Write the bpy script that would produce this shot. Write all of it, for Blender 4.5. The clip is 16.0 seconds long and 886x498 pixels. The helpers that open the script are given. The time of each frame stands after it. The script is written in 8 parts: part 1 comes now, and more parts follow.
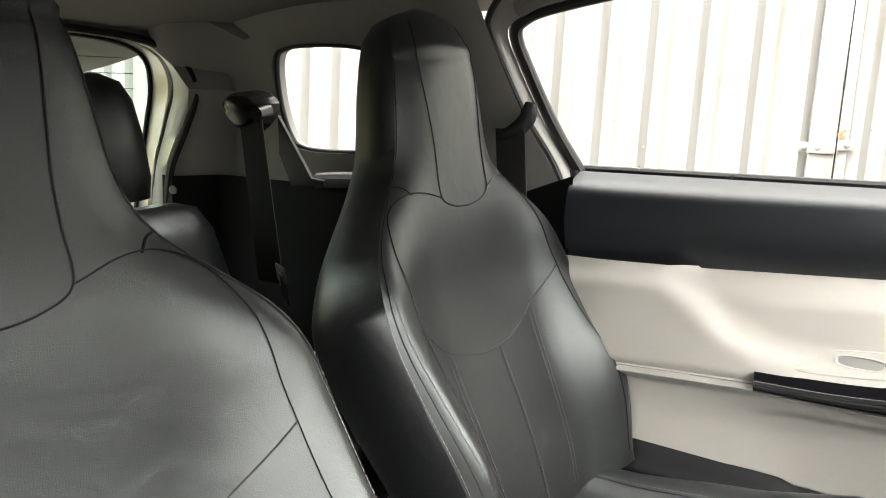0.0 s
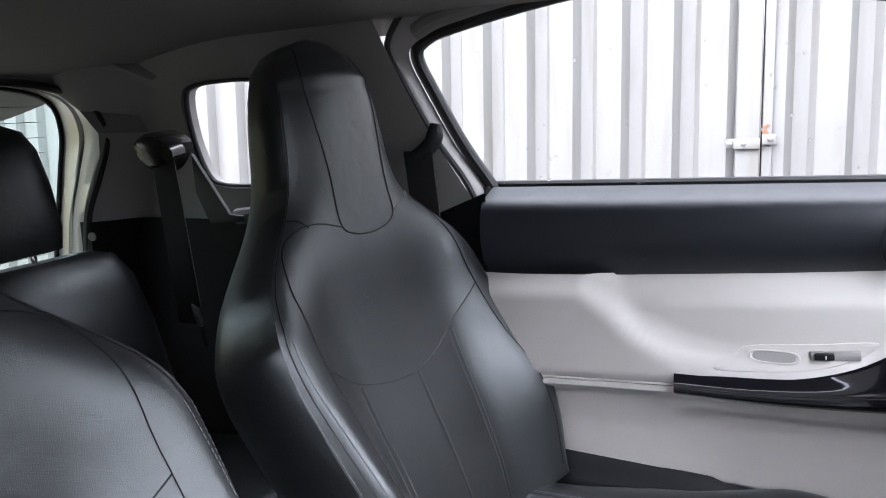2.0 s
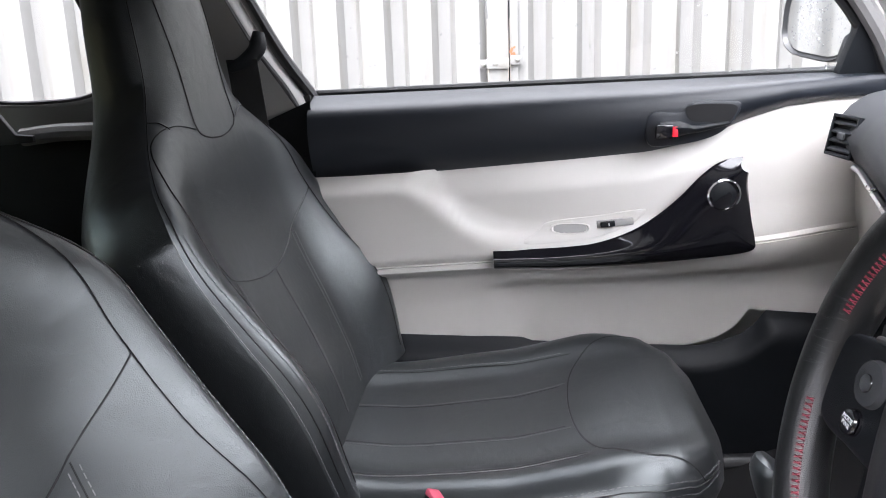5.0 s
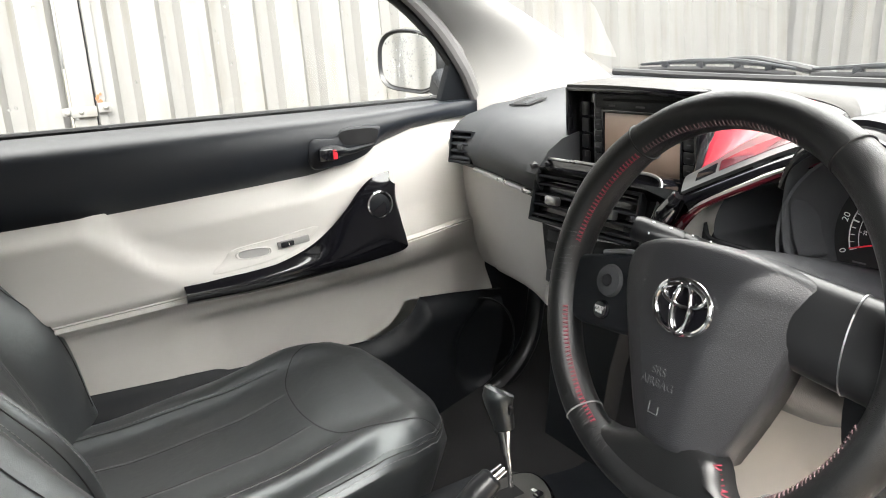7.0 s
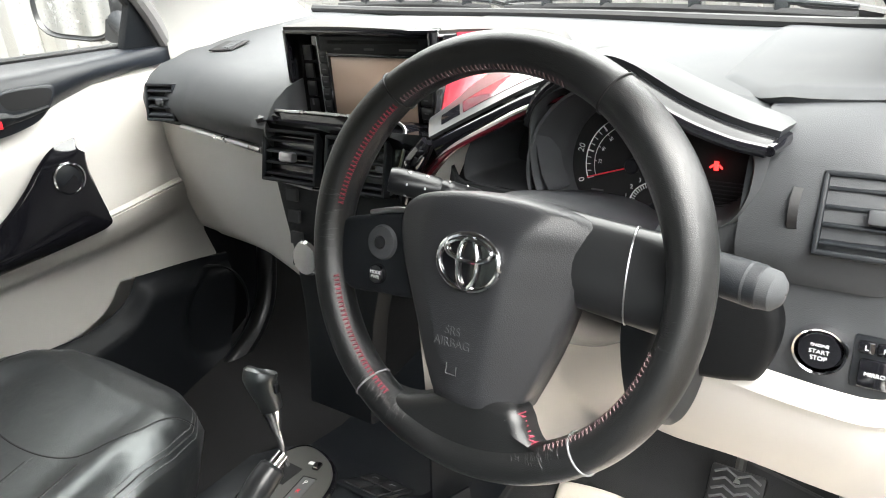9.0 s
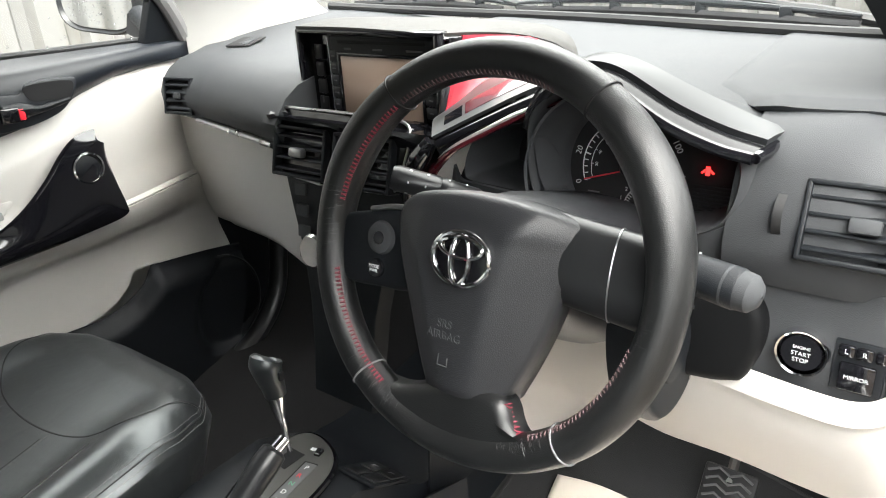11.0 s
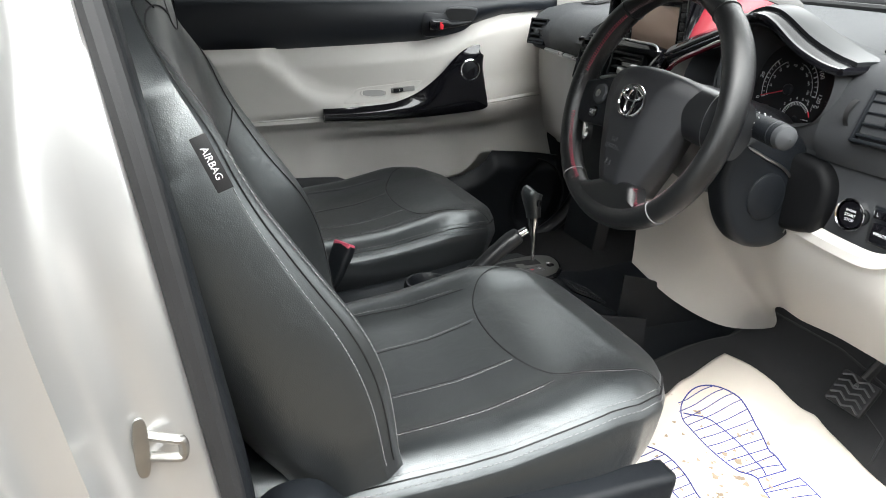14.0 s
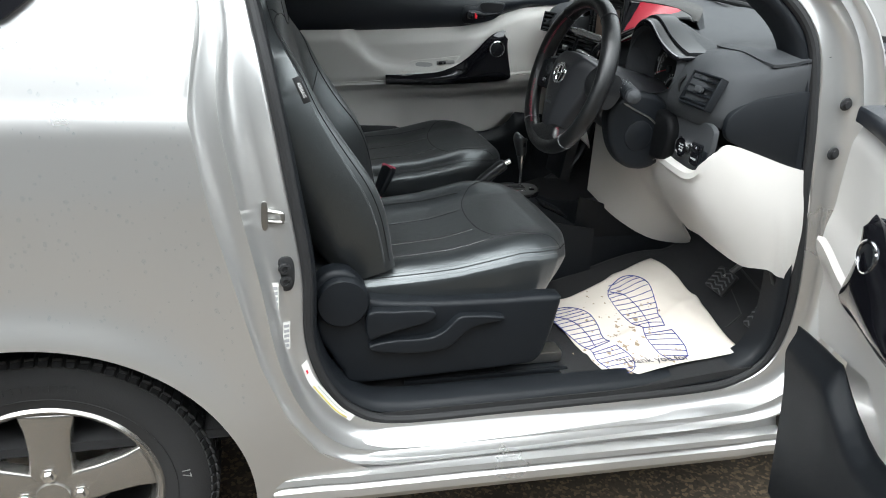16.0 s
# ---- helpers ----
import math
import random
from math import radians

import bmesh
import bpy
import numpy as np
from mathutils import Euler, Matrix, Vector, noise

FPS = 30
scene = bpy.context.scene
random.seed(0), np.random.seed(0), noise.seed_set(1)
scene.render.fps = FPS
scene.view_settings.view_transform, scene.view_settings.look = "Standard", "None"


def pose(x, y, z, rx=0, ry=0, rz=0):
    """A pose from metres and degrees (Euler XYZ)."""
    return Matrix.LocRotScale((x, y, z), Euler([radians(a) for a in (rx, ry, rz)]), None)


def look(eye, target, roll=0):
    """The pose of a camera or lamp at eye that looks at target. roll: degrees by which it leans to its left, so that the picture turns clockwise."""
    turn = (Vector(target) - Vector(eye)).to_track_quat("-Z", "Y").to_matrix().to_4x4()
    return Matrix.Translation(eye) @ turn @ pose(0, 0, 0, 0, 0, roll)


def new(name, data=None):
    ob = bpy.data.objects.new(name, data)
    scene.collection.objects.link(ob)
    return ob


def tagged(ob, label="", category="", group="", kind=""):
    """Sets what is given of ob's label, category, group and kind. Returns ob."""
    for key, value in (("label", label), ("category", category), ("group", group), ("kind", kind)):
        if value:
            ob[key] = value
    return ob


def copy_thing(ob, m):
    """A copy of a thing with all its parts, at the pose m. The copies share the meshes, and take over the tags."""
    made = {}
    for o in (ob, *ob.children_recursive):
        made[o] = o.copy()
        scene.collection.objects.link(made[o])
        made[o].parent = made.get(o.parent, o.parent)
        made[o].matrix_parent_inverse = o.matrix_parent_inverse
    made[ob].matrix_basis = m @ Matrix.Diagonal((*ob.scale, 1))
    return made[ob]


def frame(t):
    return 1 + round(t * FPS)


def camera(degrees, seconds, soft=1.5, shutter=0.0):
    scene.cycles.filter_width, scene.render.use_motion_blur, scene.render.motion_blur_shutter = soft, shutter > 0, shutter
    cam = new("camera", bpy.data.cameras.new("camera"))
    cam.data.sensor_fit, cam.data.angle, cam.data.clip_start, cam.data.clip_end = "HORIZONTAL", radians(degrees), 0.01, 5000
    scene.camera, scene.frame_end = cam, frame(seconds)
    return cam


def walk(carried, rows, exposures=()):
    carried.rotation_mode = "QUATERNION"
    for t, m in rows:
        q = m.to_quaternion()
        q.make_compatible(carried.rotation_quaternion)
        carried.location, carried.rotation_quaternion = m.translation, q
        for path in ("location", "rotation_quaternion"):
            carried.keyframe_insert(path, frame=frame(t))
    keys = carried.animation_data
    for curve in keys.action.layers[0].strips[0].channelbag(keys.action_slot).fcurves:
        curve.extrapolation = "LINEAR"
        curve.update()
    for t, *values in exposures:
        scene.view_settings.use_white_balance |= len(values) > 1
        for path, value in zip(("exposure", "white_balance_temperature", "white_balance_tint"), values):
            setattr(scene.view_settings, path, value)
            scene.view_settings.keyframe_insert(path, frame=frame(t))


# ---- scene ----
cam = camera(62.5, 16.0, soft=1.0)
PATH = [
    (0, (1.148, -0.587, 1.344), (0.193, 1.114, 0.903), 0.8),
    (0.5, (1.189, -0.564, 1.355), (0.228, 1.15, 0.981), -1.4),
    (1, (1.209, -0.552, 1.355), (0.27, 1.177, 0.992), -2.4),
    (1.5, (1.222, -0.539, 1.356), (0.314, 1.204, 0.982), -2.9),
    (2, (1.223, -0.537, 1.351), (0.341, 1.213, 0.956), -3.3),
    (2.5, (1.226, -0.543, 1.341), (0.364, 1.21, 0.912), -3.7),
    (3, (1.231, -0.543, 1.335), (0.41, 1.219, 0.864), -4.0),
    (3.5, (1.223, -0.543, 1.327), (0.481, 1.242, 0.813), -4.2),
    (4, (1.153, -0.544, 1.318), (0.634, 1.306, 0.764), -4.0),
    (6.3, (0.985, -0.904, 1.325), (1.200, 0.985, 0.706), -1.9),
    (6.5, (0.943, -0.879, 1.319), (1.277, 0.998, 0.709), -2.2),
    (7, (0.836, -0.759, 1.308), (1.787, 0.921, 0.787), -2.5),
    (7.5, (0.807, -0.718, 1.295), (2.134, 0.67, 0.735), -2.8),
    (8, (0.829, -0.691, 1.298), (2.283, 0.519, 0.647), -3.9),
    (8.5, (0.835, -0.667, 1.308), (2.316, 0.484, 0.615), -3.3),
    (9, (0.841, -0.665, 1.317), (2.339, 0.448, 0.598), -3.3),
    (9.2, (0.841, -0.665, 1.318), (2.345, 0.438, 0.597), -3.3),
    (11.3, (0.827, -0.699, 1.327), (2.277, 0.471, 0.599), -1.8),
    (11.5, (0.817, -0.7, 1.326), (2.249, 0.493, 0.602), -1.3),
    (12, (0.796, -0.726, 1.33), (2.134, 0.58, 0.619), -0.3),
    (12.5, (0.82, -0.826, 1.34), (2.015, 0.618, 0.643), 0.8),
    (13, (0.826, -0.975, 1.337), (1.844, 0.602, 0.646), 1.8),
    (13.5, (0.763, -1.085, 1.296), (1.612, 0.587, 0.601), 2.6),
    (14, (0.63, -1.253, 1.257), (1.353, 0.471, 0.545), 3.0),
    (14.5, (0.547, -1.43, 1.242), (1.177, 0.32, 0.505), 3.2),
    (15, (0.542, -1.58, 1.259), (1.112, 0.178, 0.496), 3.4),
    (15.5, (0.586, -1.79, 1.308), (1.11, -0.024, 0.528), 3.6),
    (16, (0.587, -1.977, 1.366), (1.081, -0.204, 0.584), 3.8),
]

EXPOSURES = [(0, 3.4, 7000, 8), (0.5, 2.85, 6000, 16), (4.2, 2.95, 5850, 17), (6.4, 3.05, 6800, 9), (7, 3.05, 6700, 8), (8, 3.12, 6600, 6), (9, 3.2, 6600, 6), (11.5, 2.85, 6600, 6), (12.5, 2.8, 6600, 6), (13.5, 2.6, 6500, 6), (14.5, 1.9, 6200, 6), (16, 1.52, 6050, 4)]
walk(cam, [(t, look(eye, target, roll)) for t, eye, target, roll in PATH], EXPOSURES)
SKY, SUN = 0.15, 2.4
DOOR_OPEN = 72.5

# ---- world and light ----
world = bpy.data.worlds.new("world")
scene.world = world
world.use_nodes = True
wn = world.node_tree
sky = wn.nodes.new("ShaderNodeTexSky")
sky.sky_type = "NISHITA"
sky.sun_disc = False
sky.sun_elevation = radians(55)
sky.sun_rotation = radians(218)
sky.dust_density = 4.0
soft_sky = wn.nodes.new("ShaderNodeHueSaturation")
soft_sky.inputs["Saturation"].default_value = 0.25
wn.links.new(sky.outputs[0], soft_sky.inputs["Color"])
wn.links.new(soft_sky.outputs[0], wn.nodes["Background"].inputs[0])
wn.nodes["Background"].inputs[1].default_value = SKY
sun = new("sun", bpy.data.lights.new("sun", "SUN"))
sun.data.energy = SUN
sun.data.angle = radians(120)
sun.data.color = (1.0, 0.97, 0.93)
sun.matrix_world = look((3.5, -0.9, 6.4), (1.0, 0.0, 0.9))


# ---- materials ----
def mat(name, col, rough=0.5, metal=0.0, vary=0.12, scale=6.0, grain=0.0, gscale=400.0, bump=0.0, bscale=300.0,
        coat=0.0, cells=False, spec=0.5, tint=None):
    """A surface with slow stains, fine grain and relief, in object metres."""
    m = bpy.data.materials.new(name)
    m.use_nodes = True
    nt = m.node_tree
    b = nt.nodes["Principled BSDF"]
    b.inputs["Roughness"].default_value = rough
    b.inputs["Metallic"].default_value = metal
    b.inputs["Coat Weight"].default_value = coat
    b.inputs["Coat Roughness"].default_value = 0.04
    b.inputs["Specular IOR Level"].default_value = spec
    geo = nt.nodes.new("ShaderNodeNewGeometry")
    n1 = nt.nodes.new("ShaderNodeTexNoise")
    n1.inputs["Scale"].default_value = scale
    n1.inputs["Detail"].default_value = 5
    nt.links.new(geo.outputs["Position"], n1.inputs["Vector"])
    n2 = nt.nodes.new("ShaderNodeTexNoise")
    n2.inputs["Scale"].default_value = gscale
    n2.inputs["Detail"].default_value = 3
    nt.links.new(geo.outputs["Position"], n2.inputs["Vector"])
    ramp = nt.nodes.new("ShaderNodeMix")
    ramp.data_type = "RGBA"
    low = [c * (1 - vary) for c in col]
    high = [min(1, c * (1 + vary)) for c in (tint or col)]
    ramp.inputs[6].default_value = (*low, 1)
    ramp.inputs[7].default_value = (*high, 1)
    nt.links.new(n1.outputs[0], ramp.inputs[0])
    mix = nt.nodes.new("ShaderNodeMix")
    mix.data_type = "RGBA"
    mix.blend_type = "OVERLAY"
    mix.inputs[0].default_value = grain
    nt.links.new(ramp.outputs[2], mix.inputs[6])
    nt.links.new(n2.outputs[1], mix.inputs[7])
    bw = nt.nodes.new("ShaderNodeRGBToBW")
    nt.links.new(n2.outputs[1], bw.inputs[0])
    nt.links.new(bw.outputs[0], mix.inputs[7])
    nt.links.new(mix.outputs[2], b.inputs["Base Color"])
    rr = nt.nodes.new("ShaderNodeMapRange")
    rr.inputs[3].default_value = max(0.02, rough - 0.08 * (rough > 0.15))
    rr.inputs[4].default_value = min(1, rough + 0.08)
    nt.links.new(n1.outputs[0], rr.inputs[0])
    nt.links.new(rr.outputs[0], b.inputs["Roughness"])
    if bump:
        if cells:
            t = nt.nodes.new("ShaderNodeTexVoronoi")
            t.feature = "DISTANCE_TO_EDGE"
        else:
            t = nt.nodes.new("ShaderNodeTexNoise")
        t.inputs["Scale"].default_value = bscale
        nt.links.new(geo.outputs["Position"], t.inputs["Vector"])
        bp = nt.nodes.new("ShaderNodeBump")
        bp.inputs["Strength"].default_value = bump
        bp.inputs["Distance"].default_value = 0.001
        nt.links.new(t.outputs[0], bp.inputs["Height"])
        nt.links.new(bp.outputs[0], b.inputs["Normal"])
    return m


def glow(name, col, strength):
    m = bpy.data.materials.new(name)
    m.use_nodes = True
    b = m.node_tree.nodes["Principled BSDF"]
    b.inputs["Base Color"].default_value = (*col, 1)
    b.inputs["Emission Color"].default_value = (*col, 1)
    b.inputs["Emission Strength"].default_value = strength
    return m


def glass(name, tint=(0.97, 0.985, 0.98), rough=0.0):
    m = bpy.data.materials.new(name)
    m.use_nodes = True
    nt = m.node_tree
    out = nt.nodes["Material Output"]
    nt.nodes.remove(nt.nodes["Principled BSDF"])
    tr = nt.nodes.new("ShaderNodeBsdfTransparent")
    tr.inputs[0].default_value = (*tint, 1)
    gl = nt.nodes.new("ShaderNodeBsdfGlossy")
    gl.inputs["Roughness"].default_value = rough
    lw = nt.nodes.new("ShaderNodeLayerWeight")
    lw.inputs[0].default_value = 0.5
    pw = nt.nodes.new("ShaderNodeMath")
    pw.operation = "POWER"
    pw.inputs[1].default_value = 5.0
    nt.links.new(lw.outputs["Facing"], pw.inputs[0])
    fr = nt.nodes.new("ShaderNodeMath")
    fr.operation = "MULTIPLY_ADD"
    fr.inputs[1].default_value = 0.9
    fr.inputs[2].default_value = 0.03
    nt.links.new(pw.outputs[0], fr.inputs[0])
    mx = nt.nodes.new("ShaderNodeMixShader")
    nt.links.new(fr.outputs[0], mx.inputs[0])
    nt.links.new(tr.outputs[0], mx.inputs[1])
    nt.links.new(gl.outputs[0], mx.inputs[2])
    nt.links.new(mx.outputs[0], out.inputs[0])
    return m


LEATHER = mat("black_leather", (0.0120, 0.0135, 0.0147), 0.33, vary=0.25, scale=9, bump=0.28, bscale=520, cells=True, spec=1.0)


def creased(m, scale=30.0, depth=0.005, strength=0.20):
    """Adds soft broad creases under the grain of a leather."""
    nt = m.node_tree
    b = nt.nodes["Principled BSDF"]
    grain = b.inputs["Normal"].links[0].from_node
    geo = nt.nodes.new("ShaderNodeNewGeometry")
    n = nt.nodes.new("ShaderNodeTexNoise")
    n.inputs["Scale"].default_value = scale
    n.inputs["Detail"].default_value = 4
    n.inputs["Distortion"].default_value = 0.8
    nt.links.new(geo.outputs["Position"], n.inputs["Vector"])
    bp = nt.nodes.new("ShaderNodeBump")
    bp.inputs["Strength"].default_value = strength
    bp.inputs["Distance"].default_value = depth
    nt.links.new(n.outputs[0], bp.inputs["Height"])
    nt.links.new(bp.outputs[0], grain.inputs["Normal"])
    return m


creased(LEATHER)
LEATHER.node_tree.nodes["Principled BSDF"].inputs["Specular Tint"].default_value = (0.93, 0.985, 1.0, 1)
LEATHER.node_tree.nodes["Principled BSDF"].inputs["Sheen Weight"].default_value = 0.04
LEATHER.node_tree.nodes["Principled BSDF"].inputs["IOR"].default_value = 1.57
WHEEL_LEATHER = mat("worn_black_wheel_leather", (0.006, 0.0065, 0.0071), 0.33, vary=0.3, scale=30, bump=0.35, bscale=900, cells=True, spec=0.66, coat=0.08)
WHEEL_LEATHER.node_tree.nodes["Principled BSDF"].inputs["Coat Roughness"].default_value = 0.3
DARK_THREAD = mat("dull_maroon_thread", (0.10, 0.062, 0.066), 0.7, vary=0.2)
THREAD = mat("grey_thread", (0.17, 0.17, 0.175), 0.7, vary=0.2)
RED_THREAD = mat("red_thread", (0.22, 0.025, 0.045), 0.6, vary=0.2)
SEAM = mat("seam_shadow_piping", (0.008, 0.008, 0.009), 0.55, vary=0.2)
PLASTIC = mat("black_grained_plastic", (0.0070, 0.0085, 0.0108), 0.45, spec=0.28, vary=0.15, scale=12, bump=0.35, bscale=900, cells=True)
PLASTIC_DASH = mat("dark_grey_dashboard_plastic", (0.046, 0.0485, 0.052), 0.60, spec=0.24, vary=0.12, scale=10, bump=0.35, bscale=800, cells=True)
HUB_PLASTIC = mat("pebbled_black_plastic", (0.018, 0.0188, 0.0215), 0.42, vary=0.12, scale=12, bump=0.3, bscale=620, cells=True)
SMOOTH_BLACK = mat("smooth_satin_black", (0.013, 0.0137, 0.015), 0.32, vary=0.1, scale=15)
BELT_PAD = mat("dark_blue_grey_soft_plastic", (0.010, 0.0125, 0.0175), 0.40, vary=0.15, scale=8, bump=0.25, bscale=900, cells=True)
CREAM = mat("cream_grey_trim_plastic", (0.57, 0.548, 0.518), 0.52, vary=0.05, scale=5, bump=0.25, bscale=900, cells=True)
GREY_TRIM = mat("warm_grey_pillar_plastic", (0.29, 0.284, 0.275), 0.6, vary=0.08, scale=6, bump=0.25, bscale=900, cells=True)
HEADLINER = mat("grey_headlining_cloth", (0.175, 0.172, 0.170), 0.9, vary=0.12, grain=0.3, gscale=900, bump=0.4, bscale=1200)
GLOSS = mat("piano_black", (0.006, 0.006, 0.008), 0.06, vary=0.1, coat=0.6)
GATE_GREY = mat("olive_grey_satin", (0.060, 0.060, 0.056), 0.34, vary=0.08, scale=20)
HOUSING_GREY = mat("dark_warm_grey_hood_plastic", (0.040, 0.039, 0.037), 0.50, spec=0.22, vary=0.08, scale=10, bump=0.3, bscale=900, cells=True)
VISOR_BLACK = mat("satin_black_visor_bevel", (0.012, 0.0125, 0.0135), 0.22, spec=0.32, vary=0.08, scale=14)
HOOD_GREY = mat("satin_dark_visor", (0.026, 0.0275, 0.030), 0.30, spec=0.22, vary=0.06, scale=10)
GLOSS_RED = mat("deep_red_gloss", (0.075, 0.006, 0.012), 0.10, vary=0.15, coat=0.6)
PANEL_RED = mat("crimson_panel", (0.36, 0.012, 0.03), 0.35, vary=0.08)
CHROME = mat("chrome", (0.82, 0.82, 0.83), 0.07, metal=1.0, vary=0.03)
SATIN = mat("satin_silver", (0.48, 0.48, 0.49), 0.28, metal=1.0, vary=0.05)
STEEL = mat("zinc_steel", (0.45, 0.44, 0.42), 0.35, metal=1.0, vary=0.15, scale=60)
RUBBER = mat("black_rubber", (0.014, 0.014, 0.015), 0.6, vary=0.2, scale=20, bump=0.2, bscale=500)
TYRE = mat("tyre_rubber", (0.020, 0.020, 0.021), 0.7, vary=0.25, scale=18, bump=0.3, bscale=260, grain=0.15)
CARPET = mat("black_carpet", (0.014, 0.014, 0.015), 0.95, vary=0.3, scale=20, grain=0.5, gscale=900, bump=0.9, bscale=700)
PAPER = mat("off_white_paper", (0.66, 0.60, 0.53), 0.85, vary=0.06, scale=9, bump=0.1, bscale=60)
INK = mat("blue_ink", (0.03, 0.04, 0.22), 0.7, vary=0.2)
DARK_INK = mat("dark_ink", (0.03, 0.03, 0.04), 0.7)
GREY_PAINT = mat("satin_grey_painted_plastic", (0.055, 0.056, 0.057), 0.36, metal=0.1, vary=0.05, scale=8)
DIRT = mat("dried_mud", (0.30, 0.23, 0.16), 0.95, vary=0.3, scale=70)
WHITE_MARK = mat("white_print", (0.75, 0.75, 0.75), 0.6)
DIM_MARK = mat("grey_print", (0.10, 0.10, 0.105), 0.6)
PALE_PRINT = mat("pale_grey_print", (0.36, 0.36, 0.37), 0.6)
# Black trim darkened further to stand in for shade in the rear cabin.
DARKENED_TRIM = mat("darkened_black_trim", (0.004, 0.0043, 0.005), 0.62, spec=0.15, vary=0.2, scale=12, bump=0.3, bscale=900, cells=True)
DARK_BAY = mat("matt_black_inner", (0.006, 0.006, 0.007), 0.9)
SCREEN = mat("blank_peach_screen", (0.46, 0.34, 0.27), 0.25, vary=0.03, coat=0.4)
ALLOY = mat("silver_alloy", (0.40, 0.385, 0.36), 0.25, metal=0.85, vary=0.06)
BELT_SHELL = mat("smoky_grey_plastic", (0.030, 0.029, 0.028), 0.22, vary=0.2, scale=30)
HEDGE = mat("brown_hedge", (0.16, 0.12, 0.06), 0.9, vary=0.6, scale=3, grain=0.5, gscale=20, bump=1.0, bscale=14)
# Dark grey for the added wall that cuts light from the side.
LIGHT_BLOCK = mat("dark_light_block", (0.12, 0.118, 0.112), 0.9, vary=0.3, scale=2, grain=0.3, gscale=60, bump=0.6, bscale=40)
BELT_WEB = mat("black_webbing", (0.012, 0.012, 0.013), 0.8, vary=0.2, bump=0.6, bscale=800)
PINK = mat("pink_red_button", (0.62, 0.10, 0.16), 0.4, vary=0.06)
RED_DOT = mat("red_lock_mark", (0.75, 0.02, 0.04), 0.4)
STICKER = mat("white_sticker", (0.72, 0.71, 0.68), 0.4)
YELLOW = mat("yellow_sticker", (0.62, 0.52, 0.12), 0.4)
GREEN_MARK = mat("green_print", (0.10, 0.35, 0.22), 0.6)
RUST = mat("rust", (0.28, 0.09, 0.04), 0.9, vary=0.5, scale=60)
MIRROR = mat("mirror_glass", (0.86, 0.87, 0.88), 0.015, metal=1.0, vary=0.01)
GLASS = glass("window_glass")
REAR_GLASS = glass("rear_green_glass", (0.66, 0.80, 0.76))
LENS = glass("instrument_lens", (0.85, 0.85, 0.85))
WATER = mat("water", (0.95, 0.97, 0.97), 0.02, vary=0.0)
WATER.node_tree.nodes["Principled BSDF"].inputs["Transmission Weight"].default_value = 1.0
WATER.node_tree.nodes["Principled BSDF"].inputs["IOR"].default_value = 1.33
BEAD = glass("rain_bead", (0.93, 0.95, 0.96))
WARN_RED = glow("red_warning_lamp", (1.0, 0.02, 0.02), 0.7)


def silver_paint():
    m = mat("silver_metallic_paint", (0.60, 0.595, 0.585), 0.30, metal=0.78, vary=0.03, scale=3, coat=0.7, grain=0.06, gscale=2500)
    return m


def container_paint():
    # Base held far below the paint's cream-white to offset the high exposure.
    m = mat("darkened_cream_white_paint", (0.148, 0.146, 0.139), 0.6, vary=0.03, scale=2)
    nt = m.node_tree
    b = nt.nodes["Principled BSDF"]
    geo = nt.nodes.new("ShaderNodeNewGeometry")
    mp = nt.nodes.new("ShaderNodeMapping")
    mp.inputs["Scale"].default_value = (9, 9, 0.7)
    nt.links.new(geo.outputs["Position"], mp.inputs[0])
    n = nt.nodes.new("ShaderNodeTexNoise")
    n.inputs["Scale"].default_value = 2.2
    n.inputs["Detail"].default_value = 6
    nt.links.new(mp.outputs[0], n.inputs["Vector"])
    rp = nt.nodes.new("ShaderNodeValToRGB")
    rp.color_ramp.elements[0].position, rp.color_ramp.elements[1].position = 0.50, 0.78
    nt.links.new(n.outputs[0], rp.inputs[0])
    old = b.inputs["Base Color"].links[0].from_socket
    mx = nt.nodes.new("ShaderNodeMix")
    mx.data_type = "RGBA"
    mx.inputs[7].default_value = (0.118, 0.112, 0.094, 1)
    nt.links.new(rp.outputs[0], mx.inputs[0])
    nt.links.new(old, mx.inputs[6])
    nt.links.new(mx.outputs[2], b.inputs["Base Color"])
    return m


def asphalt():
    m = mat("wet_gravelly_asphalt", (0.046, 0.036, 0.026), 0.65, vary=0.6, scale=5, grain=0.6, gscale=90, bump=1.0, bscale=90)
    nt = m.node_tree
    b = nt.nodes["Principled BSDF"]
    geo = nt.nodes.new("ShaderNodeNewGeometry")
    v = nt.nodes.new("ShaderNodeTexVoronoi")
    v.inputs["Scale"].default_value = 110
    nt.links.new(geo.outputs["Position"], v.inputs["Vector"])
    rp = nt.nodes.new("ShaderNodeValToRGB")
    rp.color_ramp.elements[0].position, rp.color_ramp.elements[1].position = 0.62, 0.9
    rp.color_ramp.elements[0].color = (0, 0, 0, 1)
    sep = nt.nodes.new("ShaderNodeSeparateColor")
    nt.links.new(v.outputs["Color"], sep.inputs[0])
    nt.links.new(sep.outputs[0], rp.inputs[0])
    old = b.inputs["Base Color"].links[0].from_socket
    mx = nt.nodes.new("ShaderNodeMix")
    mx.data_type = "RGBA"
    mx.inputs[7].default_value = (0.17, 0.125, 0.075, 1)
    nt.links.new(rp.outputs[0], mx.inputs[0])
    nt.links.new(old, mx.inputs[6])
    nt.links.new(mx.outputs[2], b.inputs["Base Color"])
    return m


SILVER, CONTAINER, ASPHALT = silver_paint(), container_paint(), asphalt()


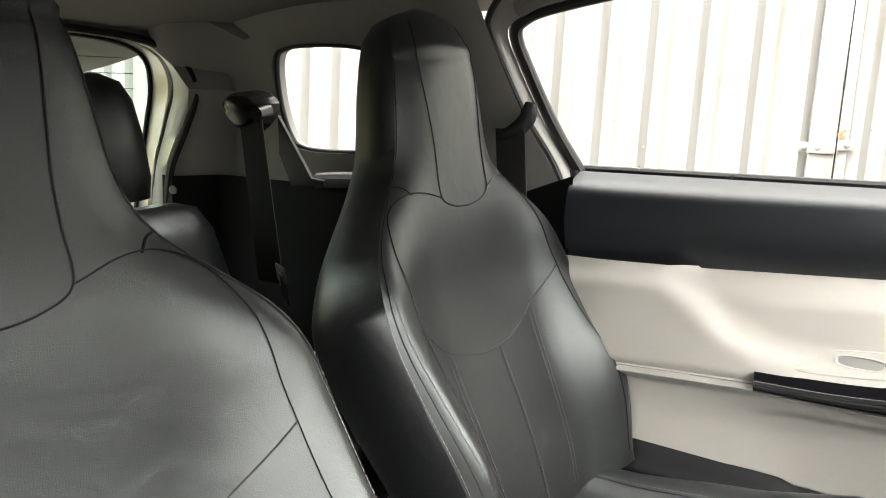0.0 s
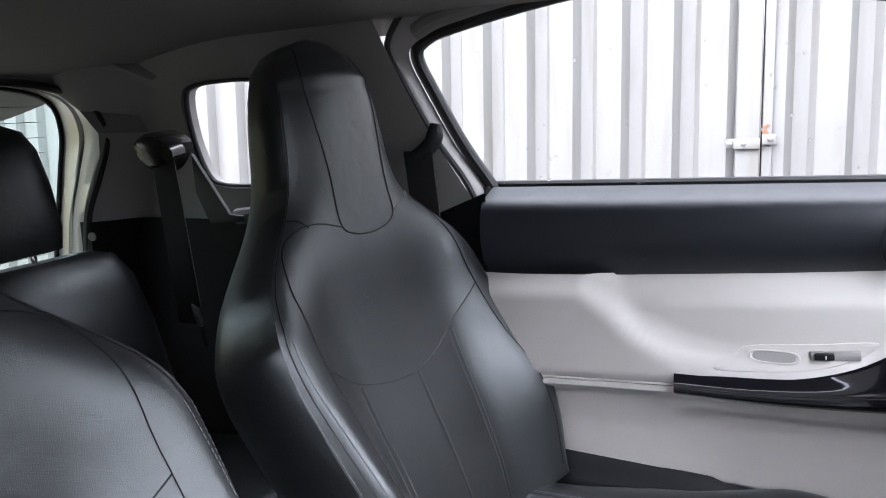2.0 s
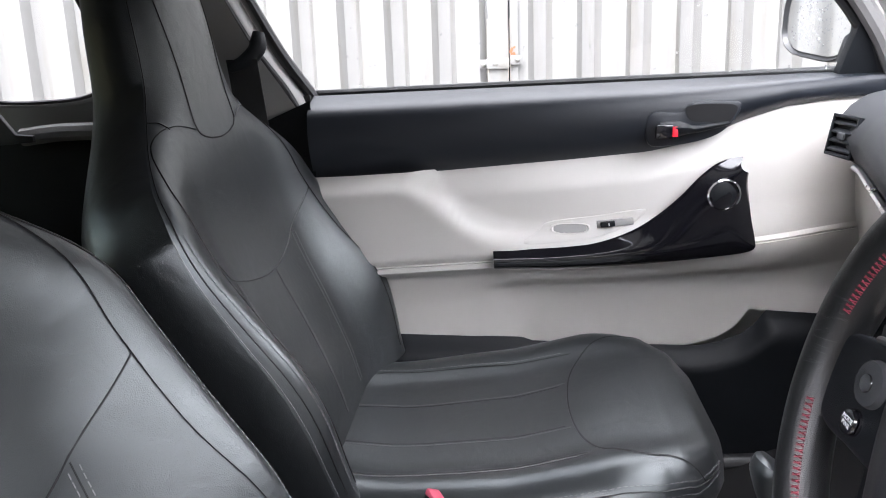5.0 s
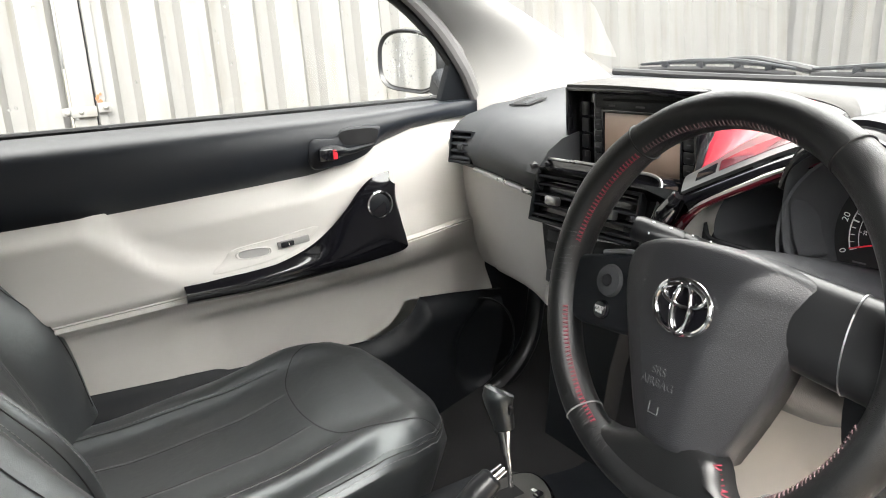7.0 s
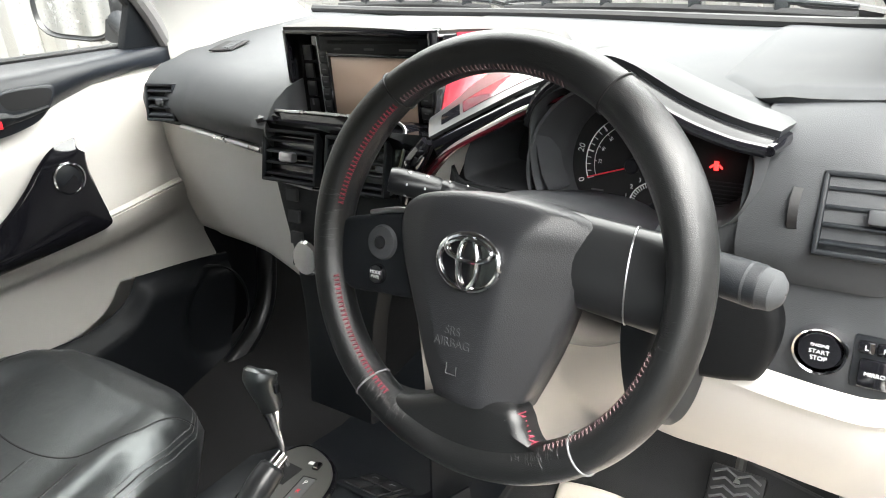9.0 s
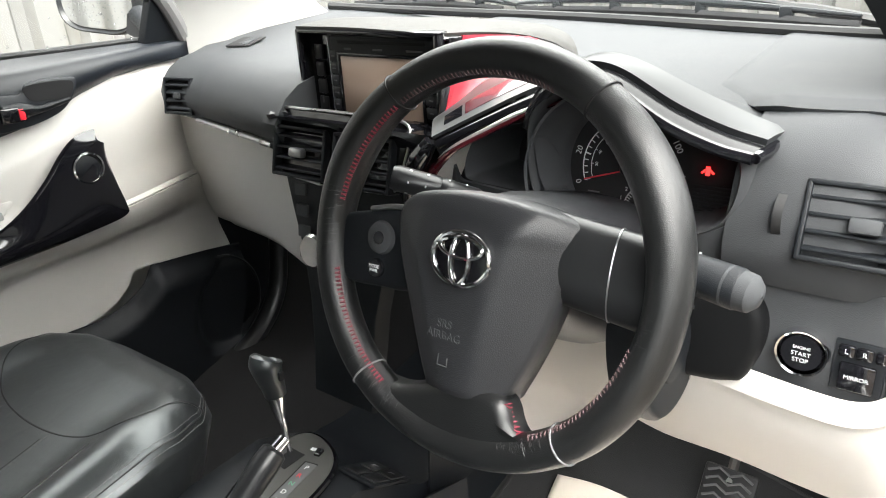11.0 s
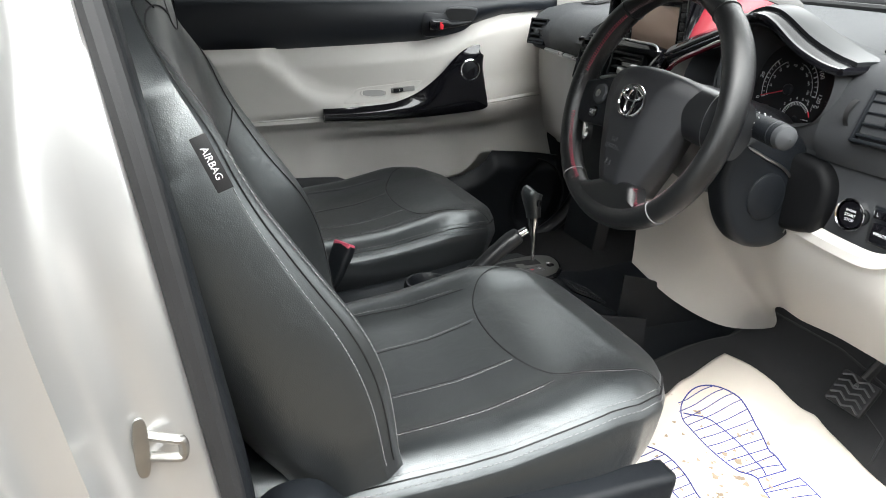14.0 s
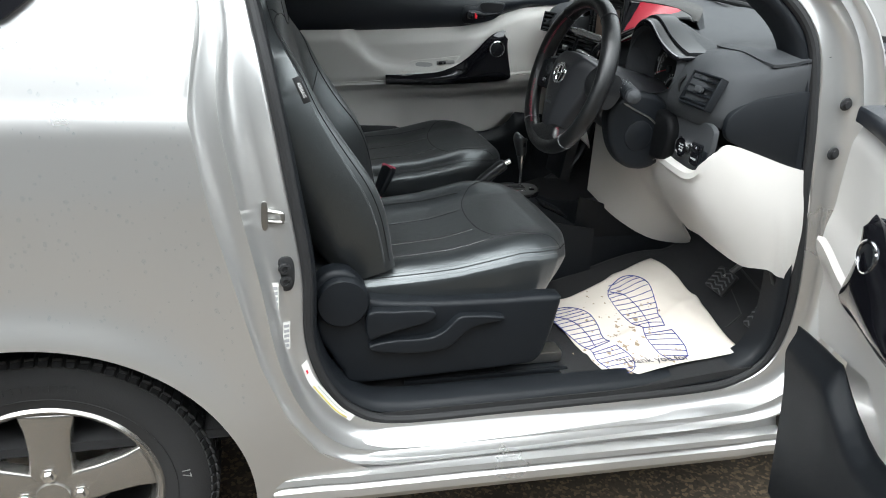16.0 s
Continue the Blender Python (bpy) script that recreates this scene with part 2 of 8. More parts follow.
# ---- building helpers ----
def thing(name, label, category, at=(0, 0, 0), group="", kind=""):
    ob = new(name)
    ob.empty_display_size = 0.05
    ob.location = at
    return tagged(ob, label, category, group, kind)


def finish(bm, smooth=True, sharp=35):
    bmesh.ops.recalc_face_normals(bm, faces=bm.faces)
    for f in bm.faces:
        f.smooth = smooth
    if smooth and sharp:
        lim = radians(sharp)
        for e in bm.edges:
            if len(e.link_faces) == 2 and e.calc_face_angle(0) > lim:
                e.smooth = False


def part(name, bm, material, parent=None, label="", smooth=True, sharp=35):
    """Links a bmesh as one mesh object, under a thing or a part, built in world metres."""
    finish(bm, smooth, sharp)
    me = bpy.data.meshes.new(name)
    bm.to_mesh(me)
    bm.free()
    me.materials.append(material)
    ob = new(name, me)
    if parent is not None:
        ob.parent = parent
        up = parent.matrix_basis.copy() if parent.parent is None else Matrix.Identity(4)
        ob.matrix_parent_inverse = up.inverted()
    if label:
        tagged(ob, label)
    return ob


def join(*bms):
    out = bmesh.new()
    for b in bms:
        me = bpy.data.meshes.new("tmp")
        b.to_mesh(me)
        b.free()
        out.from_mesh(me)
        bpy.data.meshes.remove(me)
    return out


def moved(bm, m):
    bmesh.ops.transform(bm, matrix=m, verts=bm.verts)
    return bm


def loft(rings, closed=True, caps=True):
    """A skin over rings of points, all with the same count."""
    bm = bmesh.new()
    vs = [[bm.verts.new(p) for p in r] for r in rings]
    n = len(vs[0])
    for a, b in zip(vs, vs[1:]):
        for i in range(n if closed else n - 1):
            j = (i + 1) % n
            try:
                bm.faces.new((a[i], a[j], b[j], b[i]))
            except ValueError:
                pass
    if caps and closed:
        bm.faces.new(vs[0])
        bm.faces.new(list(reversed(vs[-1])))
    return bm


def curve_pts(pts, n, closed=False):
    """n points along a smooth curve through pts."""
    P = np.array(pts, float)
    k = len(P)
    if closed:
        Q = np.vstack([P[-1], P, P[0], P[1]])
        spans = k
    else:
        Q = np.vstack([2 * P[0] - P[1], P, 2 * P[-1] - P[-2]])
        spans = k - 1
    out = []
    for t in (np.arange(n) / n * spans if closed else np.linspace(0, spans, n)):
        i = min(int(t), spans - 1)
        f = t - i
        a, b, c, d = Q[i], Q[i + 1], Q[i + 2], Q[i + 3]
        out.append(0.5 * (2 * b + (c - a) * f + (2 * a - 5 * b + 4 * c - d) * f * f + (3 * b - a - 3 * c + d) * f ** 3))
    return [tuple(p) for p in out]


def tube(pts, r, sides=10, closed=False, flat=1.0, up=None):
    """A round or flattened rod along a line of points; r may be one value or one for each point."""
    P = [Vector(p) for p in pts]
    n = len(P)
    rs = r if hasattr(r, "__len__") else [r] * n
    rings = []
    last = None
    for i, p in enumerate(P):
        a = P[(i - 1) % n] if closed or i else P[0]
        b = P[(i + 1) % n] if closed or i < n - 1 else P[-1]
        d = (b - a).normalized()
        side = d.cross(up if up is not None else (last if last is not None else Vector((0.13, 0.21, 0.97))))
        if side.length < 1e-4:
            side = d.cross(Vector((1, 0, 0)))
        side.normalize()
        u = side.cross(d).normalized()
        if up is None:
            last = u
        rings.append([p + side * math.cos(k * math.tau / sides) * rs[i] + u * math.sin(k * math.tau / sides) * rs[i] * flat for k in range(sides)])
    if closed:
        rings.append(rings[0])
        bm = loft(rings, True, False)
        bmesh.ops.remove_doubles(bm, verts=bm.verts, dist=1e-6)
        return bm
    return loft(rings)


def rbox(size, centre=(0, 0, 0), bevel=0.004, rot=(0, 0, 0), seg=2):
    bm = bmesh.new()
    bmesh.ops.create_cube(bm, size=1)
    bmesh.ops.scale(bm, vec=size, verts=bm.verts)
    if bevel:
        bmesh.ops.bevel(bm, geom=list(bm.edges), offset=min(bevel, min(size) * 0.45), segments=seg, affect="EDGES", profile=0.5)
    return moved(bm, pose(*centre, *rot))


def disc(r, h, seg=40, bevel=0.0, at=None, inner=0.0):
    """A turned disc, ring or drum along local z from 0 to h."""
    b = min(bevel, h * 0.45)
    prof = [(r, 0), (r, h - b), (r - b * 0.3, h - b * 0.3), (r - b, h)] if b else [(r, 0), (r, h)]
    prof = ([(inner, 0)] if inner else [(0.0, 0)]) + prof + ([(inner, h), (inner, 0)] if inner else [(0.0, h)])
    return turned(prof, seg, at)


def turned(prof, seg=40, at=None):
    """A lathe body: profile of (radius, height) round local z."""
    bm = bmesh.new()
    rows = [[bm.verts.new((max(r, 1e-5) * math.cos(k * math.tau / seg), max(r, 1e-5) * math.sin(k * math.tau / seg), z)) for k in range(seg)] for r, z in prof]
    for a, b in zip(rows, rows[1:]):
        for k in range(seg):
            j = (k + 1) % seg
            bm.faces.new((a[k], a[j], b[j], b[k]))
    bmesh.ops.remove_doubles(bm, verts=bm.verts, dist=2e-5)
    return moved(bm, at) if at is not None else bm


def plate(outline, depth, bevel=0.003, at=None, seg=2):
    """A flat outline (u, v) given thickness along local z, with softened rims."""
    bm = bmesh.new()
    f = bm.faces.new([bm.verts.new((u, v, 0)) for u, v in outline])
    r = bmesh.ops.extrude_face_region(bm, geom=[f])
    vs = [g for g in r["geom"] if isinstance(g, bmesh.types.BMVert)]
    bmesh.ops.translate(bm, vec=(0, 0, depth), verts=vs)
    if bevel:
        es = [e for e in bm.edges if all(v in vs for v in e.verts)]
        bmesh.ops.bevel(bm, geom=es, offset=bevel, segments=seg, affect="EDGES", profile=0.5)
    big = [f for f in bm.faces if len(f.verts) > 4]
    bmesh.ops.triangulate(bm, faces=big)
    return moved(bm, at) if at is not None else bm


def frame_of(origin, xdir, ydir):
    """A pose from an origin and two directions; local z stands off their plane."""
    x = Vector(xdir).normalized()
    z = x.cross(Vector(ydir)).normalized()
    y = z.cross(x)
    m = Matrix((x, y, z)).transposed().to_4x4()
    m.translation = origin
    return m


def sheet(f, nu, nv, thick=0.0):
    """A curved sheet: f(u, v) for u, v from 0 to 1; thick gives it a back."""
    bm = bmesh.new()
    P = [[Vector(f(i / nu, j / nv)) for j in range(nv + 1)] for i in range(nu + 1)]
    vs = [[bm.verts.new(p) for p in r] for r in P]
    for i in range(nu):
        for j in range(nv):
            bm.faces.new((vs[i][j], vs[i + 1][j], vs[i + 1][j + 1], vs[i][j + 1]))
    if thick:
        bm.normal_update()
        r = bmesh.ops.solidify(bm, geom=list(bm.faces), thickness=thick)
    return bm


def lerp(x, xs, ys):
    return float(np.interp(x, xs, ys))


def smoothstep(a, b, x):
    t = min(1, max(0, (x - a) / (b - a)))
    return t * t * (3 - 2 * t)


def ellipse(cx, cy, rx, ry, n=32, power=2.0):
    out = []
    for k in range(n):
        a = k * math.tau / n
        c, s = math.cos(a), math.sin(a)
        out.append((cx + rx * math.copysign(abs(c) ** (2 / power), c), cy + ry * math.copysign(abs(s) ** (2 / power), s)))
    return out


def lettering(text, size, m, material, parent, name="lettering", depth=0.0004, align="CENTER"):
    cu = bpy.data.curves.new(name, "FONT")
    cu.body, cu.size, cu.extrude, cu.align_x, cu.align_y = text, size, depth, align, "CENTER"
    tmp = bpy.data.objects.new("tmp", cu)
    scene.collection.objects.link(tmp)
    bpy.context.view_layer.update()
    me = bpy.data.meshes.new_from_object(tmp.evaluated_get(bpy.context.evaluated_depsgraph_get()))
    bpy.data.objects.remove(tmp)
    bm = bmesh.new()
    bm.from_mesh(me)
    bpy.data.meshes.remove(me)
    return part(name, moved(bm, m), material, parent, smooth=False)


# ---- the yard: ground and the container wall ----
def ground():
    bm = bmesh.new()
    bmesh.ops.create_grid(bm, x_segments=60, y_segments=60, size=60)
    for v in bm.verts:
        if v.co.length > 6:
            v.co *= 1 + (v.co.length - 6) * 0.6
    tagged(part("ground", bm, ASPHALT), "wet dark asphalt yard strewn with gravel", "ground", kind="structure")


ground()

WALL_Y, WALL_LEAN = 2.02, 5.0
WALL = pose(0, WALL_Y, 0, -WALL_LEAN, 0, 0)


def container_wall():
    """Pressed steel wall: flat crests and shallow troughs, leaned to fit the camera's view."""
    wall = thing("wall_container", "cream-white corrugated steel container wall", "wall", (0, WALL_Y, 0), kind="structure")
    pitch, deep = 0.178, 0.036
    def strip(x0, x1, name, at=WALL, owner=wall):
        xs = []
        k0 = math.floor(x0 / pitch)
        k = k0
        while k * pitch < x1:
            b = k * pitch
            xs += [(b, 0), (b + 0.088, 0), (b + 0.110, deep), (b + 0.156, deep)]
            k += 1
        xs = [(max(x0, min(x1, x)), y) for x, y in xs]
        xs.append((x1, 0))
        bm = bmesh.new()
        rows = [[bm.verts.new((x, y, z)) for x, y in xs] for z in (0.12, 2.55)]
        for i in range(len(xs) - 1):
            if xs[i + 1][0] - xs[i][0] > 1e-4:
                bm.faces.new((rows[0][i], rows[0][i + 1], rows[1][i + 1], rows[1][i]))
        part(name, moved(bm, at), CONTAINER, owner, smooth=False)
    strip(-7.0, POST_X - 0.085, "corrugated_panel")
    strip(POST_X + 0.03, 4.95, "corrugated_panel")
    second = thing("wall_container_end", "cream-white corrugated container across the yard's end", "wall", (FRONT_X, 0, 0), kind="structure")
    across = Matrix.Translation((FRONT_X, WALL_Y, 0)) @ Matrix.Rotation(radians(-90), 4, "Z") @ pose(0, 0, 0, -2, 0, 0)
    strip(-3.0, FRONT_END, "corrugated_panel", across, second)
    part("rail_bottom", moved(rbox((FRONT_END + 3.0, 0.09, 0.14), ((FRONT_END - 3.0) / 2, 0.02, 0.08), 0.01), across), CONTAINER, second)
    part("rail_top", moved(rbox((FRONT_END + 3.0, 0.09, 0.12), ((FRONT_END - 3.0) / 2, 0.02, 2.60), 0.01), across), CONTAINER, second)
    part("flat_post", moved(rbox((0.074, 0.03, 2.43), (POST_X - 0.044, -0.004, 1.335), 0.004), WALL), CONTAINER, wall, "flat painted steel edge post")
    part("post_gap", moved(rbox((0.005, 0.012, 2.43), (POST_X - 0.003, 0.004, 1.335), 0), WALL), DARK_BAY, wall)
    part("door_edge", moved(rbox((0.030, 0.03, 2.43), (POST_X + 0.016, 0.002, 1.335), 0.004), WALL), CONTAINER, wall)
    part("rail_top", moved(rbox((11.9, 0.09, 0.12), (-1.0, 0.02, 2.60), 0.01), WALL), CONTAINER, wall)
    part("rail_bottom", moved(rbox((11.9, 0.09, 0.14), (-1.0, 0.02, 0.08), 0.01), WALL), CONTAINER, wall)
    clamp = part("hinge_strap", moved(join(rbox((0.082, 0.008, 0.036), (POST_X - 0.045, -0.028, BOLT_Z), 0.002),
                                           rbox((0.030, 0.008, 0.030), (POST_X - 0.098, -0.020, BOLT_Z + 0.002), 0.002),
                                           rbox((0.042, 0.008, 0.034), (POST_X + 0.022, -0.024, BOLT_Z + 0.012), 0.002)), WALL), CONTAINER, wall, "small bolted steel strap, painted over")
    for dx, dz in ((-0.098, 0), (-0.055, 0), (0.026, 0.013)):
        part("bolt", turned([(0.0085, 0), (0.0085, 0.003), (0.006, 0.006), (0, 0.007)], 12, WALL @ pose(POST_X + dx, -0.030, BOLT_Z + dz, 90, 0, 0)), STEEL, clamp)
    bm = bmesh.new()
    rnd = random.Random(4)
    for k in range(9):
        bm2 = ellipse(POST_X + 0.004 + rnd.uniform(-0.002, 0.014), BOLT_Z + 0.034 + rnd.uniform(-0.004, 0.03), rnd.uniform(0.002, 0.006), rnd.uniform(0.003, 0.008), 8)
        bm.faces.new([bm.verts.new((u, -0.0155 - 0.0003 * k, v)) for u, v in bm2])
    part("rust_stain", moved(bm, WALL), RUST, wall, "patch of red-brown rust", smooth=False)


POST_X, BOLT_Z = 1.09, 1.16
FRONT_X, FRONT_END = 5.0, 3.4
container_wall()

def bank():
    """A low brown hedge bank behind the car."""
    rnd = random.Random(12)
    bm = bmesh.new()
    cols = []
    for i in range(61):
        y = -8.0 + i * 0.26
        cols.append([(-7.0 + rnd.uniform(-0.3, 0.3) - 0.3 * k, y + rnd.uniform(-0.05, 0.05), h * (1 + rnd.uniform(-0.18, 0.18))) for k, h in enumerate((0.0, 0.5, 1.1, 1.7, 2.2, 2.4))])
    vs = [[bm.verts.new(p) for p in c] for c in cols]
    for a, b in zip(vs, vs[1:]):
        for k in range(5):
            bm.faces.new((a[k], b[k], b[k + 1], a[k + 1]))
    tagged(part("backdrop_hedge", bm, HEDGE, sharp=0), "brown overgrown hedge bank behind the car", "hedge", kind="structure")


bank()


def yard_wall():
    """A plain dark wall, unseen, added on the driver's side to block low skylight."""
    bm = rbox((15.0, 0.2, 3.5), (0.5, -4.6, 1.3), 0.02)
    tagged(part("wall_light_block", bm, LIGHT_BLOCK, sharp=30), "plain dark grey wall, unseen, added to block side light", "wall", kind="structure")


yard_wall()

# ---- car body shell ----
body = thing("car_body", "silver metallic three-door city car body shell", "car", (0.9, 0, 0))

SEAL = [(0.575, -0.625, 1.34), (0.598, -0.66, 1.225), (0.622, -0.688, 1.10), (0.650, -0.695, 0.93), (0.675, -0.695, 0.76), (0.678, -0.695, 0.62), (0.710, -0.695, 0.515),
        (0.770, -0.695, 0.440), (0.864, -0.695, 0.405), (1.10, -0.695, 0.402), (1.35, -0.695, 0.402), (1.60, -0.695, 0.404), (1.70, -0.695, 0.420), (1.776, -0.695, 0.470),
        (1.805, -0.695, 0.57), (1.795, -0.695, 0.72), (1.765, -0.69, 0.90), (1.735, -0.685, 1.08), (1.700, -0.670, 1.225), (1.62, -0.640, 1.315), (1.48, -0.600, 1.40),
        (1.28, -0.585, 1.475), (1.05, -0.580, 1.500), (0.85, -0.580, 1.500), (0.68, -0.585, 1.485), (0.590, -0.600, 1.43)]
SKIN = [(0.500, -0.70, 1.34), (0.508, -0.735, 1.225), (0.488, -0.772, 1.085), (0.512, -0.785, 0.93), (0.545, -0.79, 0.79), (0.585, -0.79, 0.62), (0.630, -0.79, 0.50),
        (0.695, -0.785, 0.405), (0.800, -0.775, 0.355), (1.10, -0.770, 0.345), (1.35, -0.770, 0.345), (1.62, -0.770, 0.345), (1.78, -0.770, 0.360), (1.86, -0.775, 0.43),
        (1.885, -0.78, 0.57), (1.880, -0.78, 0.72), (1.865, -0.775, 0.90), (1.850, -0.765, 1.08), (1.80, -0.730, 1.25), (1.69, -0.695, 1.365), (1.52, -0.655, 1.455),
        (1.29, -0.645, 1.530), (1.05, -0.635, 1.555), (0.84, -0.635, 1.555), (0.62, -0.640, 1.535), (0.520, -0.665, 1.46)]


def door_opening():
    n = 156
    a, b = curve_pts(SEAL, n, True), curve_pts(SKIN, n, True)
    def mix(f, dy):
        return [(p[0] * (1 - f) + q[0] * f, p[1] * (1 - f) + q[1] * f + dy, p[2] * (1 - f) + q[2] * f) for p, q in zip(a, b)]
    inner = [(p[0], p[1] + 0.055, p[2]) for p in mix(0.02, 0)]
    rings = [inner, mix(0.02, 0.0), mix(0.10, -0.004), mix(0.30, 0.012), mix(0.46, 0.018), mix(0.58, 0.012), mix(0.66, -0.006), mix(0.76, 0.004), mix(0.90, 0.012), mix(0.985, 0.006), b,
             [(p[0] + (p[0] - q[0]) * 0.04, p[1], p[2] + (p[2] - q[2]) * 0.04) for p, q in zip(b, a)]]
    rings = [r + [r[0]] for r in rings]
    part("door_jamb", loft(rings, False, False), SILVER, body, "silver door opening flange beaded with rain", sharp=50)
    part("door_seal", tube([(p[0], p[1] - 0.004, p[2]) for p in mix(-0.02, 0)], 0.011, 10, True), RUBBER, body, "black rubber door seal")
    def inset(d, dy):
        out = []
        for k, p in enumerate(a):
            q, r = a[(k + 3) % n], a[k - 3]
            t = Vector((q[0] - r[0], 0, q[2] - r[2])).normalized()
            e = d * lerp(p[0], [0.62, 0.84], [0.42, 1.0])
            out.append((p[0] - t.z * e, p[1] + dy, p[2] + t.x * e))
        return out + [out[0]]
    part("inner_trim", loft([inset(0.004, 0.030), inset(0.008, 0.002), inset(0.018, -0.004), inset(0.029, 0.000), inset(0.037, 0.012), inset(0.040, 0.060)], False, False), PLASTIC, body, "smooth black plastic trim round the door opening", sharp=50)


door_opening()
WX, WZ, ARCH = 0.18, 0.31, 0.388


def skin_y(x, z):
    y = lerp(z, [0.2, 0.3, 0.5, 0.75, 0.95, 1.06, 1.10, 1.22, 1.35, 1.45, 1.52], [-0.755, -0.775, -0.79, -0.79, -0.79, -0.784, -0.770, -0.735, -0.695, -0.655, -0.60])
    d = math.hypot(x - WX, z - WZ)
    y -= 0.018 * math.exp(-((d - ARCH) / 0.05) ** 2)
    return y + 0.10 * smoothstep(0.1, -0.75, x) ** 2


def quarter_panel():
    bm = bmesh.new()
    nu, nv = 70, 74
    zs = np.linspace(0.26, 1.46, nv)
    edge = sorted((q[2], q[0]) for q in SKIN[:8] + [SKIN[25]])
    ez, ex = [e[0] for e in edge], [e[1] for e in edge]
    ez, ex = [0.24, 0.345] + ez[0:], [0.80, 0.80] + ex[0:]
    vs = []
    for i in range(nu + 1):
        row = []
        for z in zs:
            x1 = lerp(z, ez, ex)
            x = -0.78 + (x1 + 0.78) * (i / nu)
            zz = z
            d = math.hypot(x - WX, z - WZ)
            inside = d < ARCH
            if inside:
                k = ARCH / max(d, 1e-3)
                x, zz = WX + (x - WX) * k, WZ + (z - WZ) * k
            row.append((bm.verts.new((x, skin_y(x, zz), zz)), inside and d < ARCH - 0.03))
        vs.append(row)
    for i in range(nu):
        for j in range(nv - 1):
            q = (vs[i][j], vs[i + 1][j], vs[i + 1][j + 1], vs[i][j + 1])
            if sum(math.hypot(c[0].co.x - WX, c[0].co.z - WZ) < ARCH + 1e-5 for c in q) < 4 and not all(c[1] for c in q):
                bm.faces.new([c[0] for c in q])
    bmesh.ops.delete(bm, geom=[v for v in bm.verts if not v.link_faces], context="VERTS")
    bmesh.ops.delete(bm, geom=[f for f in bm.faces if f.calc_area() < 1e-8], context="FACES")
    part("rear_quarter_panel", bm, SILVER, body, "silver rear quarter panel with round wheel arch", sharp=0)
    lip = [(WX + ARCH * math.cos(a), skin_y(WX + ARCH * math.cos(a), WZ + ARCH * math.sin(a)) + 0.012, WZ + ARCH * math.sin(a)) for a in np.linspace(-0.1, math.pi + 0.1, 60)]
    liner = [[(p[0], p[1] + k, p[2]) for p in lip] for k in (-0.010, 0.03, 0.30)]
    part("wheel_arch_liner", loft(liner, False, False), DARK_BAY, body, "black wheel arch liner")


quarter_panel()


def rocker():
    prof = [(-0.700, 0.385), (-0.738, 0.372), (-0.758, 0.352), (-0.764, 0.336), (-0.788, 0.330), (-0.792, 0.318), (-0.784, 0.312), (-0.796, 0.304), (-0.798, 0.286), (-0.788, 0.268), (-0.74, 0.255), (-0.60, 0.25)]
    rings = []
    for x in np.linspace(0.60, 1.80, 24):
        rings.append([(x, y + (0.0 if 0.75 < x < 1.74 else 0.004), z - 0.014 * (x - 1.2) / 0.6) for y, z in prof])
    part("rocker_sill", loft(rings, False, False), SILVER, body, "silver ribbed side sill")


rocker()


def front_wing():
    def f(u, v):
        z = 0.28 + v * 0.80
        x0 = lerp(z, [0.28, 0.36, 0.43, 0.57, 0.72, 0.90, 1.08], [1.79, 1.80, 1.865, 1.89, 1.885, 1.87, 1.855])
        return (x0 + u * (2.72 - x0), -0.775 + 0.10 * u * u + 0.02 * v, z)
    part("front_wing", sheet(f, 12, 12), SILVER, body)


front_wing()


def roof():
    def z_in(x, y):
        return 1.555 - 0.060 * (y / 0.60) ** 2 - 0.15 * smoothstep(0.25, -0.75, x) - 0.075 * smoothstep(1.0, 1.5, x)
    def f(u, v):
        x = -0.62 + u * 2.04
        y = -0.60 + v * 1.20
        return (x, y, z_in(x, y))
    tagged(part("ceiling", sheet(f, 30, 20), HEADLINER), "grey cloth headlining of the car roof in shade", "ceiling", kind="structure")
    def cant(u, v):
        x = -0.25 + u * 0.845
        y = 0.575 + v * 0.12
        return (x, y, z_in(x, 0.575) - 0.002 - 0.02 * v)
    part("cant_lining", sheet(cant, 24, 4), HEADLINER, body, "grey cloth above the rear quarter trim")
    def g(u, v):
        x = -0.75 + u * 2.2
        y = -0.64 + v * 1.28
        return (x, y, z_in(x, y * 0.9) + 0.045)
    part("roof_panel", sheet(g, 30, 20), SILVER, body)


roof()
floor_z = 0.44


def foot_z(x, y):
    """Height of the carpet: it climbs towards the pedals, less so beside the driver's sill."""
    k = lerp(y, [-0.70, -0.62, -0.36], [0.30, 0.38, 1.0])
    return floor_z - 0.015 + 0.10 * k * smoothstep(1.35, 1.75, x) + 0.25 * smoothstep(1.78, 2.10, x)


def floor():
    def f(u, v):
        x = -0.2 + u * 2.35
        y = -0.70 + v * 1.40
        return (x, y, foot_z(x, y))
    tagged(part("floor", sheet(f, 40, 28, 0.02), CARPET), "black carpeted car floor", "floor", kind="structure")


floor()


